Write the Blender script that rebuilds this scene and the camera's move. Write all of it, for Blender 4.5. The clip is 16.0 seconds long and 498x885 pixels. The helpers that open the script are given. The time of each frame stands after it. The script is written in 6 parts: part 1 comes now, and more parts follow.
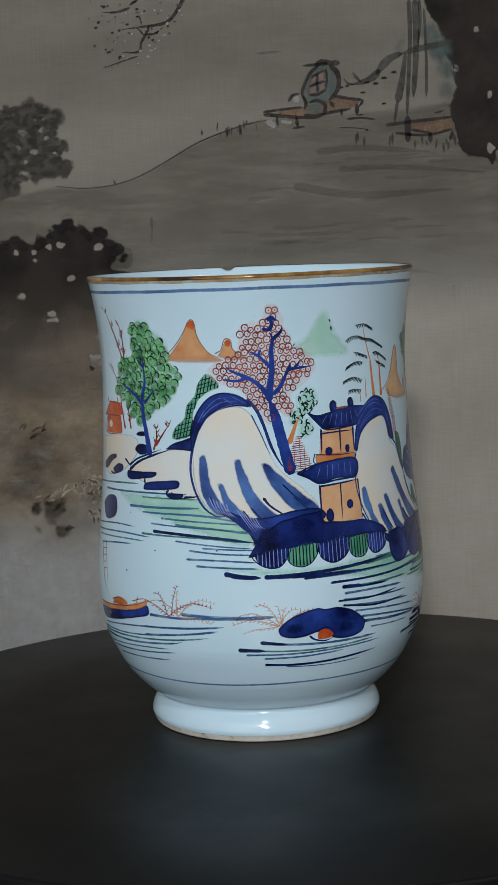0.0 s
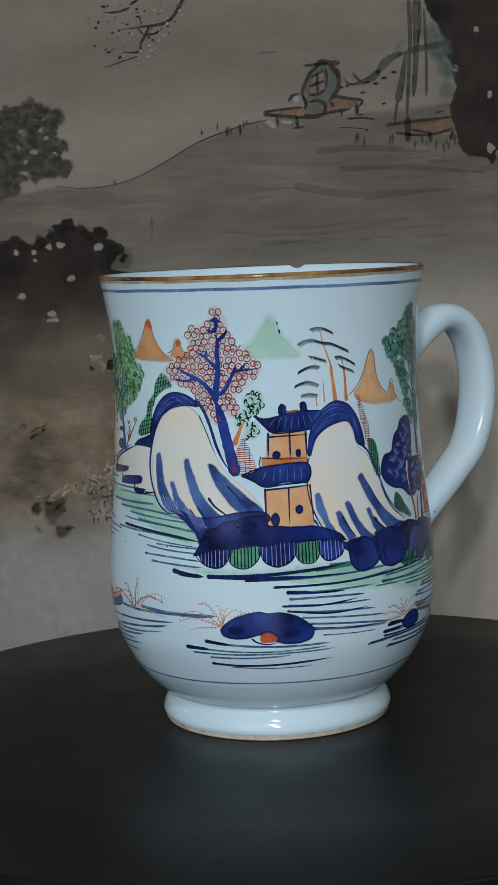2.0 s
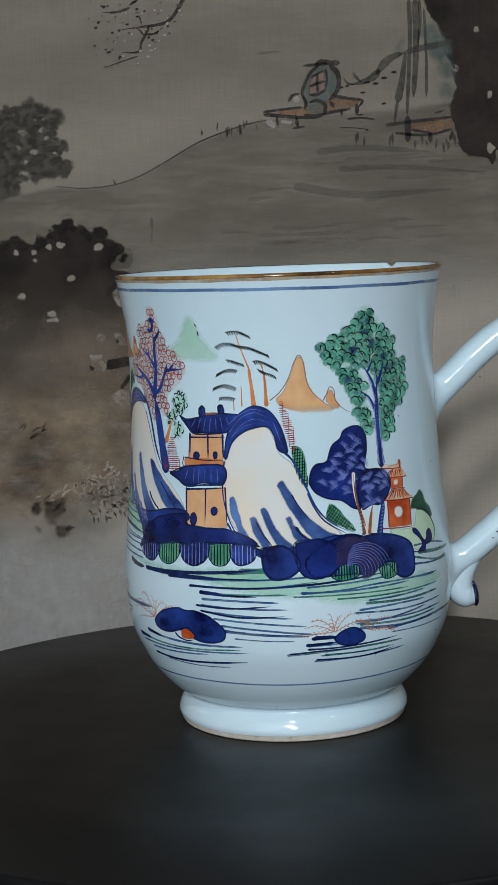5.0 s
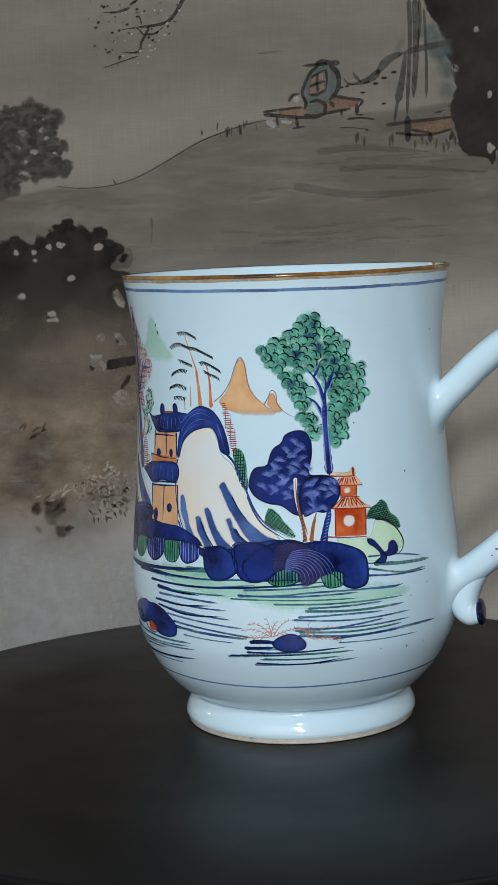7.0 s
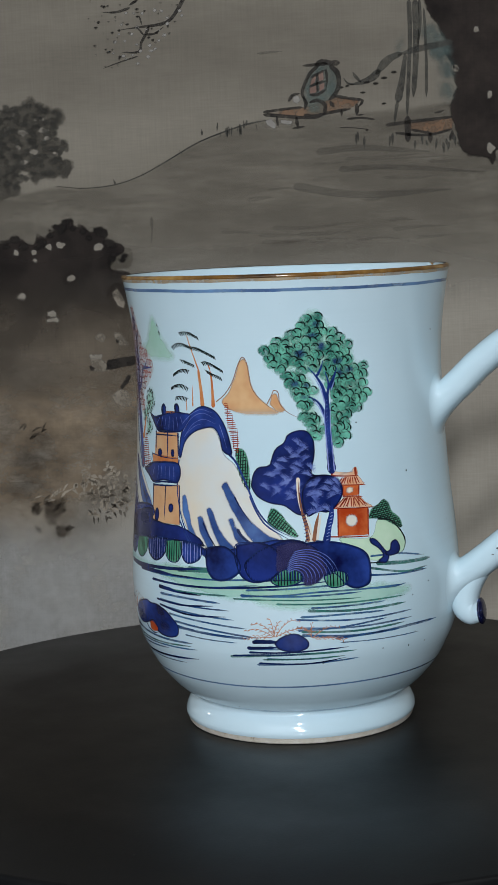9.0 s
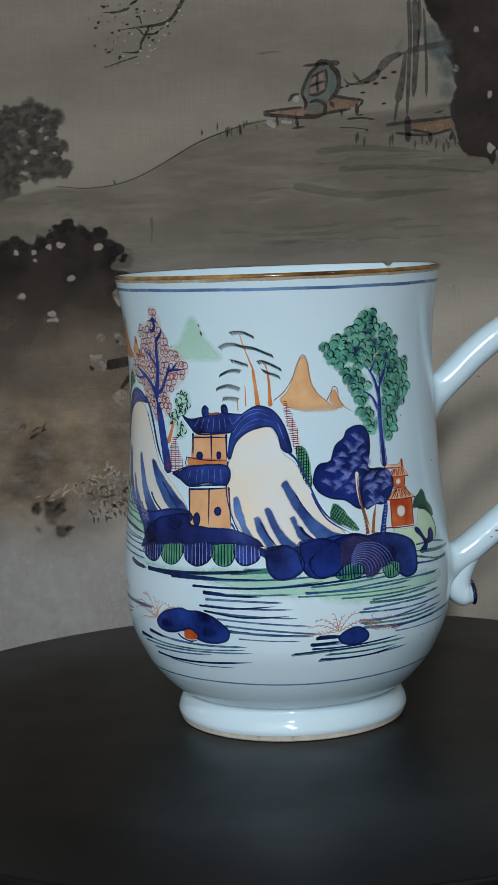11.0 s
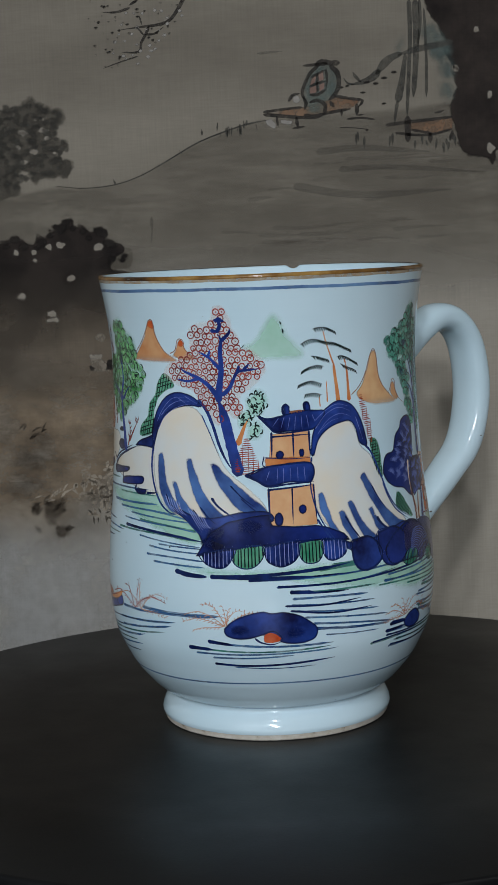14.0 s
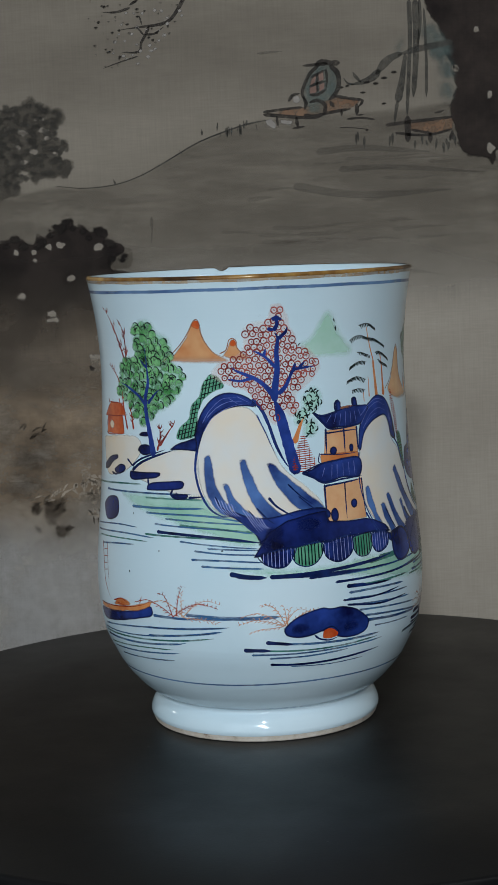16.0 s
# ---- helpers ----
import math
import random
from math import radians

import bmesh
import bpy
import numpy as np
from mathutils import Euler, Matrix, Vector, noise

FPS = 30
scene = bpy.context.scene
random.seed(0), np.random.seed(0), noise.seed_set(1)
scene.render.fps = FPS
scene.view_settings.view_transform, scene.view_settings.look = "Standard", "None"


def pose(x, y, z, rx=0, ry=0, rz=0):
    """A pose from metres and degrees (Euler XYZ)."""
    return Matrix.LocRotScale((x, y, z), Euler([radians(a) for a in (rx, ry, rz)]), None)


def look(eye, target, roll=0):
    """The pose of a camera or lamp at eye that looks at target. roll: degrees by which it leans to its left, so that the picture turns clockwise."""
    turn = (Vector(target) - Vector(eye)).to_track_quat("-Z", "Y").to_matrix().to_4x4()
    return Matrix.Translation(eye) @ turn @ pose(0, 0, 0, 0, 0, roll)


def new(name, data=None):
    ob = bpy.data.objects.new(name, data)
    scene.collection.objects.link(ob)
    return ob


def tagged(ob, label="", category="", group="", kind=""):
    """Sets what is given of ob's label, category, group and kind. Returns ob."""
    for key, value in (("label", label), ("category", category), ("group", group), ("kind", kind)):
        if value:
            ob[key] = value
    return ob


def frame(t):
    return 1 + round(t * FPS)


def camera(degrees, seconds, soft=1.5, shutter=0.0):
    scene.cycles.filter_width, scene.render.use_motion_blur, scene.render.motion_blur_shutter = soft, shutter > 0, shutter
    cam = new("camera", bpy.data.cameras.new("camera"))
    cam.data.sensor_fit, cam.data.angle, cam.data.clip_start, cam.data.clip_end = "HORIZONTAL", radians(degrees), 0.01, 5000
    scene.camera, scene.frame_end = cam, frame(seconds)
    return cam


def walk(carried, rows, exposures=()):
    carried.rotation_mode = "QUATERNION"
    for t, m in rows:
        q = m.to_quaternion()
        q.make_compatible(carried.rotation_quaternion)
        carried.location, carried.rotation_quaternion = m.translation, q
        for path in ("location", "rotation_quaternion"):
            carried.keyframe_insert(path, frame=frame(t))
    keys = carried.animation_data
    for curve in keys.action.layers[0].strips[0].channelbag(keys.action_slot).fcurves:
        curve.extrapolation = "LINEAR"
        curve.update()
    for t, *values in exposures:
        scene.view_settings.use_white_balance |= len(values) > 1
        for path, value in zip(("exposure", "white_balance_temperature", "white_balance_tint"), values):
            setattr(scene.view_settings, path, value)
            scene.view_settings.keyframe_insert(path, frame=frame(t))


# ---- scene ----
# a still camera before a turning stand; the whole clip is one fixed view
CAM_ROW = look((0.0, -0.5308, 0.1539), (0.0 - 0.010228, -0.5308 + 0.992168, 0.1539 - 0.124489), -2.24)
cam = camera(16.447, 16.0)
walk(cam, [(0.0, CAM_ROW), (16.0, CAM_ROW)], exposures=[(0.0, 0.05), (0.5, 0.04), (1.5, 0.0), (4.2, 0.0), (5.2, 0.22), (6.3, 0.42), (6.5, 0.39), (7.0, 0.29), (7.5, 0.10), (8.0, -0.10), (8.5, 0.02), (9.0, 0.2), (9.2, 0.22),
                                                           (11.3, 0.10), (12.0, 0.03), (14.0, -0.03), (15.0, -0.02), (16.0, 0.03)])

# ---- world and lights: a dim room, one added broad fill lamp before the table and small lamps ----
world = bpy.data.worlds.new("room_world")
scene.world = world
world.use_nodes = True
world.node_tree.nodes["Background"].inputs[0].default_value = (0.55, 0.60, 0.68, 1)
world.node_tree.nodes["Background"].inputs[1].default_value = 0.05


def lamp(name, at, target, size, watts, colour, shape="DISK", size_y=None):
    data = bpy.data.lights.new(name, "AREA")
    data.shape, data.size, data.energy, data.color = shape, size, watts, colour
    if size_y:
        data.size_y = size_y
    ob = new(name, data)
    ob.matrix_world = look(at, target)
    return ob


# added unseen fill for soft ambience; the south wall has no window
lamp("front_fill", (-0.85, -2.45, 0.85), (0, 0, 0.07), 2.2, 14, (0.84, 0.95, 1.05), "RECTANGLE", 1.35)
lamp("lamp_bulb", (-0.06, -1.50, 1.22), (0, 0, 0.07), 0.07, 4.6, (0.92, 0.98, 1.05))
lamp("lamp_bulb", (-0.16, -1.80, 0.86), (0, 0, 0.07), 0.11, 8.8, (0.92, 0.98, 1.05))
lamp("lamp_bulb", (-0.04, -1.90, 0.62), (0, 0, 0.07), 0.11, 8.8, (0.92, 0.98, 1.05))
lamp("lamp_bulb", (-1.60, 0.58, 0.56), (0, 0, 0.05), 0.05, 1.2, (1.0, 0.97, 0.92))
lamp("lamp_bulb", (0.95, -0.90, 1.30), (0, 0, 0.07), 0.04, 0.9, (1.0, 0.97, 0.92))


# ---- materials ----
def material(name, rough=0.5, spec=0.5):
    m = bpy.data.materials.new(name)
    m.use_nodes = True
    t = m.node_tree
    b = t.nodes["Principled BSDF"]
    b.inputs["Roughness"].default_value = rough
    b.inputs["Specular IOR Level"].default_value = spec
    return m, t, b


def node(t, kind, **values):
    n = t.nodes.new(kind)
    for key, value in values.items():
        n.inputs[key.replace("_", " ")].default_value = value
    return n


def noise_tex(t, scale, detail=4.0, rough=0.6, stretch=None):
    n = node(t, "ShaderNodeTexNoise", Scale=scale, Detail=detail, Roughness=rough)
    c = t.nodes.new("ShaderNodeTexCoord")
    if stretch:
        mp = node(t, "ShaderNodeMapping", Scale=stretch)
        t.links.new(c.outputs["Object"], mp.inputs["Vector"])
        t.links.new(mp.outputs["Vector"], n.inputs["Vector"])
    else:
        t.links.new(c.outputs["Object"], n.inputs["Vector"])
    return n.outputs["Fac"]


def ramp(t, fac, *stops):
    r = t.nodes.new("ShaderNodeValToRGB")
    e = r.color_ramp.elements
    while len(e) < len(stops):
        e.new(0.5)
    for el, (at, col) in zip(e, stops):
        el.position, el.color = at, (*col, 1)
    t.links.new(fac, r.inputs["Fac"])
    return r.outputs["Color"]


def maths(t, op, a, b=0.0, c=0.0):
    n = t.nodes.new("ShaderNodeMath")
    n.operation = op
    for socket, v in zip(n.inputs, (a, b, c)):
        if isinstance(v, (int, float)):
            socket.default_value = v
        else:
            t.links.new(v, socket)
    return n.outputs[0]


def mix_colour(t, fac, a, b, mode="MIX"):
    n = t.nodes.new("ShaderNodeMix")
    n.data_type, n.blend_type = "RGBA", mode
    for socket, v in ((n.inputs[0], fac), (n.inputs[6], a), (n.inputs[7], b)):
        if isinstance(v, (int, float)):
            socket.default_value = v
        elif isinstance(v, tuple):
            socket.default_value = (*v, 1)
        else:
            t.links.new(v, socket)
    return n.outputs[2]


def bump(t, b, height, strength, distance):
    n = node(t, "ShaderNodeBump", Strength=strength, Distance=distance)
    t.links.new(height, n.inputs["Height"])
    t.links.new(n.outputs[0], b.inputs["Normal"])


def porcelain():
    m, t, b = material("porcelain_glaze", 0.09, 0.5)
    big = noise_tex(t, 18, 3, 0.5)
    col = ramp(t, big, (0.3, (0.552, 0.725, 0.80)), (0.7, (0.645, 0.79, 0.85)))
    fine = noise_tex(t, 420, 3, 0.7)
    specks = ramp(t, fine, (0.22, (0.55, 0.5, 0.42)), (0.27, (1, 1, 1)))
    t.links.new(mix_colour(t, 1.0, col, specks, "MULTIPLY"), b.inputs["Base Color"])
    t.links.new(ramp(t, noise_tex(t, 60), (0.3, (0.05,) * 3), (0.8, (0.16,) * 3)), b.inputs["Roughness"])
    bump(t, b, maths(t, "ADD", noise_tex(t, 90, 2, 0.4), noise_tex(t, 70, 2, 0.5, (0.25, 0.25, 5.0))), 0.25, 0.0004)
    return m


def bare_clay():
    m, t, b = material("unglazed_clay", 0.8, 0.3)
    col = ramp(t, noise_tex(t, 160, 5, 0.7), (0.3, (0.16, 0.10, 0.06)), (0.42, (0.56, 0.50, 0.41)), (0.75, (0.74, 0.71, 0.65)))
    t.links.new(col, b.inputs["Base Color"])
    bump(t, b, noise_tex(t, 500, 4), 0.5, 0.0003)
    return m


def rim_brown():
    m, t, b = material("brown_rim_glaze", 0.16, 0.5)
    col = ramp(t, noise_tex(t, 30, 5, 0.7), (0.34, (0.030, 0.014, 0.006)), (0.5, (0.20, 0.095, 0.022)), (0.66, (0.50, 0.30, 0.09)))
    t.links.new(col, b.inputs["Base Color"])
    return m


def black_lacquer():
    m, t, b = material("satin_black_plate", 0.4, 0.5)
    b.inputs["IOR"].default_value = 1.34
    fine = noise_tex(t, 900, 3, 0.6)
    col = ramp(t, noise_tex(t, 14, 5, 0.65), (0.3, (0.0032, 0.0032, 0.0034)), (0.75, (0.006, 0.006, 0.0064)))
    dust = ramp(t, noise_tex(t, 330, 2, 0.5), (0.80, (0, 0, 0)), (0.84, (0.05, 0.05, 0.05)))
    t.links.new(mix_colour(t, 1.0, col, dust, "ADD"), b.inputs["Base Color"])
    t.links.new(ramp(t, noise_tex(t, 40, 5), (0.3, (0.36,) * 3), (0.75, (0.46,) * 3)), b.inputs["Roughness"])
    bump(t, b, fine, 0.12, 0.0002)
    return m


def plain(name, c1, c2, scale, rough=0.6):
    m, t, b = material(name, rough)
    t.links.new(ramp(t, noise_tex(t, scale, 5, 0.65), (0.3, c1), (0.75, c2)), b.inputs["Base Color"])
    bump(t, b, noise_tex(t, scale * 12, 3), 0.2, 0.001)
    return m


def silk():
    m, t, b = material("aged_painted_silk", 0.85, 0.2)
    cloud = noise_tex(t, 7, 5, 0.6, (1.0, 1.0, 3.5))
    col = ramp(t, cloud, (0.28, (0.300, 0.275, 0.231)), (0.5, (0.354, 0.325, 0.278)), (0.75, (0.404, 0.374, 0.322)))
    weave = noise_tex(t, 500, 2, 0.5, (0.25, 1.0, 3.0))
    warp = noise_tex(t, 500, 2, 0.5, (3.0, 1.0, 0.12))
    both = maths(t, "ADD", weave, warp)
    grain = ramp(t, maths(t, "MULTIPLY", both, 0.5), (0.3, (0.93, 0.93, 0.93)), (0.7, (1.04, 1.04, 1.04)))
    t.links.new(mix_colour(t, 1.0, col, grain, "MULTIPLY"), b.inputs["Base Color"])
    bump(t, b, both, 0.25, 0.0004)
    return m


PORCELAIN, CLAY, BROWN, BLACK, SILK = porcelain(), bare_clay(), rim_brown(), black_lacquer(), silk()
WALL_PAINT = plain("wall_paint", (0.36, 0.37, 0.38), (0.42, 0.43, 0.43), 3, 0.8)
TABLE_WOOD = plain("dark_table", (0.010, 0.009, 0.009), (0.018, 0.016, 0.015), 9, 0.5)
FLOOR_WOOD = plain("floor_wood", (0.12, 0.08, 0.05), (0.2, 0.14, 0.09), 4, 0.5)


# ---- mesh helpers ----
def mesh_object(name, verts, faces, mat, parent=None, label="", smooth=True):
    me = bpy.data.meshes.new(name)
    me.from_pydata(verts, [], faces)
    me.update()
    if smooth:
        me.polygons.foreach_set("use_smooth", [True] * len(me.polygons))
    me.materials.append(mat)
    ob = new(name, me)
    ob.parent = parent
    return tagged(ob, label)


def catmull(pts, step):
    """A smooth line through control points, about one point every step."""
    p = np.array(pts, float)
    if len(p) < 3:
        n = max(2, int(np.hypot(*(p[-1] - p[0])) / step) + 1)
        return p[0] + (p[-1] - p[0]) * np.linspace(0, 1, n)[:, None]
    q = np.vstack([2 * p[0] - p[1], p, 2 * p[-1] - p[-2]])
    out = []
    for i in range(1, len(q) - 2):
        a, b, c, d = q[i - 1:i + 3]
        n = max(1, int(np.hypot(*(c - b)) / step))
        for s in np.arange(n) / n:
            out.append(0.5 * (2 * b + (c - a) * s + (2 * a - 5 * b + 4 * c - d) * s * s + (3 * b - a - 3 * c + d) * s ** 3))
    return np.vstack([out, p[-1:]])


def lathe(name, profile, mat, parent=None, label="", seg=360, shape=None, closed=False):
    """Turn a profile of (radius, height) round the z axis."""
    n = len(profile)
    verts = []
    for i in range(seg):
        a = 2 * math.pi * i / seg
        for r, z in profile:
            if shape:
                r, z = shape(a, r, z)
            verts.append((r * math.cos(a), r * math.sin(a), z))
    faces = [(i * n + j, (i + 1) % seg * n + j, (i + 1) % seg * n + j + 1, i * n + j + 1) for i in range(seg) for j in range(n - 1)]
    if closed:
        faces += [(i * n + n - 1, (i + 1) % seg * n + n - 1, (i + 1) % seg * n, i * n) for i in range(seg)]
    return mesh_object(name, verts, faces, mat, parent, label)


def box(name, x0, x1, y0, y1, z0, z1, mat, parent=None, label="", bevel=0.0):
    bm = bmesh.new()
    bmesh.ops.create_cube(bm, size=1.0, matrix=Matrix.Translation(((x0 + x1) / 2, (y0 + y1) / 2, (z0 + z1) / 2)) @ Matrix.Diagonal((x1 - x0, y1 - y0, z1 - z0, 1)))
    if bevel:
        bmesh.ops.bevel(bm, geom=bm.edges[:], offset=bevel, segments=3, profile=0.5, affect="EDGES")
    me = bpy.data.meshes.new(name)
    bm.to_mesh(me)
    bm.free()
    me.materials.append(mat)
    ob = new(name, me)
    ob.parent = parent
    return tagged(ob, label)


# ---- the room: table, floor, walls, ceiling ----
tagged(box("floor", -2.0, 2.0, -2.6, 1.4, -0.85, -0.80, FLOOR_WOOD), "brown wooden floor of the dim room", "floor", kind="structure")
tagged(box("wall_north", -2.0, 2.0, 1.4, 1.5, -0.80, 1.60, WALL_PAINT), "plain grey wall behind the painted backdrop", "wall", kind="structure")
tagged(box("wall_south", -2.0, 2.0, -2.7, -2.6, -0.80, 1.60, WALL_PAINT), "plain grey wall of the room", "wall", kind="structure")
tagged(box("wall_west", -2.1, -2.0, -2.6, 1.4, -0.80, 1.60, WALL_PAINT), "plain grey wall of the room", "wall", kind="structure")
tagged(box("wall_east", 2.0, 2.1, -2.6, 1.4, -0.80, 1.60, WALL_PAINT), "plain grey wall of the room", "wall", kind="structure")
tagged(box("ceiling", -2.0, 2.0, -2.6, 1.4, 1.60, 1.65, WALL_PAINT), "plain grey ceiling of the room", "ceiling", kind="structure")

table = tagged(new("table"), "black table under the turning display stand", "table")
table.location = (0, 0, -0.80)
box("tabletop", -0.6, 0.6, -0.45, 0.45, 0.735, 0.765, TABLE_WOOD, table, bevel=0.004)
for sx in (-0.55, 0.55):
    for sy in (-0.40, 0.40):
        box("leg", sx - 0.025, sx + 0.025, sy - 0.025, sy + 0.025, 0, 0.735, TABLE_WOOD, table, bevel=0.003)

# ---- turning display stand: a round black plate on a hub ----
PLATE_R = 0.1472
turntable = tagged(new("turntable"), "round satin black turntable carrying the porcelain mug", "turntable")
lathe("plate", [(0, 0), (0.05, 0), (0.1, 0), (PLATE_R - 0.0012, 0), (PLATE_R - 0.0004, -0.0004), (PLATE_R, -0.0012), (PLATE_R, -0.0108), (PLATE_R - 0.0012, -0.012), (0, -0.012)],
      BLACK, turntable, "satin black round plate", 256)
lathe("base", [(0, -0.0125), (0.085, -0.0125), (0.088, -0.015), (0.088, -0.033), (0.09, -0.035), (0, -0.035)], BLACK, turntable, "low black base under the plate", 128)

dust = random.Random(21)
flake_mat = plain("dust_flake", (0.05, 0.05, 0.05), (0.12, 0.12, 0.11), 900, 0.9)
for k in range(14):
    a, r = dust.uniform(0, 6.28), dust.uniform(0.045, 0.135)
    x, y, w = r * math.cos(a), r * math.sin(a), dust.uniform(0.00025, 0.0006)
    turn = dust.uniform(0, 3.1)
    c, q = math.cos(turn) * w, math.sin(turn) * w
    mesh_object("dust_flake", [(x - c, y - q, 0.00012), (x + q * 0.4, y - c * 0.4, 0.0001), (x + c, y + q, 0.00014), (x - q * 0.4, y + c * 0.4, 0.0002), (x, y, 0.00002)], [(0, 1, 2, 3), (0, 4, 1), (1, 4, 2), (2, 4, 3), (3, 4, 0)], flake_mat, turntable, "tiny pale dust flake", smooth=False)

# ---- painted backdrop: a silk landscape on a board ----
WALL_Y = 0.170
backdrop = tagged(new("painted_backdrop"), "ink landscape painting on grey aged silk behind the mug", "painting")
box("silk_panel", -0.40, 0.40, WALL_Y, WALL_Y + 0.005, -0.035, 0.62, SILK, backdrop, "aged grey silk panel", 0.001)


# ---- the mug ----
MM = 0.001
OUTER = [(36.05, 1.6), (36.4, 2.4), (36.15, 4.0), (35.2, 6.2), (33.9, 7.9), (33.3, 8.7), (33.9, 9.2), (36.0, 10.3), (39.5, 13.2), (44.1, 18.7), (47.2, 24.3), (49.6, 30.0), (50.8, 36.5), (51.3, 42.0),
         (51.4, 48.0), (51.0, 55.0), (50.2, 64.0), (49.2, 73.0), (48.5, 82.0), (47.9, 92.0), (47.5, 102.0), (47.3, 110.0), (47.5, 118.0), (48.2, 126.0), (49.2, 133.0), (50.1, 138.0), (50.5, 139.6)]
BODY_CURVE = catmull(OUTER, 0.7)


def mug_radius(z):
    return float(np.interp(z, BODY_CURVE[:, 1], BODY_CURVE[:, 0]))


def chipped(a, r, z):
    """The lip has one small chip and is a little uneven all round."""
    if z > 0.1365:
        away = abs((math.degrees(a) - 98.8 + 180) % 360 - 180)
        k = min(1.0, (z - 0.1365) / 0.003)
        z -= k * 0.0011 * max(0.0, 1 - (away / 2.6) ** 2) + k * 0.00006 * math.sin(3 * a + 1)
    return r, z


def smooth_step(x):
    x = min(1.0, max(0.0, x))
    return x * x * (3 - 2 * x)


mug = tagged(new("porcelain_mug"), "white porcelain mug with blue, green and orange landscape decoration", "mug")
outside = [(r * MM, z * MM) for r, z in BODY_CURVE]
inside = [(r * MM, z * MM) for r, z in ((49.9, 140.2), (49.2, 140.3), (48.5, 139.8), (47.6, 136.0), (46.3, 130.0), (45.3, 118.0), (45.1, 105.0), (45.6, 90.0), (46.8, 70.0), (48.4, 50.0), (47.8, 36.0), (43.0, 22.0), (34.0, 14.0), (20.0, 11.0), (0.0, 10.5))]
lathe("body", outside + inside, PORCELAIN, mug, "glossy bluish-white glazed porcelain", 360, chipped)
lathe("foot_ring", [(r * MM, z * MM) for r, z in ((35.95, 1.65), (35.75, 1.4), (35.85, 1.0), (35.5, 0.7), (35.6, 0.3), (35.3, -0.2), (34.8, -0.4), (33.2, -0.4), (32.6, 0.6), (31.0, 5.0), (0.0, 5.2))], CLAY, mug, "unglazed brownish clay edge of the foot", 180)
RIM = [(50.50, 139.35), (50.6, 139.7), (50.43, 140.2), (49.9, 140.42), (49.5, 140.44)]
lathe("rim_band", [(r * MM, z * MM) for r, z in RIM], BROWN, mug, "worn brown glaze band on the lip", 360, chipped)

# handle: an oval strap swept along a loop in one upright plane
HANDLE_AT = math.radians(62)
LOOP = [(40.0, 92.0), (44.0, 95.5), (49.0, 100.0), (55.5, 106.0), (60.5, 110.8), (68.0, 116.6), (76.0, 120.6), (84.0, 119.5), (90.5, 113.0), (93.6, 103.5), (94.2, 93.0), (92.0, 82.0), (88.0, 74.2), (82.0, 68.6), (75.0, 62.6), (69.5, 58.2), (61.0, 51.3), (56.0, 47.6), (50.0, 44.0), (45.0, 41.0)]


def sweep(name, line, width, thick, parent, mat, label="", ring=28, caps=True):
    """Sweep an oval along a line in the handle's plane; width and thick are functions of 0..1."""
    n = len(line)
    verts, faces = [], []
    er = Vector((math.cos(HANDLE_AT), math.sin(HANDLE_AT), 0))
    et = Vector((-math.sin(HANDLE_AT), math.cos(HANDLE_AT), 0))
    for i, (r, z) in enumerate(line):
        d = line[min(i + 1, n - 1)] - line[max(i - 1, 0)]
        d = d / np.hypot(*d)
        nr, nz = -d[1], d[0]
        s = i / (n - 1)
        for k in range(ring):
            a = 2 * math.pi * k / ring
            cu, cv = math.cos(a), math.sin(a)
            u = math.copysign(abs(cu) ** 0.85, cu) * width(s)
            v = math.copysign(abs(cv) ** 0.85, cv) * thick(s)
            verts.append((er * (r + nr * v) + et * u + Vector((0, 0, z + nz * v))) * MM)
    for i in range(n - 1):
        for k in range(ring):
            k2 = (k + 1) % ring
            faces.append((i * ring + k, i * ring + k2, (i + 1) * ring + k2, (i + 1) * ring + k))
    if caps:
        faces += [tuple(range(ring))[::-1], tuple((n - 1) * ring + k for k in range(ring))]
    return mesh_object(name, verts, faces, mat, parent, label)


LOOP_LINE = [q for q in catmull(LOOP, 0.8) if q[0] > mug_radius(q[1]) + 4.2]


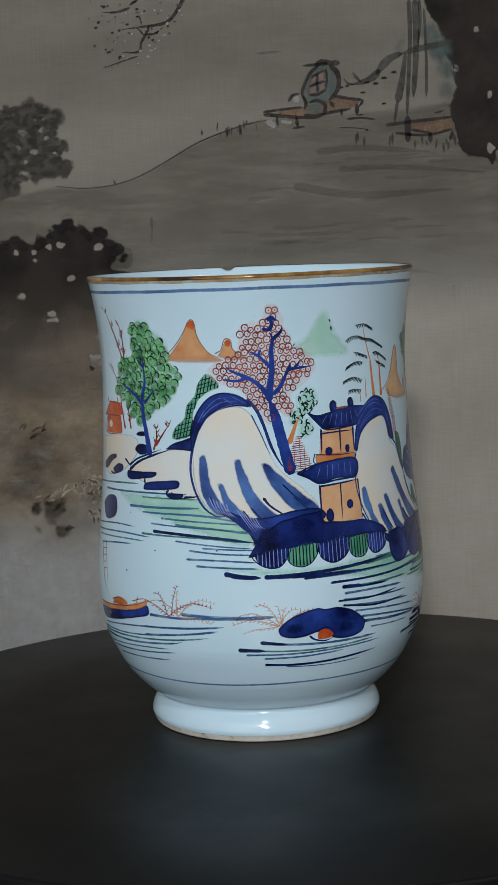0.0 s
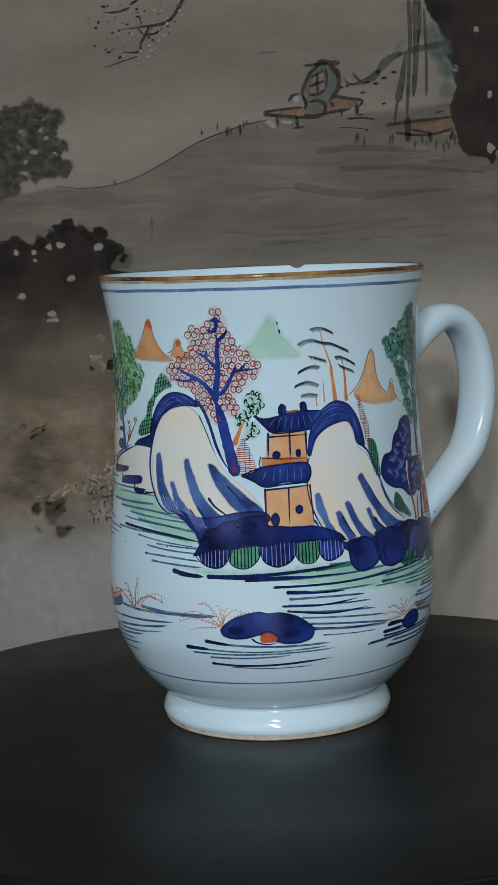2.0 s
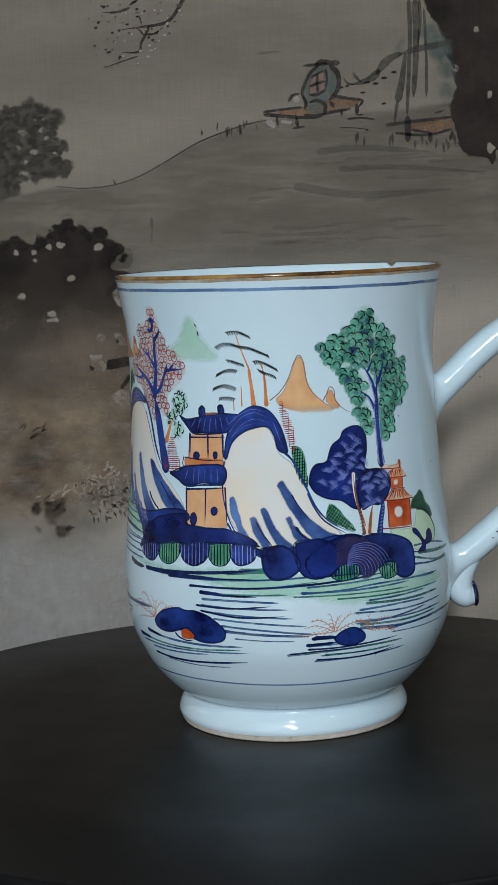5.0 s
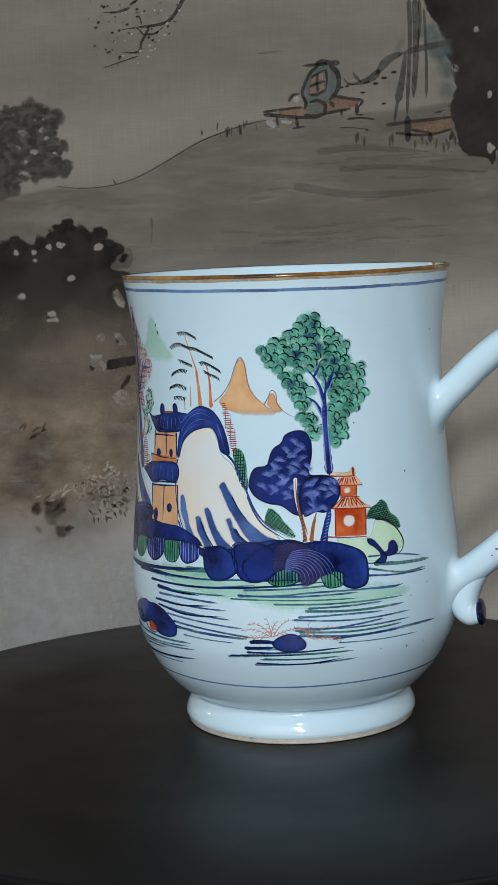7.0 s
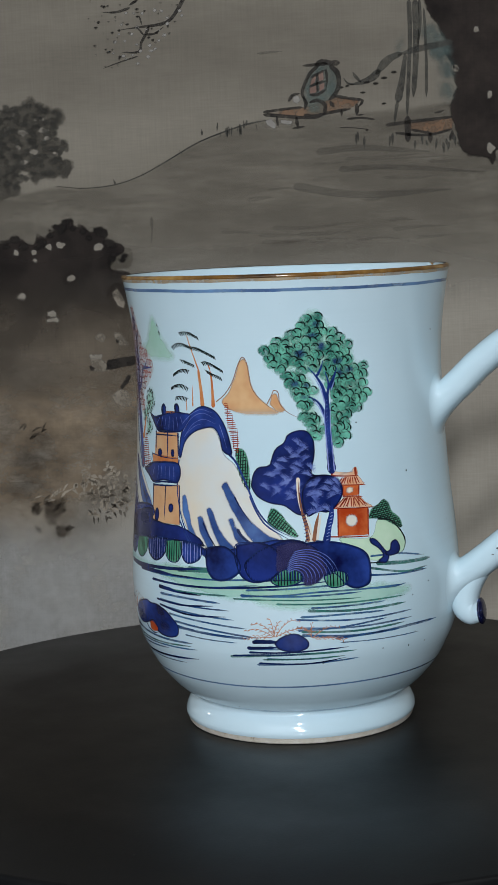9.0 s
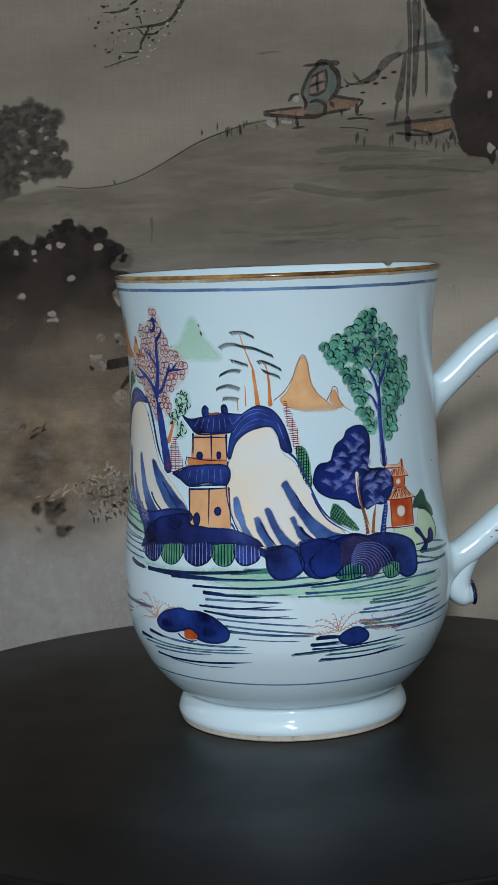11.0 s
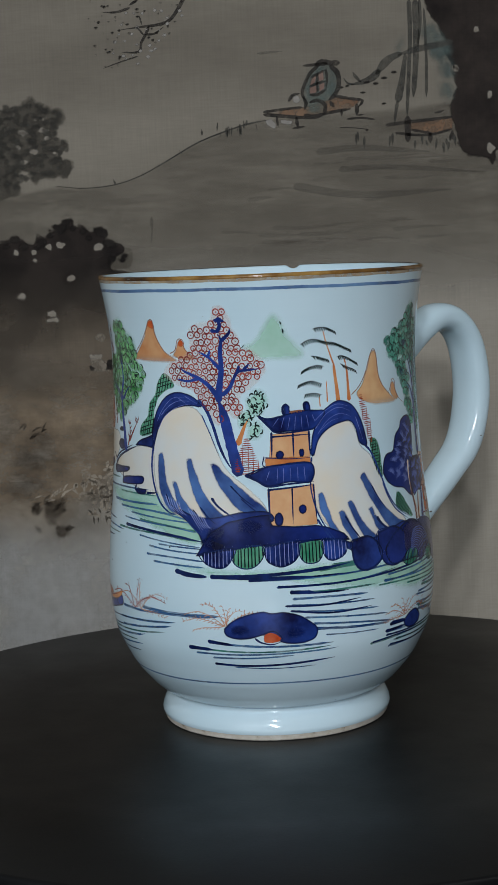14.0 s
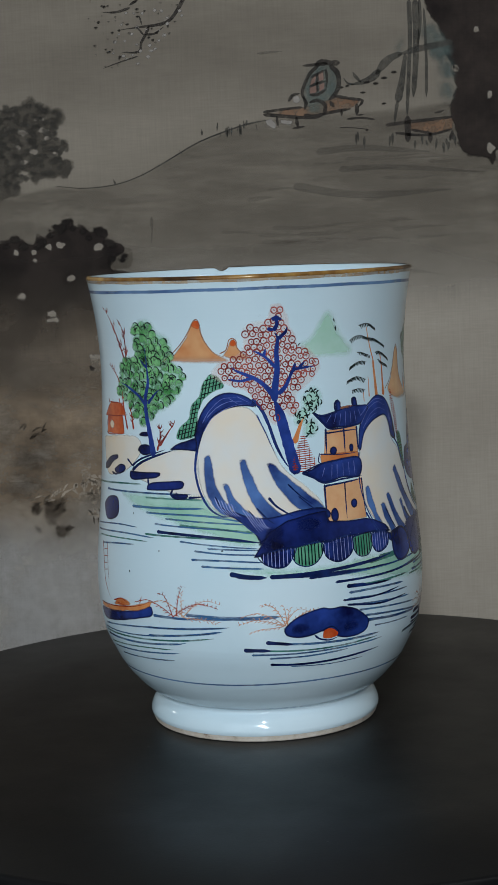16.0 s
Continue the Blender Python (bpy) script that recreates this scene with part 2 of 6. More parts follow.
def strap_with_roots(name, line, width, thick, spread, parent, mat, label, ring=36, steps=9):
    """The strap, whose ends open in a smooth fillet onto the body."""
    er = Vector((math.cos(HANDLE_AT), math.sin(HANDLE_AT), 0))
    et = Vector((-math.sin(HANDLE_AT), math.cos(HANDLE_AT), 0))
    n, rings, ways = len(line), [], []
    for i, (r, z) in enumerate(line):
        d = line[min(i + 1, n - 1)] - line[max(i - 1, 0)]
        d = d / np.hypot(*d)
        ways.append(er * d[0] + Vector((0, 0, d[1])))
        loop = []
        for k in range(ring):
            a = 2 * math.pi * k / ring
            cu, cv = math.cos(a), math.sin(a)
            u, v = math.copysign(abs(cu) ** 0.85, cu) * width * (1 + 0.2 * math.sin(math.pi * i / (n - 1)) ** 2), math.copysign(abs(cv) ** 0.85, cv) * thick
            loop.append(er * (r - d[1] * v) + et * u + Vector((0, 0, z + d[0] * v)))
        rings.append(loop)

    def landed(q, way):
        lo, hi = 0.0, 40.0
        for _ in range(40):
            mid = (lo + hi) / 2
            c = q + way * mid
            if math.hypot(c.x, c.y) > mug_radius(c.z):
                lo = mid
            else:
                hi = mid
        return q + way * lo

    def root(loop, way):
        feet = [landed(q, way) for q in loop]
        centre = sum(feet, Vector()) / ring
        ends = []
        for c in feet:
            v = (c - centre).normalized()
            e = c + v * spread
            k = (mug_radius(e.z) - 0.06) / math.hypot(e.x, e.y)
            ends.append(Vector((e.x * k, e.y * k, e.z)))
        return [[loop[k] * (1 - s) ** 2 + feet[k] * 2 * s * (1 - s) + ends[k] * s * s for k in range(ring)] for s in [(i + 1) / steps for i in range(steps)]]

    rings = root(rings[0], -ways[0])[::-1] + rings + root(rings[-1], ways[-1])
    verts = [q * MM for loop in rings for q in loop]
    faces = [(i * ring + k, i * ring + (k + 1) % ring, (i + 1) * ring + (k + 1) % ring, (i + 1) * ring + k) for i in range(len(rings) - 1) for k in range(ring)]
    return mesh_object(name, verts, faces, mat, parent, label)


handle = strap_with_roots("handle", LOOP_LINE, 6.1, 4.6, 4.2, mug, PORCELAIN, "looped white porcelain strap handle")
TAIL = [(63.0, 54.5), (59.5, 50.0), (56.8, 46.0), (55.0, 42.0), (54.2, 38.6), (54.6, 36.2), (56.2, 34.8), (58.2, 34.5), (59.6, 34.5)]
sweep("scroll_tail", catmull(TAIL, 0.6), lambda s: 3.0 + 2.0 * smooth_step(s / 0.35) - 1.6 * smooth_step((s - 0.88) / 0.12), lambda s: 2.6 + 1.7 * smooth_step(s / 0.35) - 1.3 * smooth_step((s - 0.88) / 0.12), handle, PORCELAIN, "small curled tail under the handle")



# ---- painting tools: thin layers of pigment laid on the mug's surface and on the silk ----
def lin(r, g, b, k=1.0):
    """Base colour from 8-bit values."""
    return tuple(min(0.9, k * (v / 12.92 if v < 0.04045 else ((v + 0.055) / 1.055) ** 2.4)) for v in (r / 255, g / 255, b / 255))


def pigment(name, c1, c2, scale=160.0, feather=0.12, wob=0.15, dens=1.0, grain=0.0, rough=0.16, edge=None, wob_scale=250.0, stretch=None):
    """A painted layer: 'sd' on the mesh is the distance in mm from the motif's edge, which thins out over feather mm."""
    m, t, b = material(name, rough, 0.5 if rough < 0.4 else 0.15)
    if rough > 0.5:  # inks on the aged silk share its warm tone
        c1, c2 = [(c[0] * 1.05, c[1] * 0.99, c[2] * 0.945) for c in (c1, c2)]
    n = noise_tex(t, scale, 4, 0.6, stretch)
    col = ramp(t, n, (0.32, c1), (0.68, c2))
    if rough > 0.5:
        threads = maths(t, "ADD", noise_tex(t, 500, 2, 0.5, (0.25, 1.0, 3.0)), noise_tex(t, 500, 2, 0.5, (3.0, 1.0, 0.12)))
        col = mix_colour(t, 1.0, col, ramp(t, maths(t, "MULTIPLY", threads, 0.5), (0.3, (0.89, 0.89, 0.89)), (0.7, (1.06, 1.06, 1.06))), "MULTIPLY")
    at = t.nodes.new("ShaderNodeAttribute")
    at.attribute_name = "sd"
    w = maths(t, "MULTIPLY", maths(t, "SUBTRACT", noise_tex(t, wob_scale, 3, 0.6), 0.5), 2 * wob)
    d = maths(t, "ADD", at.outputs["Fac"], w)
    if edge:
        col = mix_colour(t, maths(t, "MULTIPLY", maths(t, "SMOOTH_MIN", maths(t, "MULTIPLY", d, 1.0 / edge[1]), 1.0, 0.2), 1.0), edge[0], col)
    t.links.new(col, b.inputs["Base Color"])
    cover = t.nodes.new("ShaderNodeMapRange")
    cover.interpolation_type = "SMOOTHSTEP"
    cover.inputs["From Min"].default_value, cover.inputs["From Max"].default_value = -feather / 2, feather / 2
    cover.inputs["To Max"].default_value = dens
    t.links.new(d, cover.inputs["Value"])
    fac = cover.outputs["Result"]
    if grain:
        g = node(t, "ShaderNodeMapRange", From_Min=0.5 - grain * 0.5, From_Max=0.5 + grain * 0.2)
        t.links.new(noise_tex(t, scale * 2.3, 5, 0.7, stretch), g.inputs["Value"])
        fac = maths(t, "MULTIPLY", fac, maths(t, "ADD", maths(t, "MULTIPLY", g.outputs["Result"], 0.6), 0.4))
    thin = t.nodes.new("ShaderNodeAttribute")
    thin.attribute_name = "thin"
    fac = maths(t, "MULTIPLY", fac, maths(t, "SUBTRACT", 1.0, thin.outputs["Fac"]))
    clear = t.nodes.new("ShaderNodeBsdfTransparent")
    mix = t.nodes.new("ShaderNodeMixShader")
    t.links.new(fac, mix.inputs[0])
    t.links.new(clear.outputs[0], mix.inputs[1])
    t.links.new(b.outputs[0], mix.inputs[2])
    t.links.new(mix.outputs[0], t.nodes["Material Output"].inputs["Surface"])
    return m


DEG = 0.85  # mm of arc to one degree round the mug


def on_mug(x, z, layer):
    """A point of the decoration (mm of arc, mm of height), lifted by its layer."""
    a = math.radians(x / DEG - 90)
    r = mug_radius(z)
    slope = mug_radius(z + 0.5) - mug_radius(z - 0.5)
    k = 0.012 + 0.012 * layer
    n = math.hypot(1, slope)
    r += k / n
    z -= k * slope / n
    return (r * math.cos(a) * MM, r * math.sin(a) * MM, z * MM)


def on_silk(x, z, layer):
    return (x * MM, WALL_Y - (0.04 + 0.04 * layer) * MM, z * MM)


class Surface:
    def __init__(self, place, scale, thing, step):
        self.place, self.scale, self.thing, self.step = place, scale, thing, step

    def flat(self, pts):
        return [(x * self.scale, z) for x, z in pts]


MUG, SILK_FACE = Surface(on_mug, DEG, mug, 0.75), Surface(on_silk, 1.0, backdrop, 2.2)


def paint_mesh(name, on, flat_verts, faces, sd, mat, layer, parent, label):
    levels = layer if isinstance(layer, list) else [layer] * len(flat_verts)
    verts = [on.place(x, z, k) for (x, z), k in zip(flat_verts, levels)]
    ob = mesh_object(name, verts, faces, mat, parent or on.thing, label)
    attribute = ob.data.attributes.new("sd", "FLOAT", "POINT")
    attribute.data.foreach_set("value", np.array(sd, dtype=np.float32))
    return ob


def signed(px, poly):
    """Distance in mm to a closed outline, positive inside."""
    a, b = poly, np.roll(poly, -1, 0)
    d = b - a
    rel = px[:, None, :] - a[None]
    s = np.clip((rel * d).sum(-1) / ((d * d).sum(-1) + 1e-12), 0, 1)
    near = np.sqrt(((rel - s[..., None] * d) ** 2).sum(-1)).min(1)
    x, y = px[:, 0:1], px[:, 1:2]
    cross = ((a[:, 1] > y) != (b[:, 1] > y)) & (x < (b[:, 0] - a[:, 0]) * (y - a[:, 1]) / (b[:, 1] - a[:, 1] + 1e-12) + a[:, 0])
    return np.where(cross.sum(1) % 2 == 1, near, -near)


def outline(on, pts, sharp=False):
    flat = on.flat(pts)
    if sharp:
        return np.array(flat)
    return catmull(flat + flat[:1], on.step)[:-1]


def fill(name, on, shapes, mat, layer, parent=None, label="", margin=0.3, sharp=False, cell=None, soft=None, union=False):
    """A layer of pigment over one or more outlines, on a grid that follows the surface; few outlines become a part each.
    soft: the heights at which the layer is spent and at which it is full."""
    if 1 < len(shapes) <= 16 and not union:
        obs = [fill(name, on, [s], mat, layer + 0.2 * k / len(shapes), parent, label, margin, sharp, cell, soft) for k, s in enumerate(shapes)]
        if parent is None:
            for o in obs[1:]:
                o.parent = obs[0]
        return obs[0]
    verts, faces, sds, levels = [], [], [], []
    cell = cell or on.step
    groups = [[outline(on, pts, sharp) for pts in shapes]] if union else [[outline(on, pts, sharp)] for pts in shapes]
    for n, polys in enumerate(groups):
        poly = np.vstack(polys)
        lo, hi = poly.min(0) - margin - cell, poly.max(0) + margin + cell
        nx, nz = [int(v) + 2 for v in (hi - lo) / cell]
        gx, gz = np.meshgrid(lo[0] + np.arange(nx) * cell, lo[1] + np.arange(nz) * cell, indexing="ij")
        px = np.stack([gx.ravel(), gz.ravel()], 1)
        sd = np.max([np.concatenate([signed(px[i:i + 4000], q) for i in range(0, len(px), 4000)]) for q in polys], axis=0)
        keep = sd.reshape(nx, nz) > -margin
        used = {}
        for i, j in np.argwhere(keep[:-1, :-1] | keep[1:, :-1] | keep[:-1, 1:] | keep[1:, 1:]):
            face = []
            for k in (i * nz + j, (i + 1) * nz + j, (i + 1) * nz + j + 1, i * nz + j + 1):
                if k not in used:
                    used[k] = len(verts)
                    verts.append(tuple(px[k]))
                    sds.append(sd[k])
                    levels.append(layer + 0.7 * n / len(groups))
                face.append(used[k])
            faces.append(face)
    ob = paint_mesh(name, on, verts, faces, sds, mat, levels, parent, label)
    if soft:
        attribute = ob.data.attributes.new("thin", "FLOAT", "POINT")
        attribute.data.foreach_set("value", np.array([1 - smooth_step((z - soft[0]) / (soft[1] - soft[0])) for x, z in verts], dtype=np.float32))
    return tagged(ob, kind="stuff") if len(shapes) > 16 else ob


def strokes(name, on, lines, mat, layer, parent=None, label="", taper=0.6, flat=False):
    """Brush lines: each is (points, start width, end width) in mm, round at the start and drawn out at the end."""
    verts, faces = [], []
    for pts, w0, w1 in lines:
        line = catmull(pts if flat else on.flat(pts), 0.45 if on is MUG else 1.2)
        n = len(line)
        if n < 2:
            continue
        along = np.concatenate([[0], np.cumsum(np.hypot(*np.diff(line, axis=0).T))])
        total = along[-1] + 1e-9
        base = len(verts)
        for i in range(n):
            d = line[min(i + 1, n - 1)] - line[max(i - 1, 0)]
            d = d / (np.hypot(*d) + 1e-9)
            s = along[i] / total
            w = (w0 + (w1 - w0) * s) * 0.5
            w *= 1.0 + 0.35 * math.exp(-along[i] / 1.6) if on is MUG else 1.0
            w *= min(1.0, 0.35 + along[i] / (w0 * 0.5 + 1e-9) * 0.65) * min(1.0, 0.2 + (total - along[i]) / (total * (1 - taper) + 1e-9))
            w *= 1 + 0.14 * noise.noise((line[i][0] * 0.9, line[i][1] * 0.9, 3.1))
            verts += [(line[i][0] + d[1] * w, line[i][1] - d[0] * w), (line[i][0] - d[1] * w, line[i][1] + d[0] * w)]
        for i in range(n - 1):
            k = base + 2 * i
            faces.append((k, k + 2, k + 3, k + 1))
    ob = paint_mesh(name, on, verts, faces, [5.0] * len(verts), mat, layer, parent, label)
    return tagged(ob, kind="stuff") if len(lines) > 16 and parent else ob


def each_stroke(name, on, lines, mat, layer, parent, label="", taper=0.6):
    """Brush lines that can be told apart: a part for each."""
    for k, line in enumerate(lines):
        strokes(name, on, [line], mat, layer + 0.4 * k / len(lines), parent, label, taper)


def ellipse(u, z, ru, rz, n=14, lift=0.0):
    return [(u + ru * math.cos(2 * math.pi * k / n), z + rz * math.sin(2 * math.pi * k / n)) for k in range(n)]


def inside_points(on, pts, gap, rng, jitter=0.25, inset=0.0):
    """Uneven staggered points inside an outline, in flat mm."""
    poly = outline(on, pts)
    lo, hi = poly.min(0), poly.max(0)
    out, row, z = [], 0, lo[1]
    while z < hi[1]:
        x = lo[0] + (row % 2) * gap / 2
        while x < hi[0]:
            out.append((x + rng.uniform(-jitter, jitter) * gap, z + rng.uniform(-jitter, jitter) * gap))
            x += gap
        z += gap * 0.87
        row += 1
    out = np.array(out)
    return out[signed(out, poly) > inset]


def hatch(on, pts, angle, gap, width, rng, w_end=None):
    """Parallel strokes clipped to an outline, slightly uneven."""
    poly = outline(on, pts)
    c, s = math.cos(angle), math.sin(angle)
    turn = np.array([[c, s], [-s, c]])
    p = poly @ turn.T
    lines, y = [], p[:, 1].min() + gap * 0.5
    while y < p[:, 1].max():
        xs = np.arange(p[:, 0].min(), p[:, 0].max(), 0.25)
        q = np.stack([xs, np.full_like(xs, y + rng.uniform(-0.15, 0.15) * gap)], 1) @ turn
        ok = signed(q, poly) > 0 if len(q) else np.zeros(0, bool)
        runs = np.flatnonzero(np.diff(np.concatenate([[0], ok.astype(int), [0]])))
        for a, b in zip(runs[::2], runs[1::2]):
            if b - a >= 2:
                lines.append(([tuple(q[a]), tuple(q[(a + b) // 2]), tuple(q[b - 1])], width, w_end or width))
        y += gap
    return lines


def arc(x, z, r, a0, a1, n=7):
    return [(x + r * math.cos(a0 + (a1 - a0) * k / (n - 1)), z + r * math.sin(a0 + (a1 - a0) * k / (n - 1))) for k in range(n)]


K, D = 1.3, 0.95
INK_BLUE = pigment("cobalt_line", lin(14, 24, 72), lin(40, 66, 134), 130)
COBALT = pigment("cobalt_wash", lin(9, 15, 60), lin(42, 70, 152), 75, 0.25, 0.22, edge=(lin(6, 10, 40), 0.7))
COBALT_DEEP = pigment("cobalt_deep", lin(6, 10, 42), lin(30, 50, 126), 70, 0.25, 0.2, edge=(lin(5, 8, 34), 0.6))
COBALT_PALE = pigment("cobalt_pale_wash", lin(16, 34, 100), lin(84, 124, 186), 60, 0.7, 0.6, 0.96)
LINE_PALE = pigment("pale_scratch_line", lin(120, 132, 196), lin(150, 164, 212), 300)
WATER_BLUE = pigment("water_line", lin(22, 54, 106), lin(74, 120, 162), 80, dens=0.95, grain=0.35, stretch=(1, 1, 4))
WATER_DARK = pigment("dark_water_line", lin(8, 15, 48), lin(24, 46, 100), 160)
WATER_GREEN = pigment("green_water_line", lin(28, 82, 84), lin(80, 142, 128), 100, dens=0.94, grain=0.35)
GREEN_WASH = pigment("thin_green_wash", lin(140, 190, 165, K), lin(172, 208, 186, K), 70, 3.0, 0.9, 0.55)
PALE_GREEN = pigment("pale_green_wash", lin(150, 195, 160, K), lin(178, 208, 188, K), 60, 2.8, 0.8, 0.5)
MOUND_GREEN = pigment("mound_green_wash", lin(165, 198, 165, K), lin(190, 212, 185, K), 70, 0.5, 0.3, 0.9)
LEAF_GREEN = pigment("leaf_green_enamel", lin(56, 124, 66), lin(132, 190, 132, K), 170, 0.9, 0.9, 0.93, 0.2, wob_scale=420)
LEAF_TEAL = pigment("teal_leaf_enamel", lin(36, 108, 94), lin(112, 182, 158, K), 170, 0.8, 0.9, 0.95, 0.2, wob_scale=420)
HATCH_GREEN = pigment("green_enamel", lin(40, 122, 92), lin(118, 182, 150), 90, 0.5, 0.5, 0.92)
LINE_GREEN = pigment("dark_green_line", lin(4, 14, 16), lin(14, 38, 36), 300)
ORANGE = pigment("orange_wash", lin(180, 92, 40, 1.1), lin(206, 146, 92, 1.2), 90, 0.6, 0.4, 0.96)
ORANGE_SOFT = pigment("orange_soft_wash", lin(180, 98, 42, 1.1), lin(214, 176, 130, 1.2), 42, 0.8, 0.4, 0.97)
BUFF = pigment("buff_wall_wash", lin(196, 142, 98, 1.2), lin(208, 166, 124, 1.2), 110, 0.25, 0.15, 0.97)
RED_WASH = pigment("iron_red_wash", lin(168, 58, 22, 1.1), lin(200, 104, 54, 1.2), 160, 0.3, 0.25, 0.97)
LINE_RED = pigment("iron_red_line", lin(112, 24, 12), lin(168, 66, 40), 260)
LINE_PINK = pigment("rose_line", lin(96, 26, 28), lin(160, 80, 70), 220)
PINK = pigment("pale_rose_wash", lin(214, 172, 160, K), lin(224, 204, 198, K), 90, 0.9, 0.5, 0.3)
BROWN_LINE = pigment("brown_line", lin(92, 60, 48, K), lin(140, 92, 66, K), 300)
GRASS_LINE = pigment("tan_grass_line", lin(176, 104, 68, K), lin(208, 164, 134, K), 120, dens=0.75, grain=0.6)
CREAM = pigment("cream_wash", lin(200, 206, 206, 1.22), lin(214, 198, 172, 1.22), 32, 0.8, 0.5, 0.97)

COBALT_POOL = pigment("cobalt_pool", lin(7, 12, 46), lin(22, 38, 100), 90, 1.6, 0.6, 0.7)
RING_BLUE = pigment("thin_ring_blue", lin(36, 62, 116), lin(104, 140, 180, 1.2), 45, 0.4, 0.2, 0.92, grain=0.5)
RIM_TAN = pigment("tan_glaze_edge", lin(150, 112, 66), lin(196, 168, 128, 1.1), 70, 0.6, 0.3, 0.7, grain=0.5)
RAY = pigment("faint_ray_line", lin(70, 86, 156), lin(112, 128, 190), 300)
rng = random.Random(7)

# rings round the mug
strokes("rim_halo", MUG, [([(u, 138.95 + 0.08 * math.sin(u * 0.31)) for u in range(-180, 181, 4)], 0.95, 0.95)], RIM_TAN, 0.5, label="thin tan edge of the brown lip glaze", taper=1.0)
strokes("rim_line", MUG, [([(u, 136.0 + 0.4 * math.cos(math.radians(1.5 * u)) + 0.05 * math.sin(u * 0.23)) for u in range(-180, 181, 4)], 0.9, 0.9)], RING_BLUE, 1, label="thin blue ring under the lip", taper=1.0)
strokes("lower_ring", MUG, [([(u, 20.0 + 0.15 * math.sin(u * 0.07)) for u in range(-180, 181, 6)], 0.5, 0.5)], RING_BLUE, 1, label="faint blue ring low on the bowl", taper=1.0)
strokes("foot_line", MUG, [([(u, 9.75) for u in range(-180, 181, 6)], 0.7, 0.7)], RING_BLUE, 1, label="faint blue ring above the foot", taper=1.0)


def mountain(shapes, ridges, soft):
    m = fill("painted_mountain", MUG, shapes, ORANGE_SOFT, 0, label="soft orange painted peaks", margin=0.9, soft=soft)
    if ridges:
        strokes("ridge_line", MUG, [(p, 0.28, 0.2) for p in ridges], BROWN_LINE, 1, m)
    return m


far_peaks = mountain([[(-32.3, 116), (-28.9, 118.7), (-25.6, 121.9), (-23, 125.4), (-21.3, 127.8), (-20.1, 127.4), (-19.4, 124.2), (-17.6, 120.9), (-14.6, 117.9), (-10.3, 115.9), (-19.3, 115.5)], [(-11.8, 117.5), (-10.1, 119.1), (-9.1, 121.9), (-7.9, 122.3), (-6.9, 119.7), (-4.7, 117.7), (-1.6, 116.6), (-7.1, 116.1)]],
                     [[(-35, 115.8), (-30.1, 118.7), (-26.3, 121.8), (-23.5, 125), (-21.7, 127.6), (-20.2, 127.9), (-19.4, 126.1), (-19.2, 123.8), (-17.4, 120.7), (-14.6, 118.1), (-9.1, 116.5)], [(-13, 118), (-10.7, 119.1), (-9.5, 121.9), (-8.1, 122.3), (-7, 121.5), (-6.7, 119.5), (-4.7, 117.9), (-2, 116.8)]], (113.5, 118.0))
fill("peak_tip", MUG, [[(-22.5, 126.2), (-21.3, 127.8), (-20, 127.6), (-19.7, 125.2), (-21.1, 125.5)], [(-9.3, 121.4), (-8.1, 122.3), (-7, 121.3), (-7.3, 120), (-9, 120.2)]], RED_WASH, 1, far_peaks)
near_peaks = mountain([[(55.8, 104.2), (59.2, 107.4), (61.6, 112), (63.4, 115.7), (64.7, 116.6), (66.2, 114.2), (66.8, 110.1), (68.8, 106.2), (72.8, 103), (76.4, 100.6), (65.7, 100.5), (58.3, 102.3)], [(73.6, 103.3), (74.5, 106.2), (75.8, 106.7), (76.9, 103.7), (78.8, 101.5), (76.4, 101.1)]],
                      [[(53.9, 104.1), (57.5, 106.5), (60.4, 110), (62.5, 114.4), (64.3, 116.9), (65.8, 115.6), (66.6, 111.8), (67.5, 107.9), (70.1, 105), (74, 102.1)], [(72.4, 103.2), (74, 105.5), (75.1, 107.3), (76.6, 106.5), (77.1, 103.3), (79.8, 100.8), (84.1, 99)]], (98.5, 103.0))
fill("pale_hill", MUG, [[(15.5, 119.6), (20.1, 122.3), (23.6, 127.1), (25.8, 128.4), (27.4, 126.8), (29.5, 123.1), (32.4, 120.1), (35.4, 116.5), (24.1, 116.1), (17.9, 117.1)]], PALE_GREEN, 0, label="pale green painted hill", margin=1.6)
strokes("hill_tick", MUG, [([(27.8, 126.6), (28.3, 125.6)], 0.5, 0.3), ([(28.6, 124.5), (28.9, 123)], 0.5, 0.3), ([(15.3, 120.2), (14.1, 119.2)], 0.3, 0.2)], LINE_GREEN, 1)


# green hatched hills
def hatched_hill(shape, a1=0.9, a2=0.0, lines=None, mat=None, gap=0.75):
    h = fill("hatched_hill", MUG, [shape], mat or HATCH_GREEN, 1, label="green painted hill with dark hatching")
    marks = hatch(MUG, shape, a1, gap, 0.3, rng) + hatch(MUG, shape, a2, gap * 1.2, 0.24, rng)
    strokes("hatching", MUG, marks, lines or LINE_GREEN, 2, h, flat=True, taper=0.9)
    return h


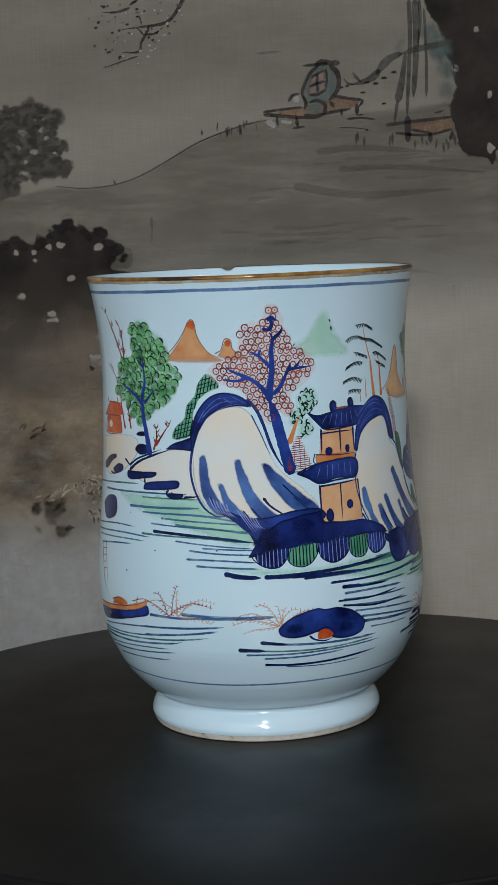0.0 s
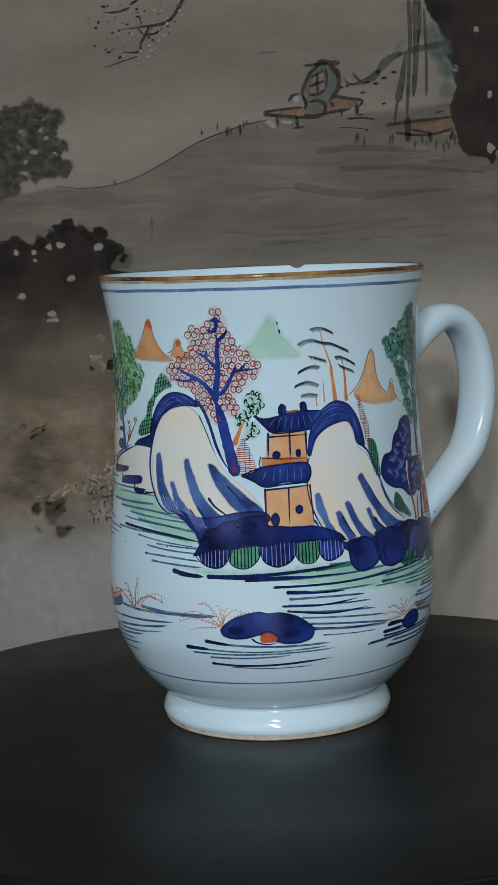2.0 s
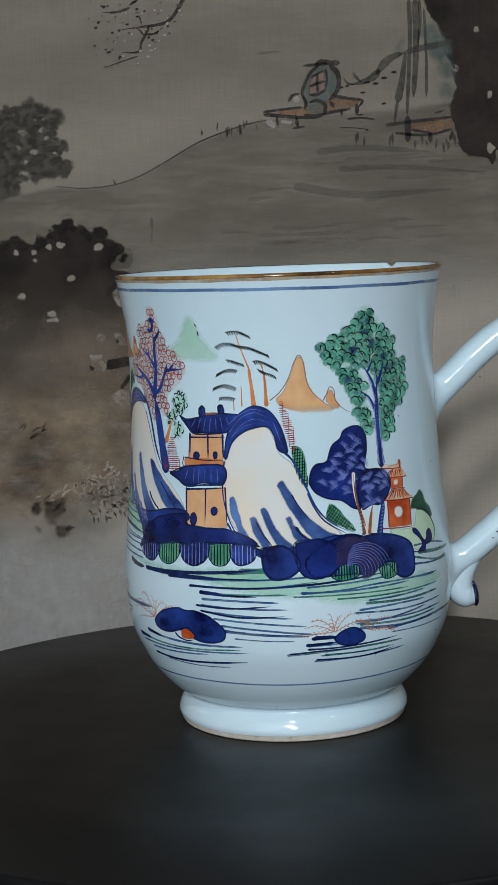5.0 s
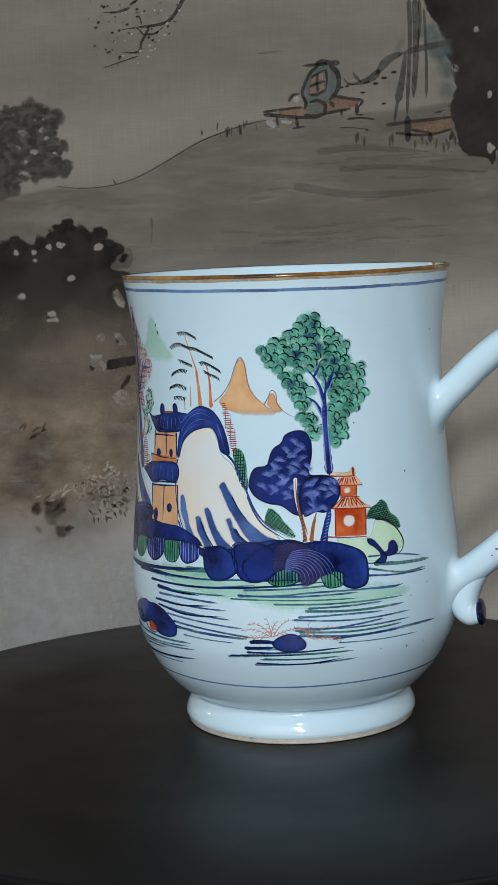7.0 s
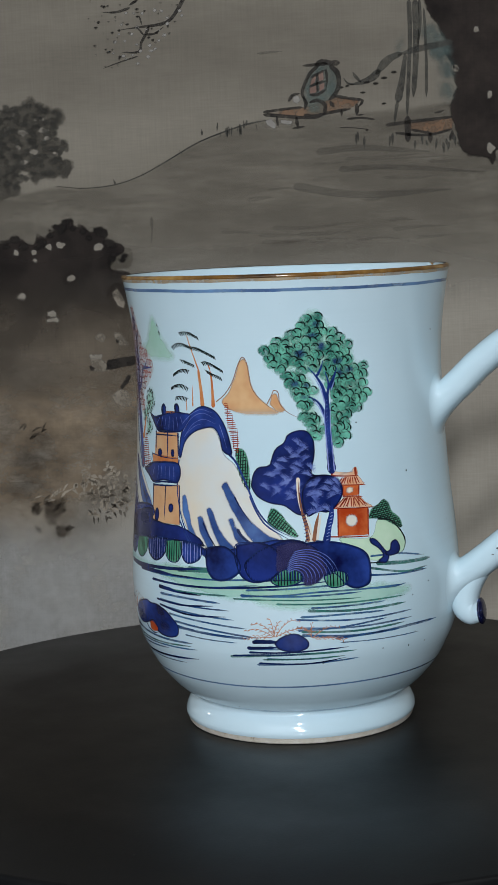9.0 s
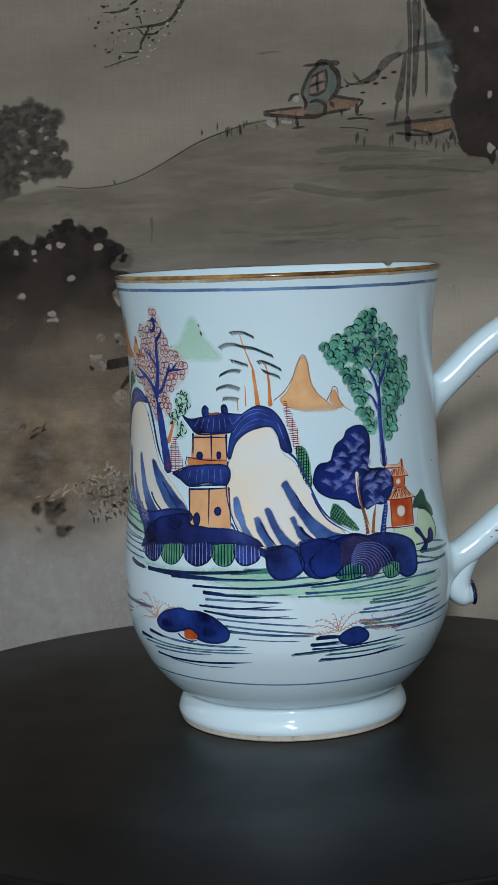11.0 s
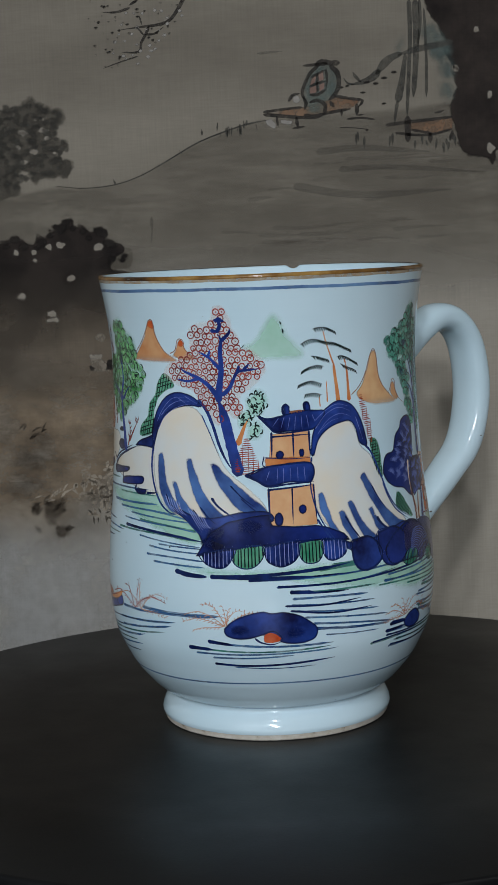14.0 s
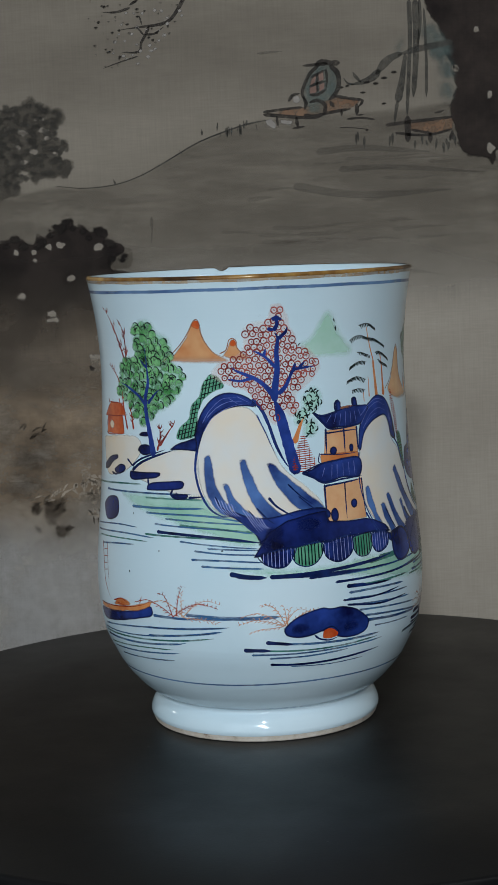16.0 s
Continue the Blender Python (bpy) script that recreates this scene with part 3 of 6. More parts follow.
hatched_hill([(-17.0, 112.2), (-14.4, 111.4), (-11.9, 108.4), (-15.2, 107.5), (-19.5, 104.9), (-21.8, 100.5), (-22.9, 94.4), (-30.1, 93.5), (-28.6, 96.8), (-25.3, 99.3), (-24.3, 103.2), (-21.2, 105.5), (-19.9, 109.1)], 1.35, 0.25, gap=1.0)
hatched_hill([(60.8, 91), (63.7, 90.5), (65.1, 88.1), (65.9, 82.3), (65.8, 78.8), (63.4, 80.3), (61.3, 85.9)], 1.5, 0.1)
hatched_hill([(73, 73.7), (75.1, 72.9), (77.7, 70.4), (81.8, 65.3), (76.4, 66.9), (71.6, 69.7)], 0.9, -0.7)
hatched_hill([(105.9, 69.2), (107.8, 71.8), (110.4, 72.9), (112.2, 74), (114.6, 72.9), (115.6, 70), (118.5, 68.1), (119.3, 65.1), (115.2, 66.6), (111.6, 68.3)], 0.1, 0.9, gap=0.6)

# ---- the first rock hill with its blue crest ----
rock = fill("rock_hill", MUG, [[(-22.3, 89.8), (-20.2, 95.6), (-16.8, 99.7), (-12.2, 101.8), (-5.8, 102.6), (-1.9, 100.7), (1.7, 95.3), (4.9, 88.5), (8.9, 83.1), (16.4, 77.7), (21.2, 71.3), (11.9, 69.2), (2.3, 67.4), (-3.3, 67.8), (-10.8, 70.6), (-17.1, 73.5), (-20.7, 78.4), (-22, 84.1)]], CREAM, 1, label="cream painted rock hill with blue crest")
fill("crest", MUG, [[(-23.8, 90), (-23.1, 94.7), (-21.4, 99.7), (-18.9, 103.1), (-15.3, 105.7), (-11.2, 106.8), (-6.8, 106.4), (-2.9, 104.8), (-0.7, 102.3), (-3.8, 102.7), (-7.8, 102.7), (-12.2, 101.8), (-16.3, 99.8), (-19.2, 96.4), (-21.2, 92.3), (-22.3, 89.7)], [(-33.5, 90.1), (-30.4, 91.8), (-26.4, 92.9), (-22.9, 93.8), (-22.3, 91.5), (-23, 90), (-27.4, 90.2)]], COBALT, 3, rock, "dark cobalt crest of the rock")
strokes("crest_line", MUG, [([(-19.8, 95.6), (-16.8, 99.3), (-12.2, 101.9), (-7.7, 103.1), (-3.4, 103.4)], 0.2, 0.15), ([(-18.4, 99.7), (-14.6, 102.6), (-10.1, 104.2), (-5.7, 104.1)], 0.2, 0.15), ([(-20.2, 98), (-17.5, 101.6), (-12.9, 104.9), (-7.6, 105.3)], 0.18, 0.15), ([(-7.6, 105.6), (-4.9, 104.4), (-2.6, 103.4)], 0.18, 0.1), ([(-10.4, 105.1), (-7.3, 103.5)], 0.18, 0.1)], RAY, 4, rock)
strokes("rock_outline", MUG, [([(-22.3, 90.5), (-23, 87.4), (-23.1, 83.3), (-21.5, 78.1), (-18.3, 73.5), (-13.7, 71.1), (-8.9, 71.4)], 0.75, 0.6), ([(-2.5, 104.6), (0.5, 102), (3, 97.3), (5.4, 91), (8.3, 86), (11.2, 83.3)], 1.1, 0.7), ([(-1, 100.2), (2.1, 94.4), (4.9, 88.5)], 0.35, 0.25), ([(-8.9, 71.3), (-5.2, 67.7), (-1.5, 65.6), (2.3, 66.8)], 0.5, 0.4)], INK_BLUE, 3, rock)
streaks = fill("wash_streak", MUG, [[(-19.8, 87.9), (-18, 88.6), (-16.8, 85), (-16.1, 80.4), (-13.4, 76.2), (-10.4, 72.6), (-12.4, 71.3), (-15.9, 73.1), (-18.6, 76.8), (-19.8, 81.7)], [(-13.5, 80.4), (-11.7, 80.4), (-9.9, 76.8), (-6.9, 73.8), (-3.2, 70.9), (0.1, 67.9), (-3.3, 67.9), (-7.9, 71.3), (-11.1, 74.2)],
                                    [(-7.6, 87.2), (-5.6, 87.3), (-3.9, 83.5), (-1.7, 78.9), (1.2, 75.3), (5.5, 71.5), (8.1, 69.5), (2.3, 68.4), (-0.9, 71.4), (-3.8, 75.4), (-5.9, 80)], [(1.8, 86), (4, 85.9), (7.7, 82.5), (12.5, 79), (17.8, 75), (21.3, 72.1), (19.9, 70), (13.6, 71.9), (8.4, 75.6), (4.5, 80.3)]],
               COBALT_PALE, 2, rock, "soft blue brush streaks down the rock", margin=0.6)
fill("foot_wash", MUG, [[(-13.9, 72.3), (-10.8, 72.7), (-5.1, 71.1), (2.4, 70.4), (12.1, 72), (21.3, 72.1), (22.9, 69.1), (11.8, 68.6), (2.2, 66), (-0.7, 62.9), (-3.4, 66.2), (-8, 69.5)]], COBALT, 2.4, rock, "solid blue foot of the rock")
strokes("fold_line", MUG, [([(2, 76.2), (4.1, 73.9), (7.4, 71.8), (10.4, 70.3)], 0.7, 0.4), ([(-2.2, 73.4), (0.9, 70.4), (3.8, 68.4)], 0.4, 0.3), ([(-5, 72.7), (-1.7, 69.5), (0.8, 67.8)], 0.35, 0.3), ([(-16.2, 76.8), (-14.3, 73.9), (-10.8, 72.3)], 0.35, 0.3), ([(8.7, 79.8), (13.1, 76), (17.7, 73.1)], 0.4, 0.3), ([(12.3, 76), (17, 72.5), (19.9, 70.9)], 0.3, 0.3)], WATER_DARK, 3, rock)

# ---- the second rock hill ----
rock2 = fill("rock_hill", MUG, [[(37.6, 87), (39.3, 91), (43, 94.5), (47.3, 96.1), (52.5, 96.5), (55.1, 92.8), (56.5, 89), (60.4, 86), (64.6, 79.6), (69.8, 70.4), (76.6, 64.7), (72.1, 61.4), (60.5, 61.4), (48.8, 60.6), (44.4, 64.1), (40.3, 68.3), (37.5, 74.8), (36.6, 81.4)]], CREAM, 1, label="cream painted rock hill with blue crest")
fill("crest", MUG, [[(36.9, 88.2), (37.9, 93.5), (40, 97.9), (43.3, 101), (48.1, 102.9), (52.8, 101.9), (56.3, 98.8), (58.5, 94.3), (59.8, 89.1), (57.9, 88.9), (55.8, 90.3), (54.8, 94), (52.5, 96.5), (47.3, 96), (43.4, 94.5), (40.1, 91.8), (38, 87)]], COBALT, 3, rock2, "dark cobalt crest of the rock")
strokes("crest_line", MUG, [([(39.1, 95.1), (43.2, 99.1), (48.2, 100.8), (53.1, 99.4)], 0.2, 0.15), ([(39.8, 93.5), (43.9, 97.4), (48.7, 99), (53.4, 97.8)], 0.2, 0.15), ([(39.2, 97.6), (43.2, 100.3), (47.6, 101.8), (52.2, 101)], 0.18, 0.15), ([(41, 94.6), (45, 97), (49, 97.8)], 0.18, 0.1), ([(55, 97.7), (56.4, 94.4), (57.8, 90.5)], 0.18, 0.1)], RAY, 4, rock2)
strokes("rock_outline", MUG, [([(58.4, 89.2), (61.3, 86.4), (64.7, 80.2), (68.4, 73), (73, 68.4), (79.7, 65.2)], 0.6, 0.4), ([(65.7, 77.2), (67.9, 72.7), (71.4, 68.6), (78.5, 64.7)], 0.5, 0.4), ([(37.2, 87), (36.4, 81.4), (36.8, 75.7), (39.2, 69.1), (43.4, 63.3), (47, 60.5)], 0.4, 0.4), ([(38, 69.1), (41.6, 64.2), (45.1, 60.8), (49.7, 59.4)], 0.5, 0.5)], INK_BLUE, 3, rock2)
fill("wash_streak", MUG, [[(38.9, 76.1), (40.2, 76.7), (41.6, 73.4), (43.6, 68.2), (46.8, 63.5), (48.8, 60.6), (46.2, 60.7), (43.1, 64.1), (40.7, 69.1), (39.3, 72.3)], [(46, 70.5), (47.6, 70.9), (49.3, 68.2), (51.3, 64.5), (54.8, 59.7), (58.2, 58.3), (52.5, 58.8), (49.9, 62.2), (47.3, 66.4)], [(49.6, 73.1), (51, 73.6), (53.3, 70.1), (55.7, 66.2), (59.8, 62.6), (63.5, 61.2), (58.4, 60), (54.7, 63), (51.6, 68.1)],
                          [(55.5, 79.6), (57.2, 81.1), (59.5, 78.3), (62, 74.2), (65.8, 70), (72, 65.7), (75.5, 64.4), (71, 61.5), (65.7, 65), (62, 69.5), (58.7, 73.8)], [(57.8, 70.3), (59.7, 70.8), (61.4, 67.4), (64.4, 64.8), (68.9, 62.3), (64.2, 61.9), (60.7, 64.7)]], COBALT_PALE, 2, rock2, "soft blue brush streaks down the rock", margin=0.6)
fill("foot_wash", MUG, [[(43.4, 64.1), (48.9, 61.7), (54.5, 60.7), (60.5, 62.2), (69.1, 63.9), (76.6, 64.7), (80.8, 62.6), (73, 58.5), (60.2, 58.2), (49.7, 58.9)]], COBALT, 2.4, rock2, "solid blue foot of the rock")
strokes("fold_line", MUG, [([(61.2, 67.7), (63.2, 65.3), (67.2, 62.9)], 0.8, 0.5), ([(48.2, 69.2), (50.6, 65.5), (54.2, 61.4)], 0.5, 0.4), ([(60.2, 77), (62.8, 73.2), (66.6, 68.9)], 0.4, 0.3)], WATER_DARK, 3, rock2)

# ---- the terrace and round rocks along the water's edge ----
terrace = fill("water_terrace", MUG, [[(-3.9, 58.9), (-1.2, 62.6), (1.6, 66.0), (7.6, 69.2), (16.5, 70.9), (21.8, 71.3), (22.6, 68.1), (30.4, 67.5), (37.6, 67.4), (41.7, 66.6), (47.2, 64.4), (49.9, 62), (41.5, 63), (30.3, 62.9), (18.6, 62.1), (7.8, 60.9)]], COBALT_DEEP, 3, label="dark blue painted terrace above the water", sharp=True)
fill("pool_stain", MUG, [ellipse(*(3.3, 65.9, 3, 1.5)), ellipse(*(15.4, 67.9, 3.8, 1.5)), ellipse(*(0.4, 63.2, 2.1, 1))], COBALT_POOL, 4, terrace)


def shore_rock(shape, mat, marks=None, label=""):
    s = fill("shore_rock", MUG, [shape], mat, 3, label=label)
    strokes("rock_outline", MUG, [(shape + shape[:2], 0.3, 0.3)], WATER_DARK, 5, s, taper=1.0)
    if marks:
        strokes("hatching", MUG, hatch(MUG, shape, math.pi / 2, marks[0], marks[1], rng), marks[2], 5, s, flat=True, taper=0.9)
    return s


for shape, mat, marks in (([(-1.7, 59.9), (9.6, 61.7), (9.2, 58.9), (6.7, 56.2), (3.1, 55.9), (-0.5, 57.3)], COBALT, (1.1, 0.18, LINE_PALE)), ([(9.1, 61.3), (18.6, 62.4), (19.4, 59.3), (16.5, 56.3), (12.7, 55.8), (9.6, 57.4)], HATCH_GREEN, (1.0, 0.32, LINE_GREEN)),
                          ([(19.8, 62.1), (30.3, 63.3), (31.4, 60.3), (29.4, 57.4), (25.2, 56), (21.3, 57.3), (20, 59.4)], COBALT, (1.3, 0.16, LINE_PALE)), ([(31.1, 62.6), (38.6, 63.1), (39.6, 60.5), (37.6, 57), (33.5, 56.7), (31.3, 59)], HATCH_GREEN, (1.0, 0.32, LINE_GREEN)),
                          ([(39.3, 63.1), (47.1, 62.2), (47.6, 59), (44.9, 57.2), (41.6, 56.9), (39.5, 58.9)], COBALT, (1.1, 0.2, LINE_PALE))):
    shore_rock(shape, mat, marks, "painted rock at the water's edge")
for shape, mat in (([(49.8, 61.7), (56.6, 62.5), (61.3, 59.2), (62, 55.5), (57.9, 52.9), (53.1, 52.7), (50.4, 55.1), (49.7, 58.4)], COBALT), ([(60.6, 63), (69.1, 63.9), (75.1, 60.8), (75.4, 55.7), (70.1, 52.7), (64.8, 52.8), (61.6, 55.6)], COBALT_DEEP),
                   ([(63.8, 57.5), (67.4, 60.9), (73.3, 63.4), (79, 64.6), (84.8, 63.2), (88.9, 60), (89.7, 56), (86.8, 52), (80.5, 52.9), (73.1, 52.9), (66.3, 53.1)], COBALT_DEEP), ([(83.6, 63.4), (90.9, 63.7), (99.2, 61.9), (104.4, 59.1), (105.5, 54.2), (104.6, 50.5), (100.3, 49.5), (96.7, 50.8), (93.2, 54.2), (87.8, 54.4)], COBALT)):
    shore_rock(shape, mat, None, "rounded dark blue painted rock")
for shape in ([(72.3, 52.9), (74.6, 55.2), (78.4, 56.2), (82, 54.9), (82.3, 52.9), (79.7, 51.7), (75.3, 51.3)], [(89.6, 54), (93.3, 55), (96.9, 54), (97.1, 51.4), (94.1, 50.3), (90.9, 50.7)]):
    shore_rock(shape, HATCH_GREEN, (0.9, 0.26, LINE_GREEN), "small green hatched rock")
fill("shell_stain", MUG, [[(74.5, 62.6), (80.0, 63.8), (85.5, 62.4), (89.0, 59.4), (90.2, 55.0), (87.0, 51.8), (83.0, 51.2), (82.6, 54.6), (78.4, 56.4), (74.4, 55.6)]], pigment("violet_grey_wash", lin(34, 32, 74), lin(72, 70, 118), 120, 0.8, 0.5, 0.8), 5.2, terrace, "violet grey stain on the shell rock")
strokes("shell_line", MUG, [(arc(80.2 * DEG + 0.35 * k, 53.6 - 0.1 * k, 2.4 + 0.72 * k, 2.5 - 0.06 * k, -0.55 + 0.075 * k, 11), 0.22, 0.16) for k in range(10)], RAY, 6, terrace, flat=True)
strokes("fan_line", MUG, [([(-16.4 + 1.15 * k, 76.4 - 0.35 * k), (-14.9 + 1.1 * k, 73.6 - 0.3 * k), (-12.4 + 1.0 * k, 71.4 - 0.12 * k)], 0.24, 0.18) for k in range(6)] + [([(-7.0 + 1.2 * k, 73.0 - 0.5 * k), (-4.6 + 1.1 * k, 69.9 - 0.42 * k), (-1.6 + 0.8 * k, 66.2 + 0.25 * k)], 0.22, 0.16) for k in range(6)], LINE_PALE, 6, terrace)

# ---- pagoda between the hills ----
pagoda = fill("pagoda", MUG, [[(23.2, 94.2), (37.1, 94.7), (36.8, 87), (22.5, 86.7)], [(21.5, 78.2), (37.7, 79.4), (38, 67.7), (21.8, 67.4)]], BUFF, 2, label="painted two-storey pagoda with blue roofs", sharp=True)
fill("roof", MUG, [[(19.1, 99.7), (22.3, 98.8), (25.8, 99.1), (28.2, 99.6), (27.9, 102), (29.2, 102.8), (30.3, 102), (30.5, 100.5), (35.4, 100.9), (35.3, 102.9), (36.7, 103), (37.6, 101.8), (37.6, 100.7), (42.8, 100.4), (41.9, 97.8), (38.3, 95), (31.2, 94.8), (24.8, 94.9), (22.4, 96.7)], [(13.9, 82.6), (17, 83.3), (20.4, 84.7), (23.3, 85.4), (36.8, 85.6), (36.9, 80), (29.2, 80.2), (21.9, 79.2), (17.8, 81.1)]], COBALT, 4, pagoda, "dark blue tiled roof")
strokes("roof_tile_line", MUG, [([(28.2, 99.1), (26.9, 95.8)], 0.18, 0.15), ([(30.2, 99), (29.3, 95.5)], 0.18, 0.15), ([(32.2, 99.3), (31.7, 95.1)], 0.18, 0.15), ([(34.2, 99.3), (34.4, 95.1)], 0.18, 0.15), ([(36.1, 99.3), (36.8, 95.7)], 0.18, 0.15), ([(26.2, 98.8), (24.1, 96.5)], 0.18, 0.15), ([(38.1, 99.5), (39.2, 97.2)], 0.18, 0.15),
                                ([(25.3, 84.4), (24.8, 80.2)], 0.18, 0.15), ([(27.3, 84.4), (27, 80.2)], 0.18, 0.15), ([(29.7, 84.4), (29.6, 80.5)], 0.18, 0.15), ([(32.1, 84.5), (32.1, 80.5)], 0.18, 0.15), ([(34.4, 84.7), (34.6, 80.4)], 0.18, 0.15), ([(22.4, 83.7), (21.1, 80.8)], 0.18, 0.15)], RAY, 5, pagoda)
strokes("roof_outline", MUG, [([(19.1, 99.7), (22.5, 98.8), (28.2, 99.6), (35.4, 100.7), (42.8, 100.4)], 0.4, 0.3), ([(19.1, 99.7), (22.4, 96.7), (25.2, 94.7), (31.2, 94.6), (38.3, 95)], 0.45, 0.4), ([(28, 99.6), (27.7, 101.8), (29, 102.8), (30.1, 102)], 0.6, 0.5), ([(35.6, 100.7), (35.3, 102.7), (36.7, 103), (37.6, 101.8)], 0.6, 0.5), ([(13.9, 82.6), (17.8, 81.1), (21.9, 79.2), (29.2, 79.8), (36.9, 80)], 0.5, 0.45), ([(13.9, 82.6), (20.4, 84.7), (27, 85.4), (36.8, 85.6)], 0.4, 0.4)], WATER_DARK, 5, pagoda)
strokes("ridge_tile", MUG, [([(30.1, 100.3), (33.1, 100.6), (35.6, 100.7)], 0.7, 0.7)], BROWN_LINE, 5, pagoda)
strokes("post", MUG, [([(23.6, 94.9), (23.4, 87.3)], 0.6, 0.5), ([(31, 94.5), (31, 87)], 0.5, 0.5), ([(36.7, 94.7), (36.8, 87.2)], 0.6, 0.5), ([(21.9, 78.8), (22, 67.4)], 0.55, 0.5), ([(29.9, 78.8), (29.7, 68.1)], 0.4, 0.4), ([(37.3, 79.4), (38, 67.7)], 0.4, 0.4), ([(23.1, 93.5), (31.2, 93.7), (37.5, 93.7)], 0.45, 0.4), ([(21.9, 78.3), (29.9, 78.7), (37.3, 79.1)], 0.5, 0.5),
                      ([(23.2, 79.5), (32.7, 79.8), (37.7, 80)], 0.35, 0.35)], WATER_DARK, 4, pagoda)
fill("balcony", MUG, [[(20.9, 87.6), (36.8, 87.2), (36.7, 84.9), (21.2, 85)]], ORANGE, 3, pagoda, "orange balcony rail", sharp=True)
strokes("balcony_edge", MUG, [([(20.7, 88), (20.8, 85), (28.9, 85), (36.7, 84.9)], 0.3, 0.3), ([(20.9, 87.6), (29, 87), (36.8, 87)], 0.3, 0.3)], WATER_DARK, 4, pagoda)
fill("opening", MUG, [ellipse(*(26.2, 88.3, 1.5, 1.3)), ellipse(*(33.8, 88.6, 1, 1.3)), ellipse(*(25, 69.7, 1.5, 2.1)), ellipse(*(33.2, 72.3, 1.4, 1.4))], COBALT_DEEP, 4, pagoda, "dark arched window")

# ---- blossom tree ----
CROWN = [(5.2, 131.4), (8.2, 131.7), (9.7, 129.8), (11.1, 127.6), (11.2, 125.3), (13.6, 122.4), (13.7, 119.4), (17.2, 119.2), (20.2, 116.6), (22.5, 113.3), (20.4, 110.5), (16.8, 107.6), (13.2, 105.3), (13.9, 101), (11.1, 99), (7.8, 101.2), (6.2, 97.2), (3.7, 97.8), (1.1, 101.1), (-2.1, 104.3), (-4.3, 107.2), (-11.5, 109.3), (-16.3, 111.8), (-13.7, 114.9), (-7, 117.5), (-4.6, 120.2), (-4.2, 125.2), (0.1, 127), (3.4, 127.3)]
tree = strokes("blossom_tree", MUG, [([(12.1, 82.5), (10.4, 88.4), (8.6, 94.7), (7.1, 100.1), (5.5, 104.2)], 3.5, 2.8), ([(5.4, 103.8), (5.9, 108.3), (6.8, 113.3), (6.7, 118.2), (7.2, 121.7), (6.3, 123.7)], 2.1, 1.1), ([(5.5, 105.1), (2.3, 108.4), (-1.2, 110.6), (-4.6, 111.9), (-7.6, 113), (-9.4, 114.4)], 1.5, 0.62), ([(-1.7, 110.9), (-6.1, 110), (-10.7, 110.7)], 0.88, 0.5), ([(6.5, 113.3), (4.2, 115.4), (2.2, 117), (-1.4, 118.6)], 1, 0.62), ([(2.2, 117), (3, 119)], 0.88, 0.5),
                                     ([(6.8, 105.8), (9.5, 107.9), (11.1, 110.5), (12.6, 112.5), (15.8, 113), (20.6, 113.3)], 1.2, 0.62), ([(12.4, 112.2), (13.3, 114.5)], 1, 0.62), ([(14.5, 113), (16.8, 114.8)], 0.88, 0.5), ([(7.2, 121.5), (10.1, 123.7), (10.5, 125)], 1.1, 0.75), ([(5.8, 124), (7.1, 126), (6.5, 128), (8.3, 127.6)], 1.1, 0.88), ([(5.2, 127.6), (8.8, 127.3)], 1, 0.75), ([(3.7, 124.7), (6.1, 124.3)], 1.1, 0.62)],
               COBALT, 4, label="painted tree with blue trunk and round pink blossoms", taper=0.75)
blossom_lines, petals, hearts = [], [], []
for x, z in inside_points(MUG, CROWN, 2.0, rng, 0.2, 0.55):
    r = rng.uniform(0.76, 1.02)
    blossom_lines.append((arc(x, z, r, 0.3, 0.3 + 2 * math.pi, 13), 0.34, 0.3))
    hearts.append(([(x - 0.12, z + 0.2), (x + 0.14, z - 0.2)], 0.34, 0.26))
strokes("blossom", MUG, blossom_lines + hearts, LINE_PINK, 3, tree, "round rose-outlined blossoms", taper=1.0, flat=True)
fill("blossom_blush", MUG, [CROWN], PINK, 2, tree, "pale pink wash behind the blossoms")

# ---- leafy trees ----


def leafy(crowns, mat, trunk, label, gap, r):
    t = strokes("leaf_tree", MUG, trunk, COBALT, 5, label=label, taper=0.5)
    fill("crown_wash", MUG, crowns, GREEN_WASH, 0.4, t, "thin green wash behind the leaves", margin=0.9)
    pts = np.vstack([inside_points(MUG, c, gap, rng, 0.3, -0.4) for c in crowns])
    for k in range(0, 2):
        fill("leaf_clump", MUG, [ellipse(x / DEG, z, rng.uniform(0.75, 1.3) * r / DEG, rng.uniform(0.6, 1.05) * r, 9) for x, z in pts[k::2]], mat, 1 + k, t, "rounded clumps of green enamel leaves", cell=0.55)
    marks = []
    for x, z in pts:
        a = rng.uniform(-0.9, 0.7)
        marks.append((arc(x, z, r * rng.uniform(0.62, 0.9), a, a + rng.uniform(1.7, 2.8), 7), 0.34, 0.24))
        if rng.random() < 0.6:
            a = rng.uniform(0.0, 6.28)
            marks.append((arc(x + rng.uniform(-0.5, 0.5), z + rng.uniform(-0.5, 0.5), r * 0.45, a, a + 2.0, 5), 0.32, 0.2))
    strokes("leaf_mark", MUG, marks, LINE_GREEN, 4, t, "dark scalloped leaf marks", flat=True, taper=0.8)
    return t


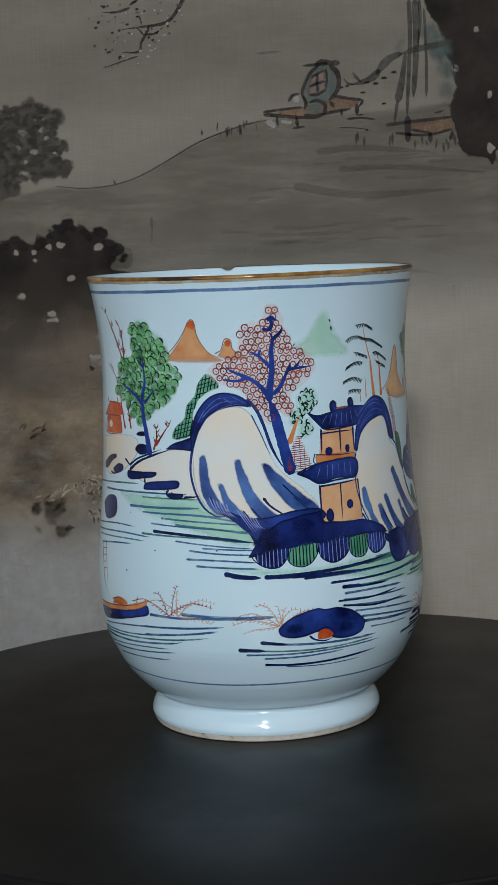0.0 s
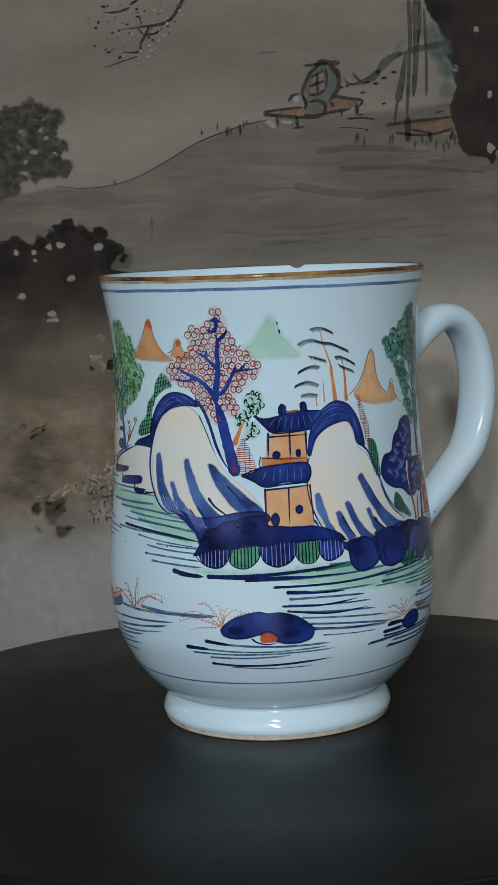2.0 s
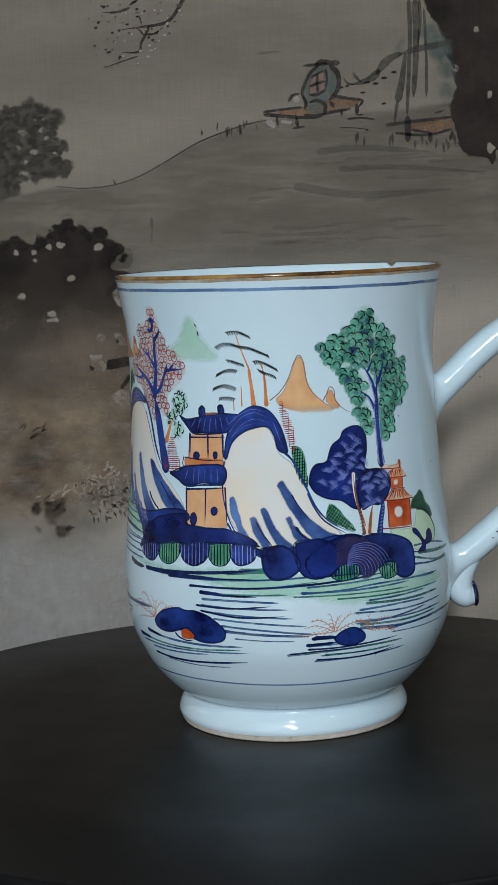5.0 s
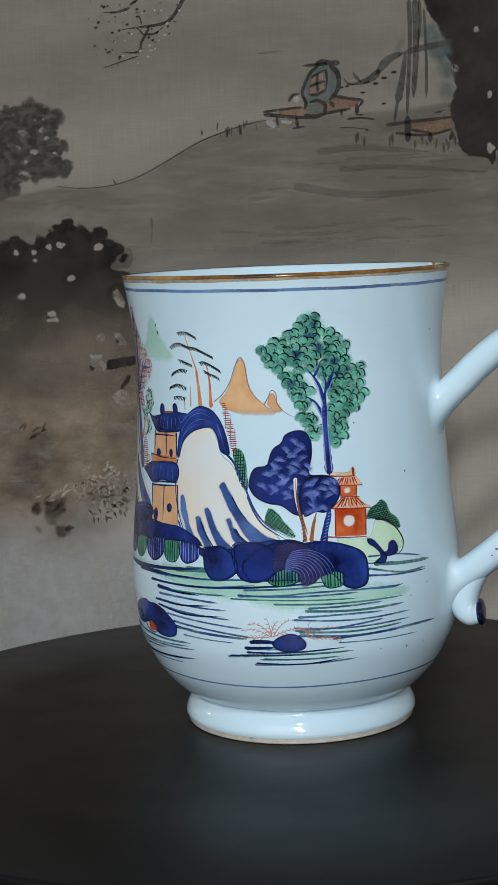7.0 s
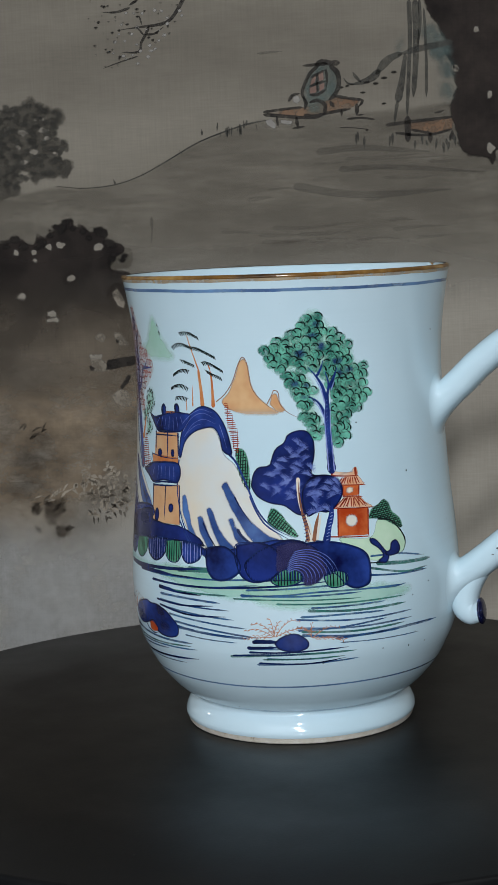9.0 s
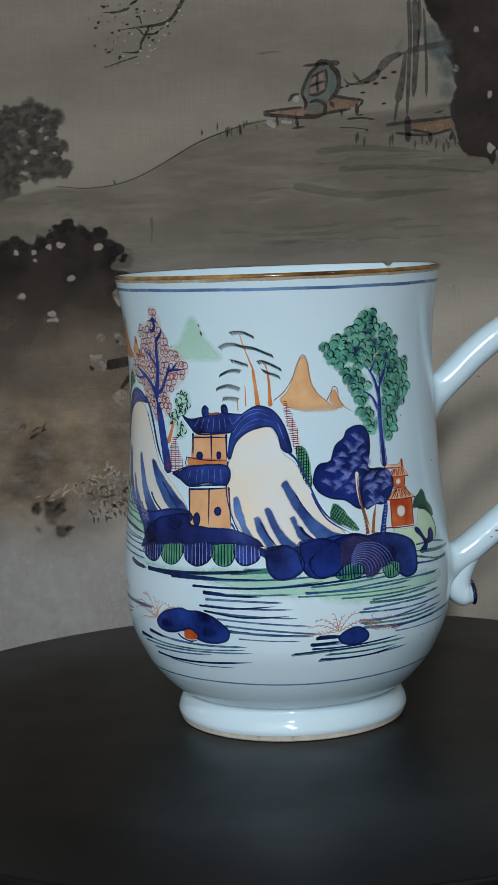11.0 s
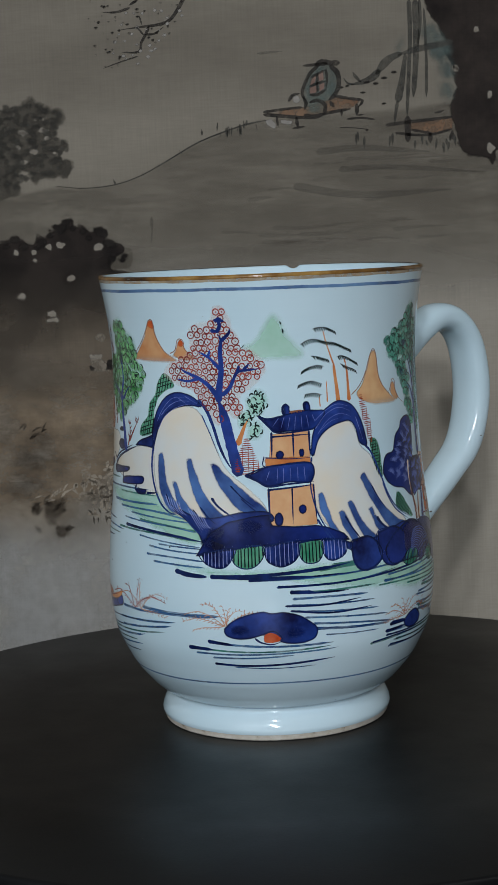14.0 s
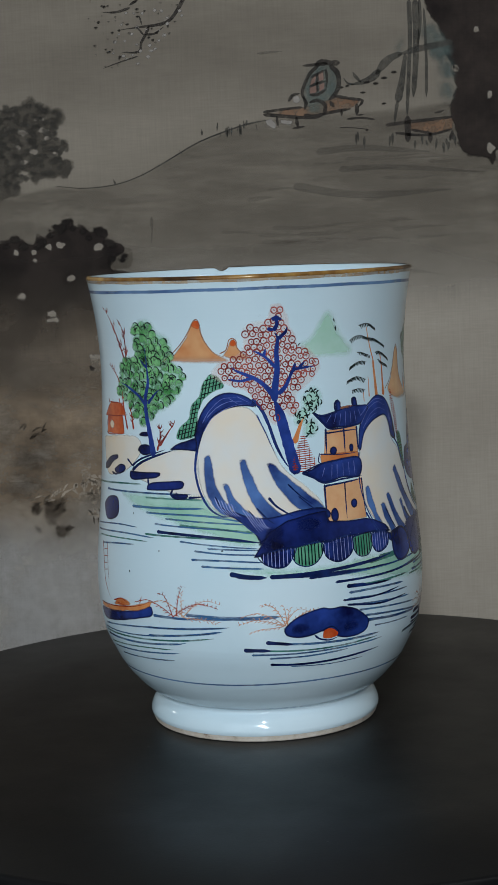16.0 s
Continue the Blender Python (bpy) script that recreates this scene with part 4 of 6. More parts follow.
leafy([[(-44.2, 127.2), (-39.6, 127.5), (-37.1, 124.6), (-33.1, 122.6), (-31.2, 119), (-34.2, 116), (-40, 115.9), (-45.2, 115.8), (-47.7, 119.9), (-47.7, 124.1)], [(-55, 115.5), (-44.8, 116.8), (-35.2, 116), (-29.3, 114.4), (-27.5, 110.8), (-29.6, 106.2), (-34.1, 103.1), (-39.4, 101), (-44, 98.3), (-47.7, 99.8), (-53.9, 103.4), (-59.7, 106.5), (-58.2, 111.3)]], LEAF_GREEN,
      [([(-40.2, 88), (-41.8, 94.2), (-43.4, 100), (-43.8, 105), (-42.4, 109.2), (-42.5, 114.2), (-43, 120.5)], 2.0, 0.7), ([(-43.9, 103.2), (-47.5, 105.7), (-53.6, 108.1), (-58.5, 109.3)], 1.0, 0.5), ([(-42.7, 103.4), (-39.2, 106.3), (-37, 107.7)], 0.9, 0.5), ([(-42.5, 113.9), (-44.7, 115.5), (-46.3, 117.1)], 0.7, 0.4)], "painted leafy green tree with blue trunk", 2.5, 1.7)
leafy([[(87.5, 129), (90.2, 129.3), (92.8, 126.9), (95.7, 123.6), (98.8, 121.6), (101.9, 118.5), (103.5, 114.9), (107.1, 112.8), (108.2, 108.2), (107.6, 104.4), (104.5, 101.6), (101.4, 105.4), (96, 107.2), (92.2, 110.3), (87.6, 112.3), (82.6, 113.3), (77.1, 112.9), (72.8, 115.1), (73.5, 119.4), (78, 121.6), (82.8, 123.7), (85.2, 126.5)], [(79.4, 111.9), (84.5, 112.1), (88.2, 109.1), (89.2, 104.9), (87.2, 102.1), (83.8, 104.1), (80, 107.7)], [(83.7, 103.4), (88, 102.4), (90.8, 97.4), (90.7, 93.6), (88, 95.6), (85.1, 99.2)], [(95.9, 106.6), (102.6, 104.7), (101.5, 99.7), (100.9, 95.7), (97.5, 91.4), (94.8, 91.8), (94.7, 97.6), (95, 102.4)]], LEAF_TEAL,
      [([(94, 82.8), (93.6, 89.6), (93.3, 96.1), (93.3, 100.9), (93.5, 104.9), (94.1, 108.6), (93, 112.2)], 2.4, 1.0), ([(93, 103.2), (92.1, 107.4), (89.9, 110.7), (86.9, 113.7)], 1.1, 0.5), ([(94.2, 107.3), (96.1, 110.4), (97.4, 113.3)], 1.0, 0.5), ([(92.9, 99.3), (90.3, 103.3), (86.5, 105.6)], 0.9, 0.4), ([(89.9, 110.7), (91.5, 113), (92.4, 115.4)], 0.7, 0.4)], "painted leafy teal tree with blue trunk", 2.5, 1.85)
trunk_light = strokes("trunk_light", MUG, [([(92.9, 83.5), (92.6, 90.4), (92.3, 96.9), (92.2, 103.2)], 0.34, 0.3), ([(94.9, 83.5), (94.5, 90.4), (94.2, 97.0), (94.6, 104.6)], 0.3, 0.25), ([(92.6, 103.0), (91.2, 107.4), (88.9, 110.9)], 0.34, 0.25), ([(94.9, 106.6), (96.6, 109.9)], 0.3, 0.2), ([(92.4, 98.6), (90.0, 102.6), (86.9, 104.8)], 0.34, 0.2)], LINE_PALE, 6, label="pale edges and bark ticks of the blue trunk")
strokes("bark_tick", MUG, [([(92.8, z), (93.5, z + 0.35)], 0.26, 0.2) for z in np.arange(84.0, 104.0, 1.15)], LINE_PALE, 6.4, trunk_light, flat=False)
fill("blue_smudge", MUG, [ellipse(*q, 9) for q in ((90.2, 125.6, 1.3, 0.9), (88.9, 122.6, 2.0, 0.7), (92.0, 119.4, 1.1, 1.0), (84.5, 117.6, 1.5, 0.9), (97.6, 114.9, 2.0, 0.8), (101.6, 112.4, 1.8, 0.9), (82.6, 108.9, 1.3, 0.9), (86.4, 108.4, 1.2, 0.8), (98.4, 111.6, 1.0, 1.2), (85.2, 105.0, 1.4, 0.6))], pigment("blue_leaf_smudge", lin(22, 42, 100), lin(60, 96, 140), 200, 1.2, 0.9, 0.75, 0.3, wob_scale=350), 3.4, trunk_light, "soft cobalt smudges among the leaves", margin=0.8, cell=0.4)

# shrub by the pagoda, thin red cone hatchings
shrub = strokes("small_shrub", MUG, [([(11.8, 91.4), (13.2, 94.4), (14.7, 97.4), (16.1, 99.1)], 1.6, 0.5)], ORANGE, 3, label="small painted shrub with orange stem")
SHRUB = [[(17.6, 106), (19.8, 106.9), (21.9, 105.1), (21.8, 102.4), (19.1, 100.1), (16.2, 101.4), (15.4, 104)], [(12.5, 99.7), (15.3, 101), (17.4, 100.1), (16, 97.4), (12.9, 96.9)], [(16, 96.4), (19.1, 97.5), (20.3, 95.8), (18.5, 93.5), (15.5, 93.5)]]
fill("leaf_clump", MUG, SHRUB, GREEN_WASH, 1, shrub, margin=0.6)
leaf_marks = []
for s in SHRUB:
    for x, z in inside_points(MUG, s, 1.15, rng, 0.3):
        a = rng.uniform(0, 6.28)
        leaf_marks.append((arc(x, z, 0.75, a, a + 2.6, 6), 0.42, 0.24))
strokes("leaf_mark", MUG, leaf_marks, LINE_GREEN, 4, shrub, flat=True)


def cone(shape, label, mat=None):
    marks = hatch(MUG, shape, 0.05, 0.62, 0.24, rng) + hatch(MUG, shape, math.pi / 2, 1.5, 0.16, rng)
    return strokes("hatched_cone", MUG, marks, mat or LINE_RED, 2, label=label, flat=True, taper=0.85)


cone([(14.1, 93.5), (15.9, 93.5), (17.5, 89.6), (19.5, 83.7), (10.8, 83.5), (11.7, 88.5)], "painted cone of fine red hatching")
cone([(56.6, 103.7), (58.2, 104.2), (60.5, 99.9), (62.3, 94.8), (62.4, 89.9), (60.3, 90.1), (58.6, 95.4), (57.2, 100)], "painted cone of fine red hatching")

# ---- palms on the second hill ----


def frond(pts, droop):
    line = catmull(MUG.flat(pts), 0.55)
    marks = [(pts, 0.24, 0.2)]
    teeth = []
    for i in range(1, len(line) - 1):
        x, z = line[i]
        teeth.append(([(x, z + 0.15), (x + droop * 0.7, z - 1.15)], 0.4, 0.22))
    return marks, teeth


palm = strokes("palm", MUG, [([(48.4, 102.4), (47.9, 107), (47.3, 111.1), (47, 113.9)], 1.3, 0.8), ([(47, 113.5), (45.5, 116.8), (44.1, 120.1), (42.9, 123.7)], 0.45, 0.3), ([(52.8, 102.5), (52.6, 106.8), (52.4, 110.4), (51.9, 113.3)], 1.1, 0.5), ([(51.9, 113.3), (51, 115.6)], 0.4, 0.3), ([(44.1, 102.6), (44.1, 106.5), (44, 108.8)], 0.4, 0.25), ([(41.3, 101.4), (41.1, 105)], 0.3, 0.2)], ORANGE, 2, label="painted palms with orange stems and dark fronds", taper=0.9)
long_marks, all_teeth = [], []
for pts, droop in (([(39, 123.9), (41.4, 124.3), (43.9, 124.2), (45.8, 123.6), (48.1, 122.6)], 1), ([(34.7, 119.6), (37.5, 120.8), (40.6, 120.9), (43.7, 120.1), (47, 119.7), (50.3, 118.6), (54.3, 117.1)], 1), ([(38.5, 116.1), (40.4, 116), (43.1, 115.3), (45.4, 114.7)], 1), ([(48.2, 115.4), (50.2, 115.7), (53, 114.9), (57, 113.1)], 1), ([(34.9, 111.8), (37.9, 113), (40.7, 113.4), (43.4, 113)], -1), ([(49.7, 113.4), (52.5, 112.3), (54.9, 111.6), (56.5, 110.8)], 1), ([(33.4, 107.8), (36.2, 108.7), (38.9, 108.9), (42.8, 107.8)], -1), ([(35.6, 105.1), (38.8, 105.4), (42.3, 104.9)], -1)):
    a, b = frond(pts, droop)
    long_marks += a
    all_teeth += b
strokes("frond_rib", MUG, long_marks, LINE_GREEN, 2, palm)
strokes("frond_tooth", MUG, all_teeth, LINE_GREEN, 3, palm, flat=True)

# ---- blue clump tree and the little orange temple ----
clump = fill("blue_clump_tree", MUG, [[(66.1, 79.9), (67.0, 83.4), (68.9, 85.4), (72.6, 85.9), (73.7, 88.4), (75.2, 90.9), (77.9, 92.3), (79.2, 94.6), (83.2, 95.8), (86.2, 95.2), (88.1, 92.7), (88.3, 88.8), (87.2, 84.6), (87.5, 82.8), (92.2, 82.6), (96.0, 81.2), (97.5, 78.2), (96.3, 75.0), (92.4, 71.9), (88.6, 72.2), (85.2, 71.0), (81.2, 71.8), (77.3, 74.2), (72.3, 75.1), (68.3, 77.0)]], COBALT_DEEP, 3.6, label="painted dark blue clump tree with pale fan leaves")
fill("near_lobe", MUG, [[(83.6, 78.6), (86.5, 82.0), (92.2, 82.6), (96.0, 81.2), (97.5, 78.2), (96.3, 75.0), (92.4, 71.9), (88.6, 72.2), (85.2, 71.0), (83.4, 74.4)]], COBALT_DEEP, 4.2, clump, "darker lobe of fan leaves")
rays = []
for zone, gap, long in (([(70.4, 79.6), (72.7, 84.0), (75.6, 88.1), (80.4, 92.2), (83.8, 94.1), (87.0, 91.4), (86.4, 84.7), (82.6, 77.0), (78.9, 75.6)], 2.7, 2.0), ([(84.2, 78.4), (87.5, 81.6), (92.0, 82.0), (96.2, 79.9), (96.0, 76.0), (92.0, 72.8), (86.0, 72.0)], 2.4, 2.1)):
    for x, z in inside_points(MUG, zone, gap, rng, 0.42):
        lean = rng.uniform(-0.9, 0.9)
        for k in range(11):
            a = 0.1 + lean + k * 0.29
            rays.append(([(x + 0.2 * math.cos(a), z + 0.2 * math.sin(a)), (x + 0.6 * long * math.cos(a), z + 0.6 * long * math.sin(a) - 0.05), (x + long * math.cos(a), z + long * math.sin(a) - 0.3)], 0.17, 0.12))
strokes("pale_ray", MUG, rays, RAY, 5, clump, flat=True)
strokes("trunk", MUG, [([(84.9, 63.8), (84.3, 68.2), (83.3, 71.9), (82.5, 77.1), (82.3, 81.9)], 0.9, 0.35), ([(86.7, 63.8), (87.6, 68.1), (88.9, 72.1)], 1.0, 0.8), ([(83.7, 71.9), (85.7, 65.8)], 0.5, 0.4)], BROWN_LINE, 6.4, clump, "reddish brown trunk")
strokes("trunk_fill", MUG, [([(82.3, 82.2), (82.2, 78.0), (82.8, 72.5)], 0.9, 0.7), ([(85.8, 63.8), (85.4, 67.7), (84.4, 71.6)], 1.3, 1.0), ([(87.6, 64.1), (88.5, 67.9), (89.6, 71.4)], 0.9, 0.7)], CREAM, 6, clump)
strokes("bark_tick", MUG, [([(u - 0.7, z), (u + 0.7, z + 0.5)], 0.3, 0.22) for u, z in [(84.6 - 0.1 * k, 64.2 + k) for k in range(8)]], WATER_DARK, 6.8, clump)
strokes("blue_trunk", MUG, [([(90.7, 63), (91.7, 67.2), (93, 71.1), (93.4, 75.1)], 1.9, 1.4)], COBALT, 6, clump)
strokes("bark_tick", MUG, [([(90.6 + 0.27 * k, 63.9 + 0.95 * k), (91.7 + 0.27 * k, 64.3 + 0.95 * k)], 0.24, 0.18) for k in range(9)], LINE_PALE, 6.8, clump)
ROOF_PALE = pigment("pale_orange_roof", lin(206, 150, 112, 1.2), lin(214, 190, 170, 1.2), 150, 0.3, 0.2, 0.95)
temple = fill("little_temple", MUG, [[(95.3, 72.6), (106.2, 72.3), (105.5, 64.4), (94.9, 64.9)], [(97.6, 79.4), (103.5, 79.1), (103.3, 75.9), (97.5, 76.2)]], RED_WASH, 1, label="painted little orange temple with tiered roofs", sharp=True)
fill("roof", MUG, [[(93.5, 73), (96.2, 74.2), (98.6, 76.1), (103.3, 75.9), (105.5, 73.8), (108.7, 72.2)], [(95, 79.6), (96.9, 80.6), (98.6, 81.9), (103.3, 81.7), (104.8, 80), (105.9, 78.9)], [(93.9, 82.2), (93.7, 84.4), (94.8, 83.4), (98.6, 82.9), (101.4, 82.8), (101.5, 84.4), (103, 84.1), (103.3, 81.7)]], ROOF_PALE, 2, temple, "pale roof with red tile lines", sharp=True)
strokes("roof_line", MUG, [([(93.5, 72.9), (101.1, 72.4), (108.7, 72.2)], 0.35, 0.3), ([(94.9, 79.4), (100.4, 79.1), (105.9, 78.9)], 0.35, 0.3), ([(97.1, 75.9), (102.1, 75.8), (104.5, 75.5)], 0.3, 0.3), ([(93.9, 82.2), (98.6, 81.8), (103.3, 81.7)], 0.35, 0.3), ([(95.4, 73.1), (94.9, 64.8)], 0.4, 0.4), ([(106.2, 72.1), (105.5, 64.2)], 0.4, 0.4), ([(91.5, 64.9), (99.4, 64.3), (105.9, 64)], 0.35, 0.3), ([(97.6, 79.1), (97.4, 75.9)], 0.35, 0.3), ([(103.3, 78.8), (103.1, 75.5)], 0.35, 0.3)]
        + [([(97.8 + 0.62 * k, 75.6), (94.2 + 1.5 * k, 72.9)], 0.3, 0.26) for k in range(9)] + [([(97.6 + 0.7 * k, 81.5), (95.6 + 1.15 * k, 79.4)], 0.28, 0.24) for k in range(8)] + [([(99, 75.8), (96.1, 73)], 0.22, 0.2), ([(100.1, 75.7), (98, 72.8)], 0.22, 0.2), ([(101.5, 75.6), (100.7, 72.6)], 0.22, 0.2), ([(102.7, 75.6), (103.2, 72.5)], 0.22, 0.2), ([(103.6, 75.2), (105.6, 72.5)], 0.22, 0.2), ([(98.9, 81.6), (96.9, 79.5)], 0.2, 0.2), ([(100.5, 81.5), (99.6, 79.3)], 0.2, 0.2), ([(102.1, 81.4), (102.7, 79.1)], 0.2, 0.2), ([(93.9, 82.2), (93.9, 84.8)], 0.5, 0.4), ([(102.5, 81.7), (102.3, 84.3)], 0.7, 0.6)], LINE_RED, 3, temple, taper=0.95)
fill("round_window", MUG, [ellipse(*(99.9, 69, 2.1, 1.7)), ellipse(*(99.9, 77.7, 1.4, 0.8))], CREAM, 3, temple, "pale round window")
mound = fill("green_mound", MUG, [[(94.9, 64.4), (106.3, 63.7), (109.5, 68.4), (113.7, 67.9), (117.7, 65.2), (120.1, 62), (119.7, 59.3), (116.9, 58), (110.6, 57.8), (108.5, 56.7), (102.7, 58.1), (95.5, 63.4)]], MOUND_GREEN, 0, label="pale green painted mound at the water")
fill("dark_bank", MUG, [[(105.5, 63.8), (108.2, 62.9), (110.8, 60.2), (113, 57.5), (111.6, 55.7), (107.7, 56.4), (110.6, 57.8), (108.8, 60.2), (106.1, 61.8)], [(113.8, 61.4), (116, 62.1), (117.6, 60), (116.9, 58), (113, 57.5), (110.7, 58.6), (113.2, 59.2)]], COBALT_DEEP, 2, mound)
strokes("bank_line", MUG, [([(109.5, 68.6), (114.1, 67.9), (117.7, 65.2), (120, 61.7), (119.2, 58.8), (116.9, 57.5)], 0.5, 0.4), ([(100.8, 57), (106.5, 56.2), (110.9, 56.1)], 0.35, 0.3)], LINE_GREEN, 2, mound)

# ---- left bank: hut, bare trees, blue blots ----
bank = fill("left_bank", MUG, [[(-52, 83.2), (-42.5, 87.2), (-34, 89.6), (-23, 90.2), (-22.1, 83), (-20.3, 76.4), (-27.6, 76.6), (-32.6, 77.7), (-41.4, 79.9), (-47.9, 81.2)], [(-75.7, 91.6), (-56.7, 93.4), (-47.9, 92.9), (-46.7, 89), (-52.8, 84.2), (-61.1, 81.5), (-71, 81.9)]], CREAM, 0, label="pale painted bank with blue blots")
fill("blue_blot", MUG, [[(-52.7, 83.1), (-49.5, 83.1), (-43.9, 83.2), (-37.4, 83.4), (-36.9, 82.8), (-38.8, 81.8), (-43.9, 81.1), (-50.1, 80.5), (-52.7, 81.2)], [(-43.3, 79.5), (-40.8, 80.3), (-34.2, 80.9), (-28.3, 81.2), (-27.3, 80.4), (-27.8, 79.2), (-30.7, 78.5), (-41.7, 77.9), (-43.6, 78.2)], [(-32.9, 77.2), (-30.8, 77.3), (-26.3, 77.4), (-25.9, 76.7), (-28.3, 75.7), (-31.2, 75.7), (-32.6, 76.4)], [(-63.9, 82.9), (-59.4, 84.6), (-56.2, 84.6), (-55.2, 83.8), (-56.5, 82.5), (-60.1, 81.5), (-63.3, 81.9)], [(-73.6, 83.7), (-67.2, 86.4), (-61.1, 87.3), (-60.2, 86.5), (-65.0, 84.8), (-69.1, 82.7), (-73.5, 82.1)], [(-73.7, 71.3), (-68.8, 73.9), (-61.4, 74.6), (-59.5, 72.3), (-59.9, 69.2), (-64.2, 67.4), (-70.0, 67.4)], [(-48.3, 89.5), (-46.6, 91.1), (-42.8, 91.3), (-40.5, 90.2), (-41.8, 88.6), (-45.5, 88.2)], [(-47.7, 94.4), (-44.8, 95.1), (-41.1, 95.0), (-40.4, 94.3), (-43.8, 93.7), (-47.1, 93.8)]], COBALT_DEEP, 2, bank, "dark blue blots along the bank")
strokes("blot_tail", MUG, [([(-42.8, 81.3), (-43.0, 79.7)], 0.6, 0.5), ([(-32.0, 78.4), (-32.9, 77.2), (-31.4, 75.9)], 0.6, 0.5), ([(-51.4, 84.6), (-47.2, 86.7), (-41.8, 88.3), (-35.2, 90.1)], 0.6, 0.5), ([(-25.9, 76.4), (-21.4, 76.6)], 0.6, 0.5), ([(-65.9, 81.6), (-62.8, 81.3), (-60.1, 81.7)], 0.6, 0.5)], WATER_DARK, 3, bank)
strokes("bank_line", MUG, [([(-51.3, 83.3), (-46.1, 86), (-39.7, 88), (-31.6, 90.1)], 0.9, 0.5), ([(-54.3, 86.5), (-50.6, 84.4)], 0.6, 0.5), ([(-30.8, 77.8), (-29.4, 76.2), (-24.5, 76)], 0.5, 0.4), ([(-43.1, 81.8), (-42.5, 79.2)], 0.5, 0.4), ([(-25, 76.3), (-20.3, 76.8)], 0.5, 0.4)], WATER_DARK, 3, bank)
hut = fill("orange_hut", MUG, [[(-70.3, 99), (-57.4, 99.2), (-56.3, 93.8), (-71.5, 93.3)], [(-73.1, 98.4), (-67.9, 102.6), (-58.5, 103), (-54.9, 99.5)]], RED_WASH, 1, label="little painted orange hut", sharp=True)
strokes("hut_line", MUG, [([(-73.1, 98.6), (-62.1, 98.9), (-54.5, 99.5)], 0.35, 0.3), ([(-67.9, 102.2), (-73.1, 98.6)], 0.35, 0.3), ([(-58.5, 103), (-54.5, 99.5)], 0.35, 0.3), ([(-68.6, 102.5), (-69.2, 104.2)], 0.5, 0.4), ([(-59.4, 102.9), (-59.8, 104.5)], 0.5, 0.4), ([(-67.9, 102.8), (-58.5, 103)], 0.4, 0.4), ([(-70.4, 98.6), (-71.5, 93.3), (-56.7, 93.8)], 0.35, 0.3), ([(-57.4, 99), (-56.3, 93.8)], 0.35, 0.3)], LINE_RED, 2, hut)
fill("hut_window", MUG, [ellipse(*(-66.2, 96.2, 1.9, 1.2))], CREAM, 2, hut)


def bare_tree(stems, mat, twigs=5, size=2.2, label=""):
    lines = [(s, 0.7, 0.35) for s in stems]
    for s in stems:
        c = catmull(MUG.flat(s), 0.5)
        for k in range(twigs * 2):
            i = rng.randrange(len(c) // 4, len(c))
            a = math.pi / 2 + (1 if k % 2 else -1) * rng.uniform(0.4, 1.0)
            x, z = c[i]
            q = [(x / DEG, z), ((x + 0.55 * size * math.cos(a)) / DEG, z + 0.5 * size * math.sin(a)), ((x + size * 0.8 * math.cos(a)) / DEG, z + size * math.sin(a))]
            lines.append((q, 0.36, 0.2))
    return strokes("bare_tree", MUG, lines, mat, 1, label=label)


bare_tree([[(-53.3, 113.6), (-56, 118.5), (-58.7, 123.5), (-62.3, 128.5), (-65.3, 130.9)], [(-54.1, 113.9), (-53.5, 118.9), (-53.6, 124), (-55, 127)]], LINE_PINK, 9, 2.2, "painted bare reddish tree")
bare_tree([[(-54.2, 95.3), (-56.4, 101.6), (-57.8, 106.9), (-61.1, 111.2), (-67.2, 114.3)], [(-50.5, 95.5), (-51.8, 100.5), (-53.1, 104.6)]], LINE_RED, 6, 2.0, "painted bare reddish tree")
bare_tree([[(-38.6, 89.7), (-37.2, 93.4), (-37.4, 97.7)], [(-37.5, 91.1), (-34.4, 94.5), (-31.4, 97.6)]], LINE_PINK, 4, 2.0, "painted bare reddish tree")

# ---- water lines, islets, reeds and the boat ----
water = fill("green_water_wash", MUG, [[(-56.7, 76.1), (-31.7, 76.4), (-19.7, 76.1), (-16.3, 72.9), (-7, 70.6), (-1.5, 65.6), (0.6, 63.3), (-10.9, 65.5), (-27.1, 68.4), (-47.7, 72.8)], [(-11.2, 56), (3.5, 55), (18.6, 54.7), (35.7, 54.8), (52.5, 54.3), (48.9, 52.3), (26.6, 52.9), (7.1, 53.6)]], GREEN_WASH, 0, label="thin green wash over the painted water", margin=1.4)
fill("green_water_wash", MUG, [[(-43.9, 73.1), (-20.8, 73.1), (-2.5, 66.3), (-6.6, 62.6), (-25.3, 68.3)], [(35.7, 56.2), (52.2, 54.4), (72.4, 53.1), (94.4, 53), (81.6, 48.2), (59.5, 47.5), (37.3, 50.4), (26.3, 53.8)], [(62.3, 50.9), (82.2, 50.5), (108, 49.9), (120.4, 46.8), (100.1, 44.3), (70.9, 45.5)]], GREEN_WASH, 0.5, water, margin=1.4)
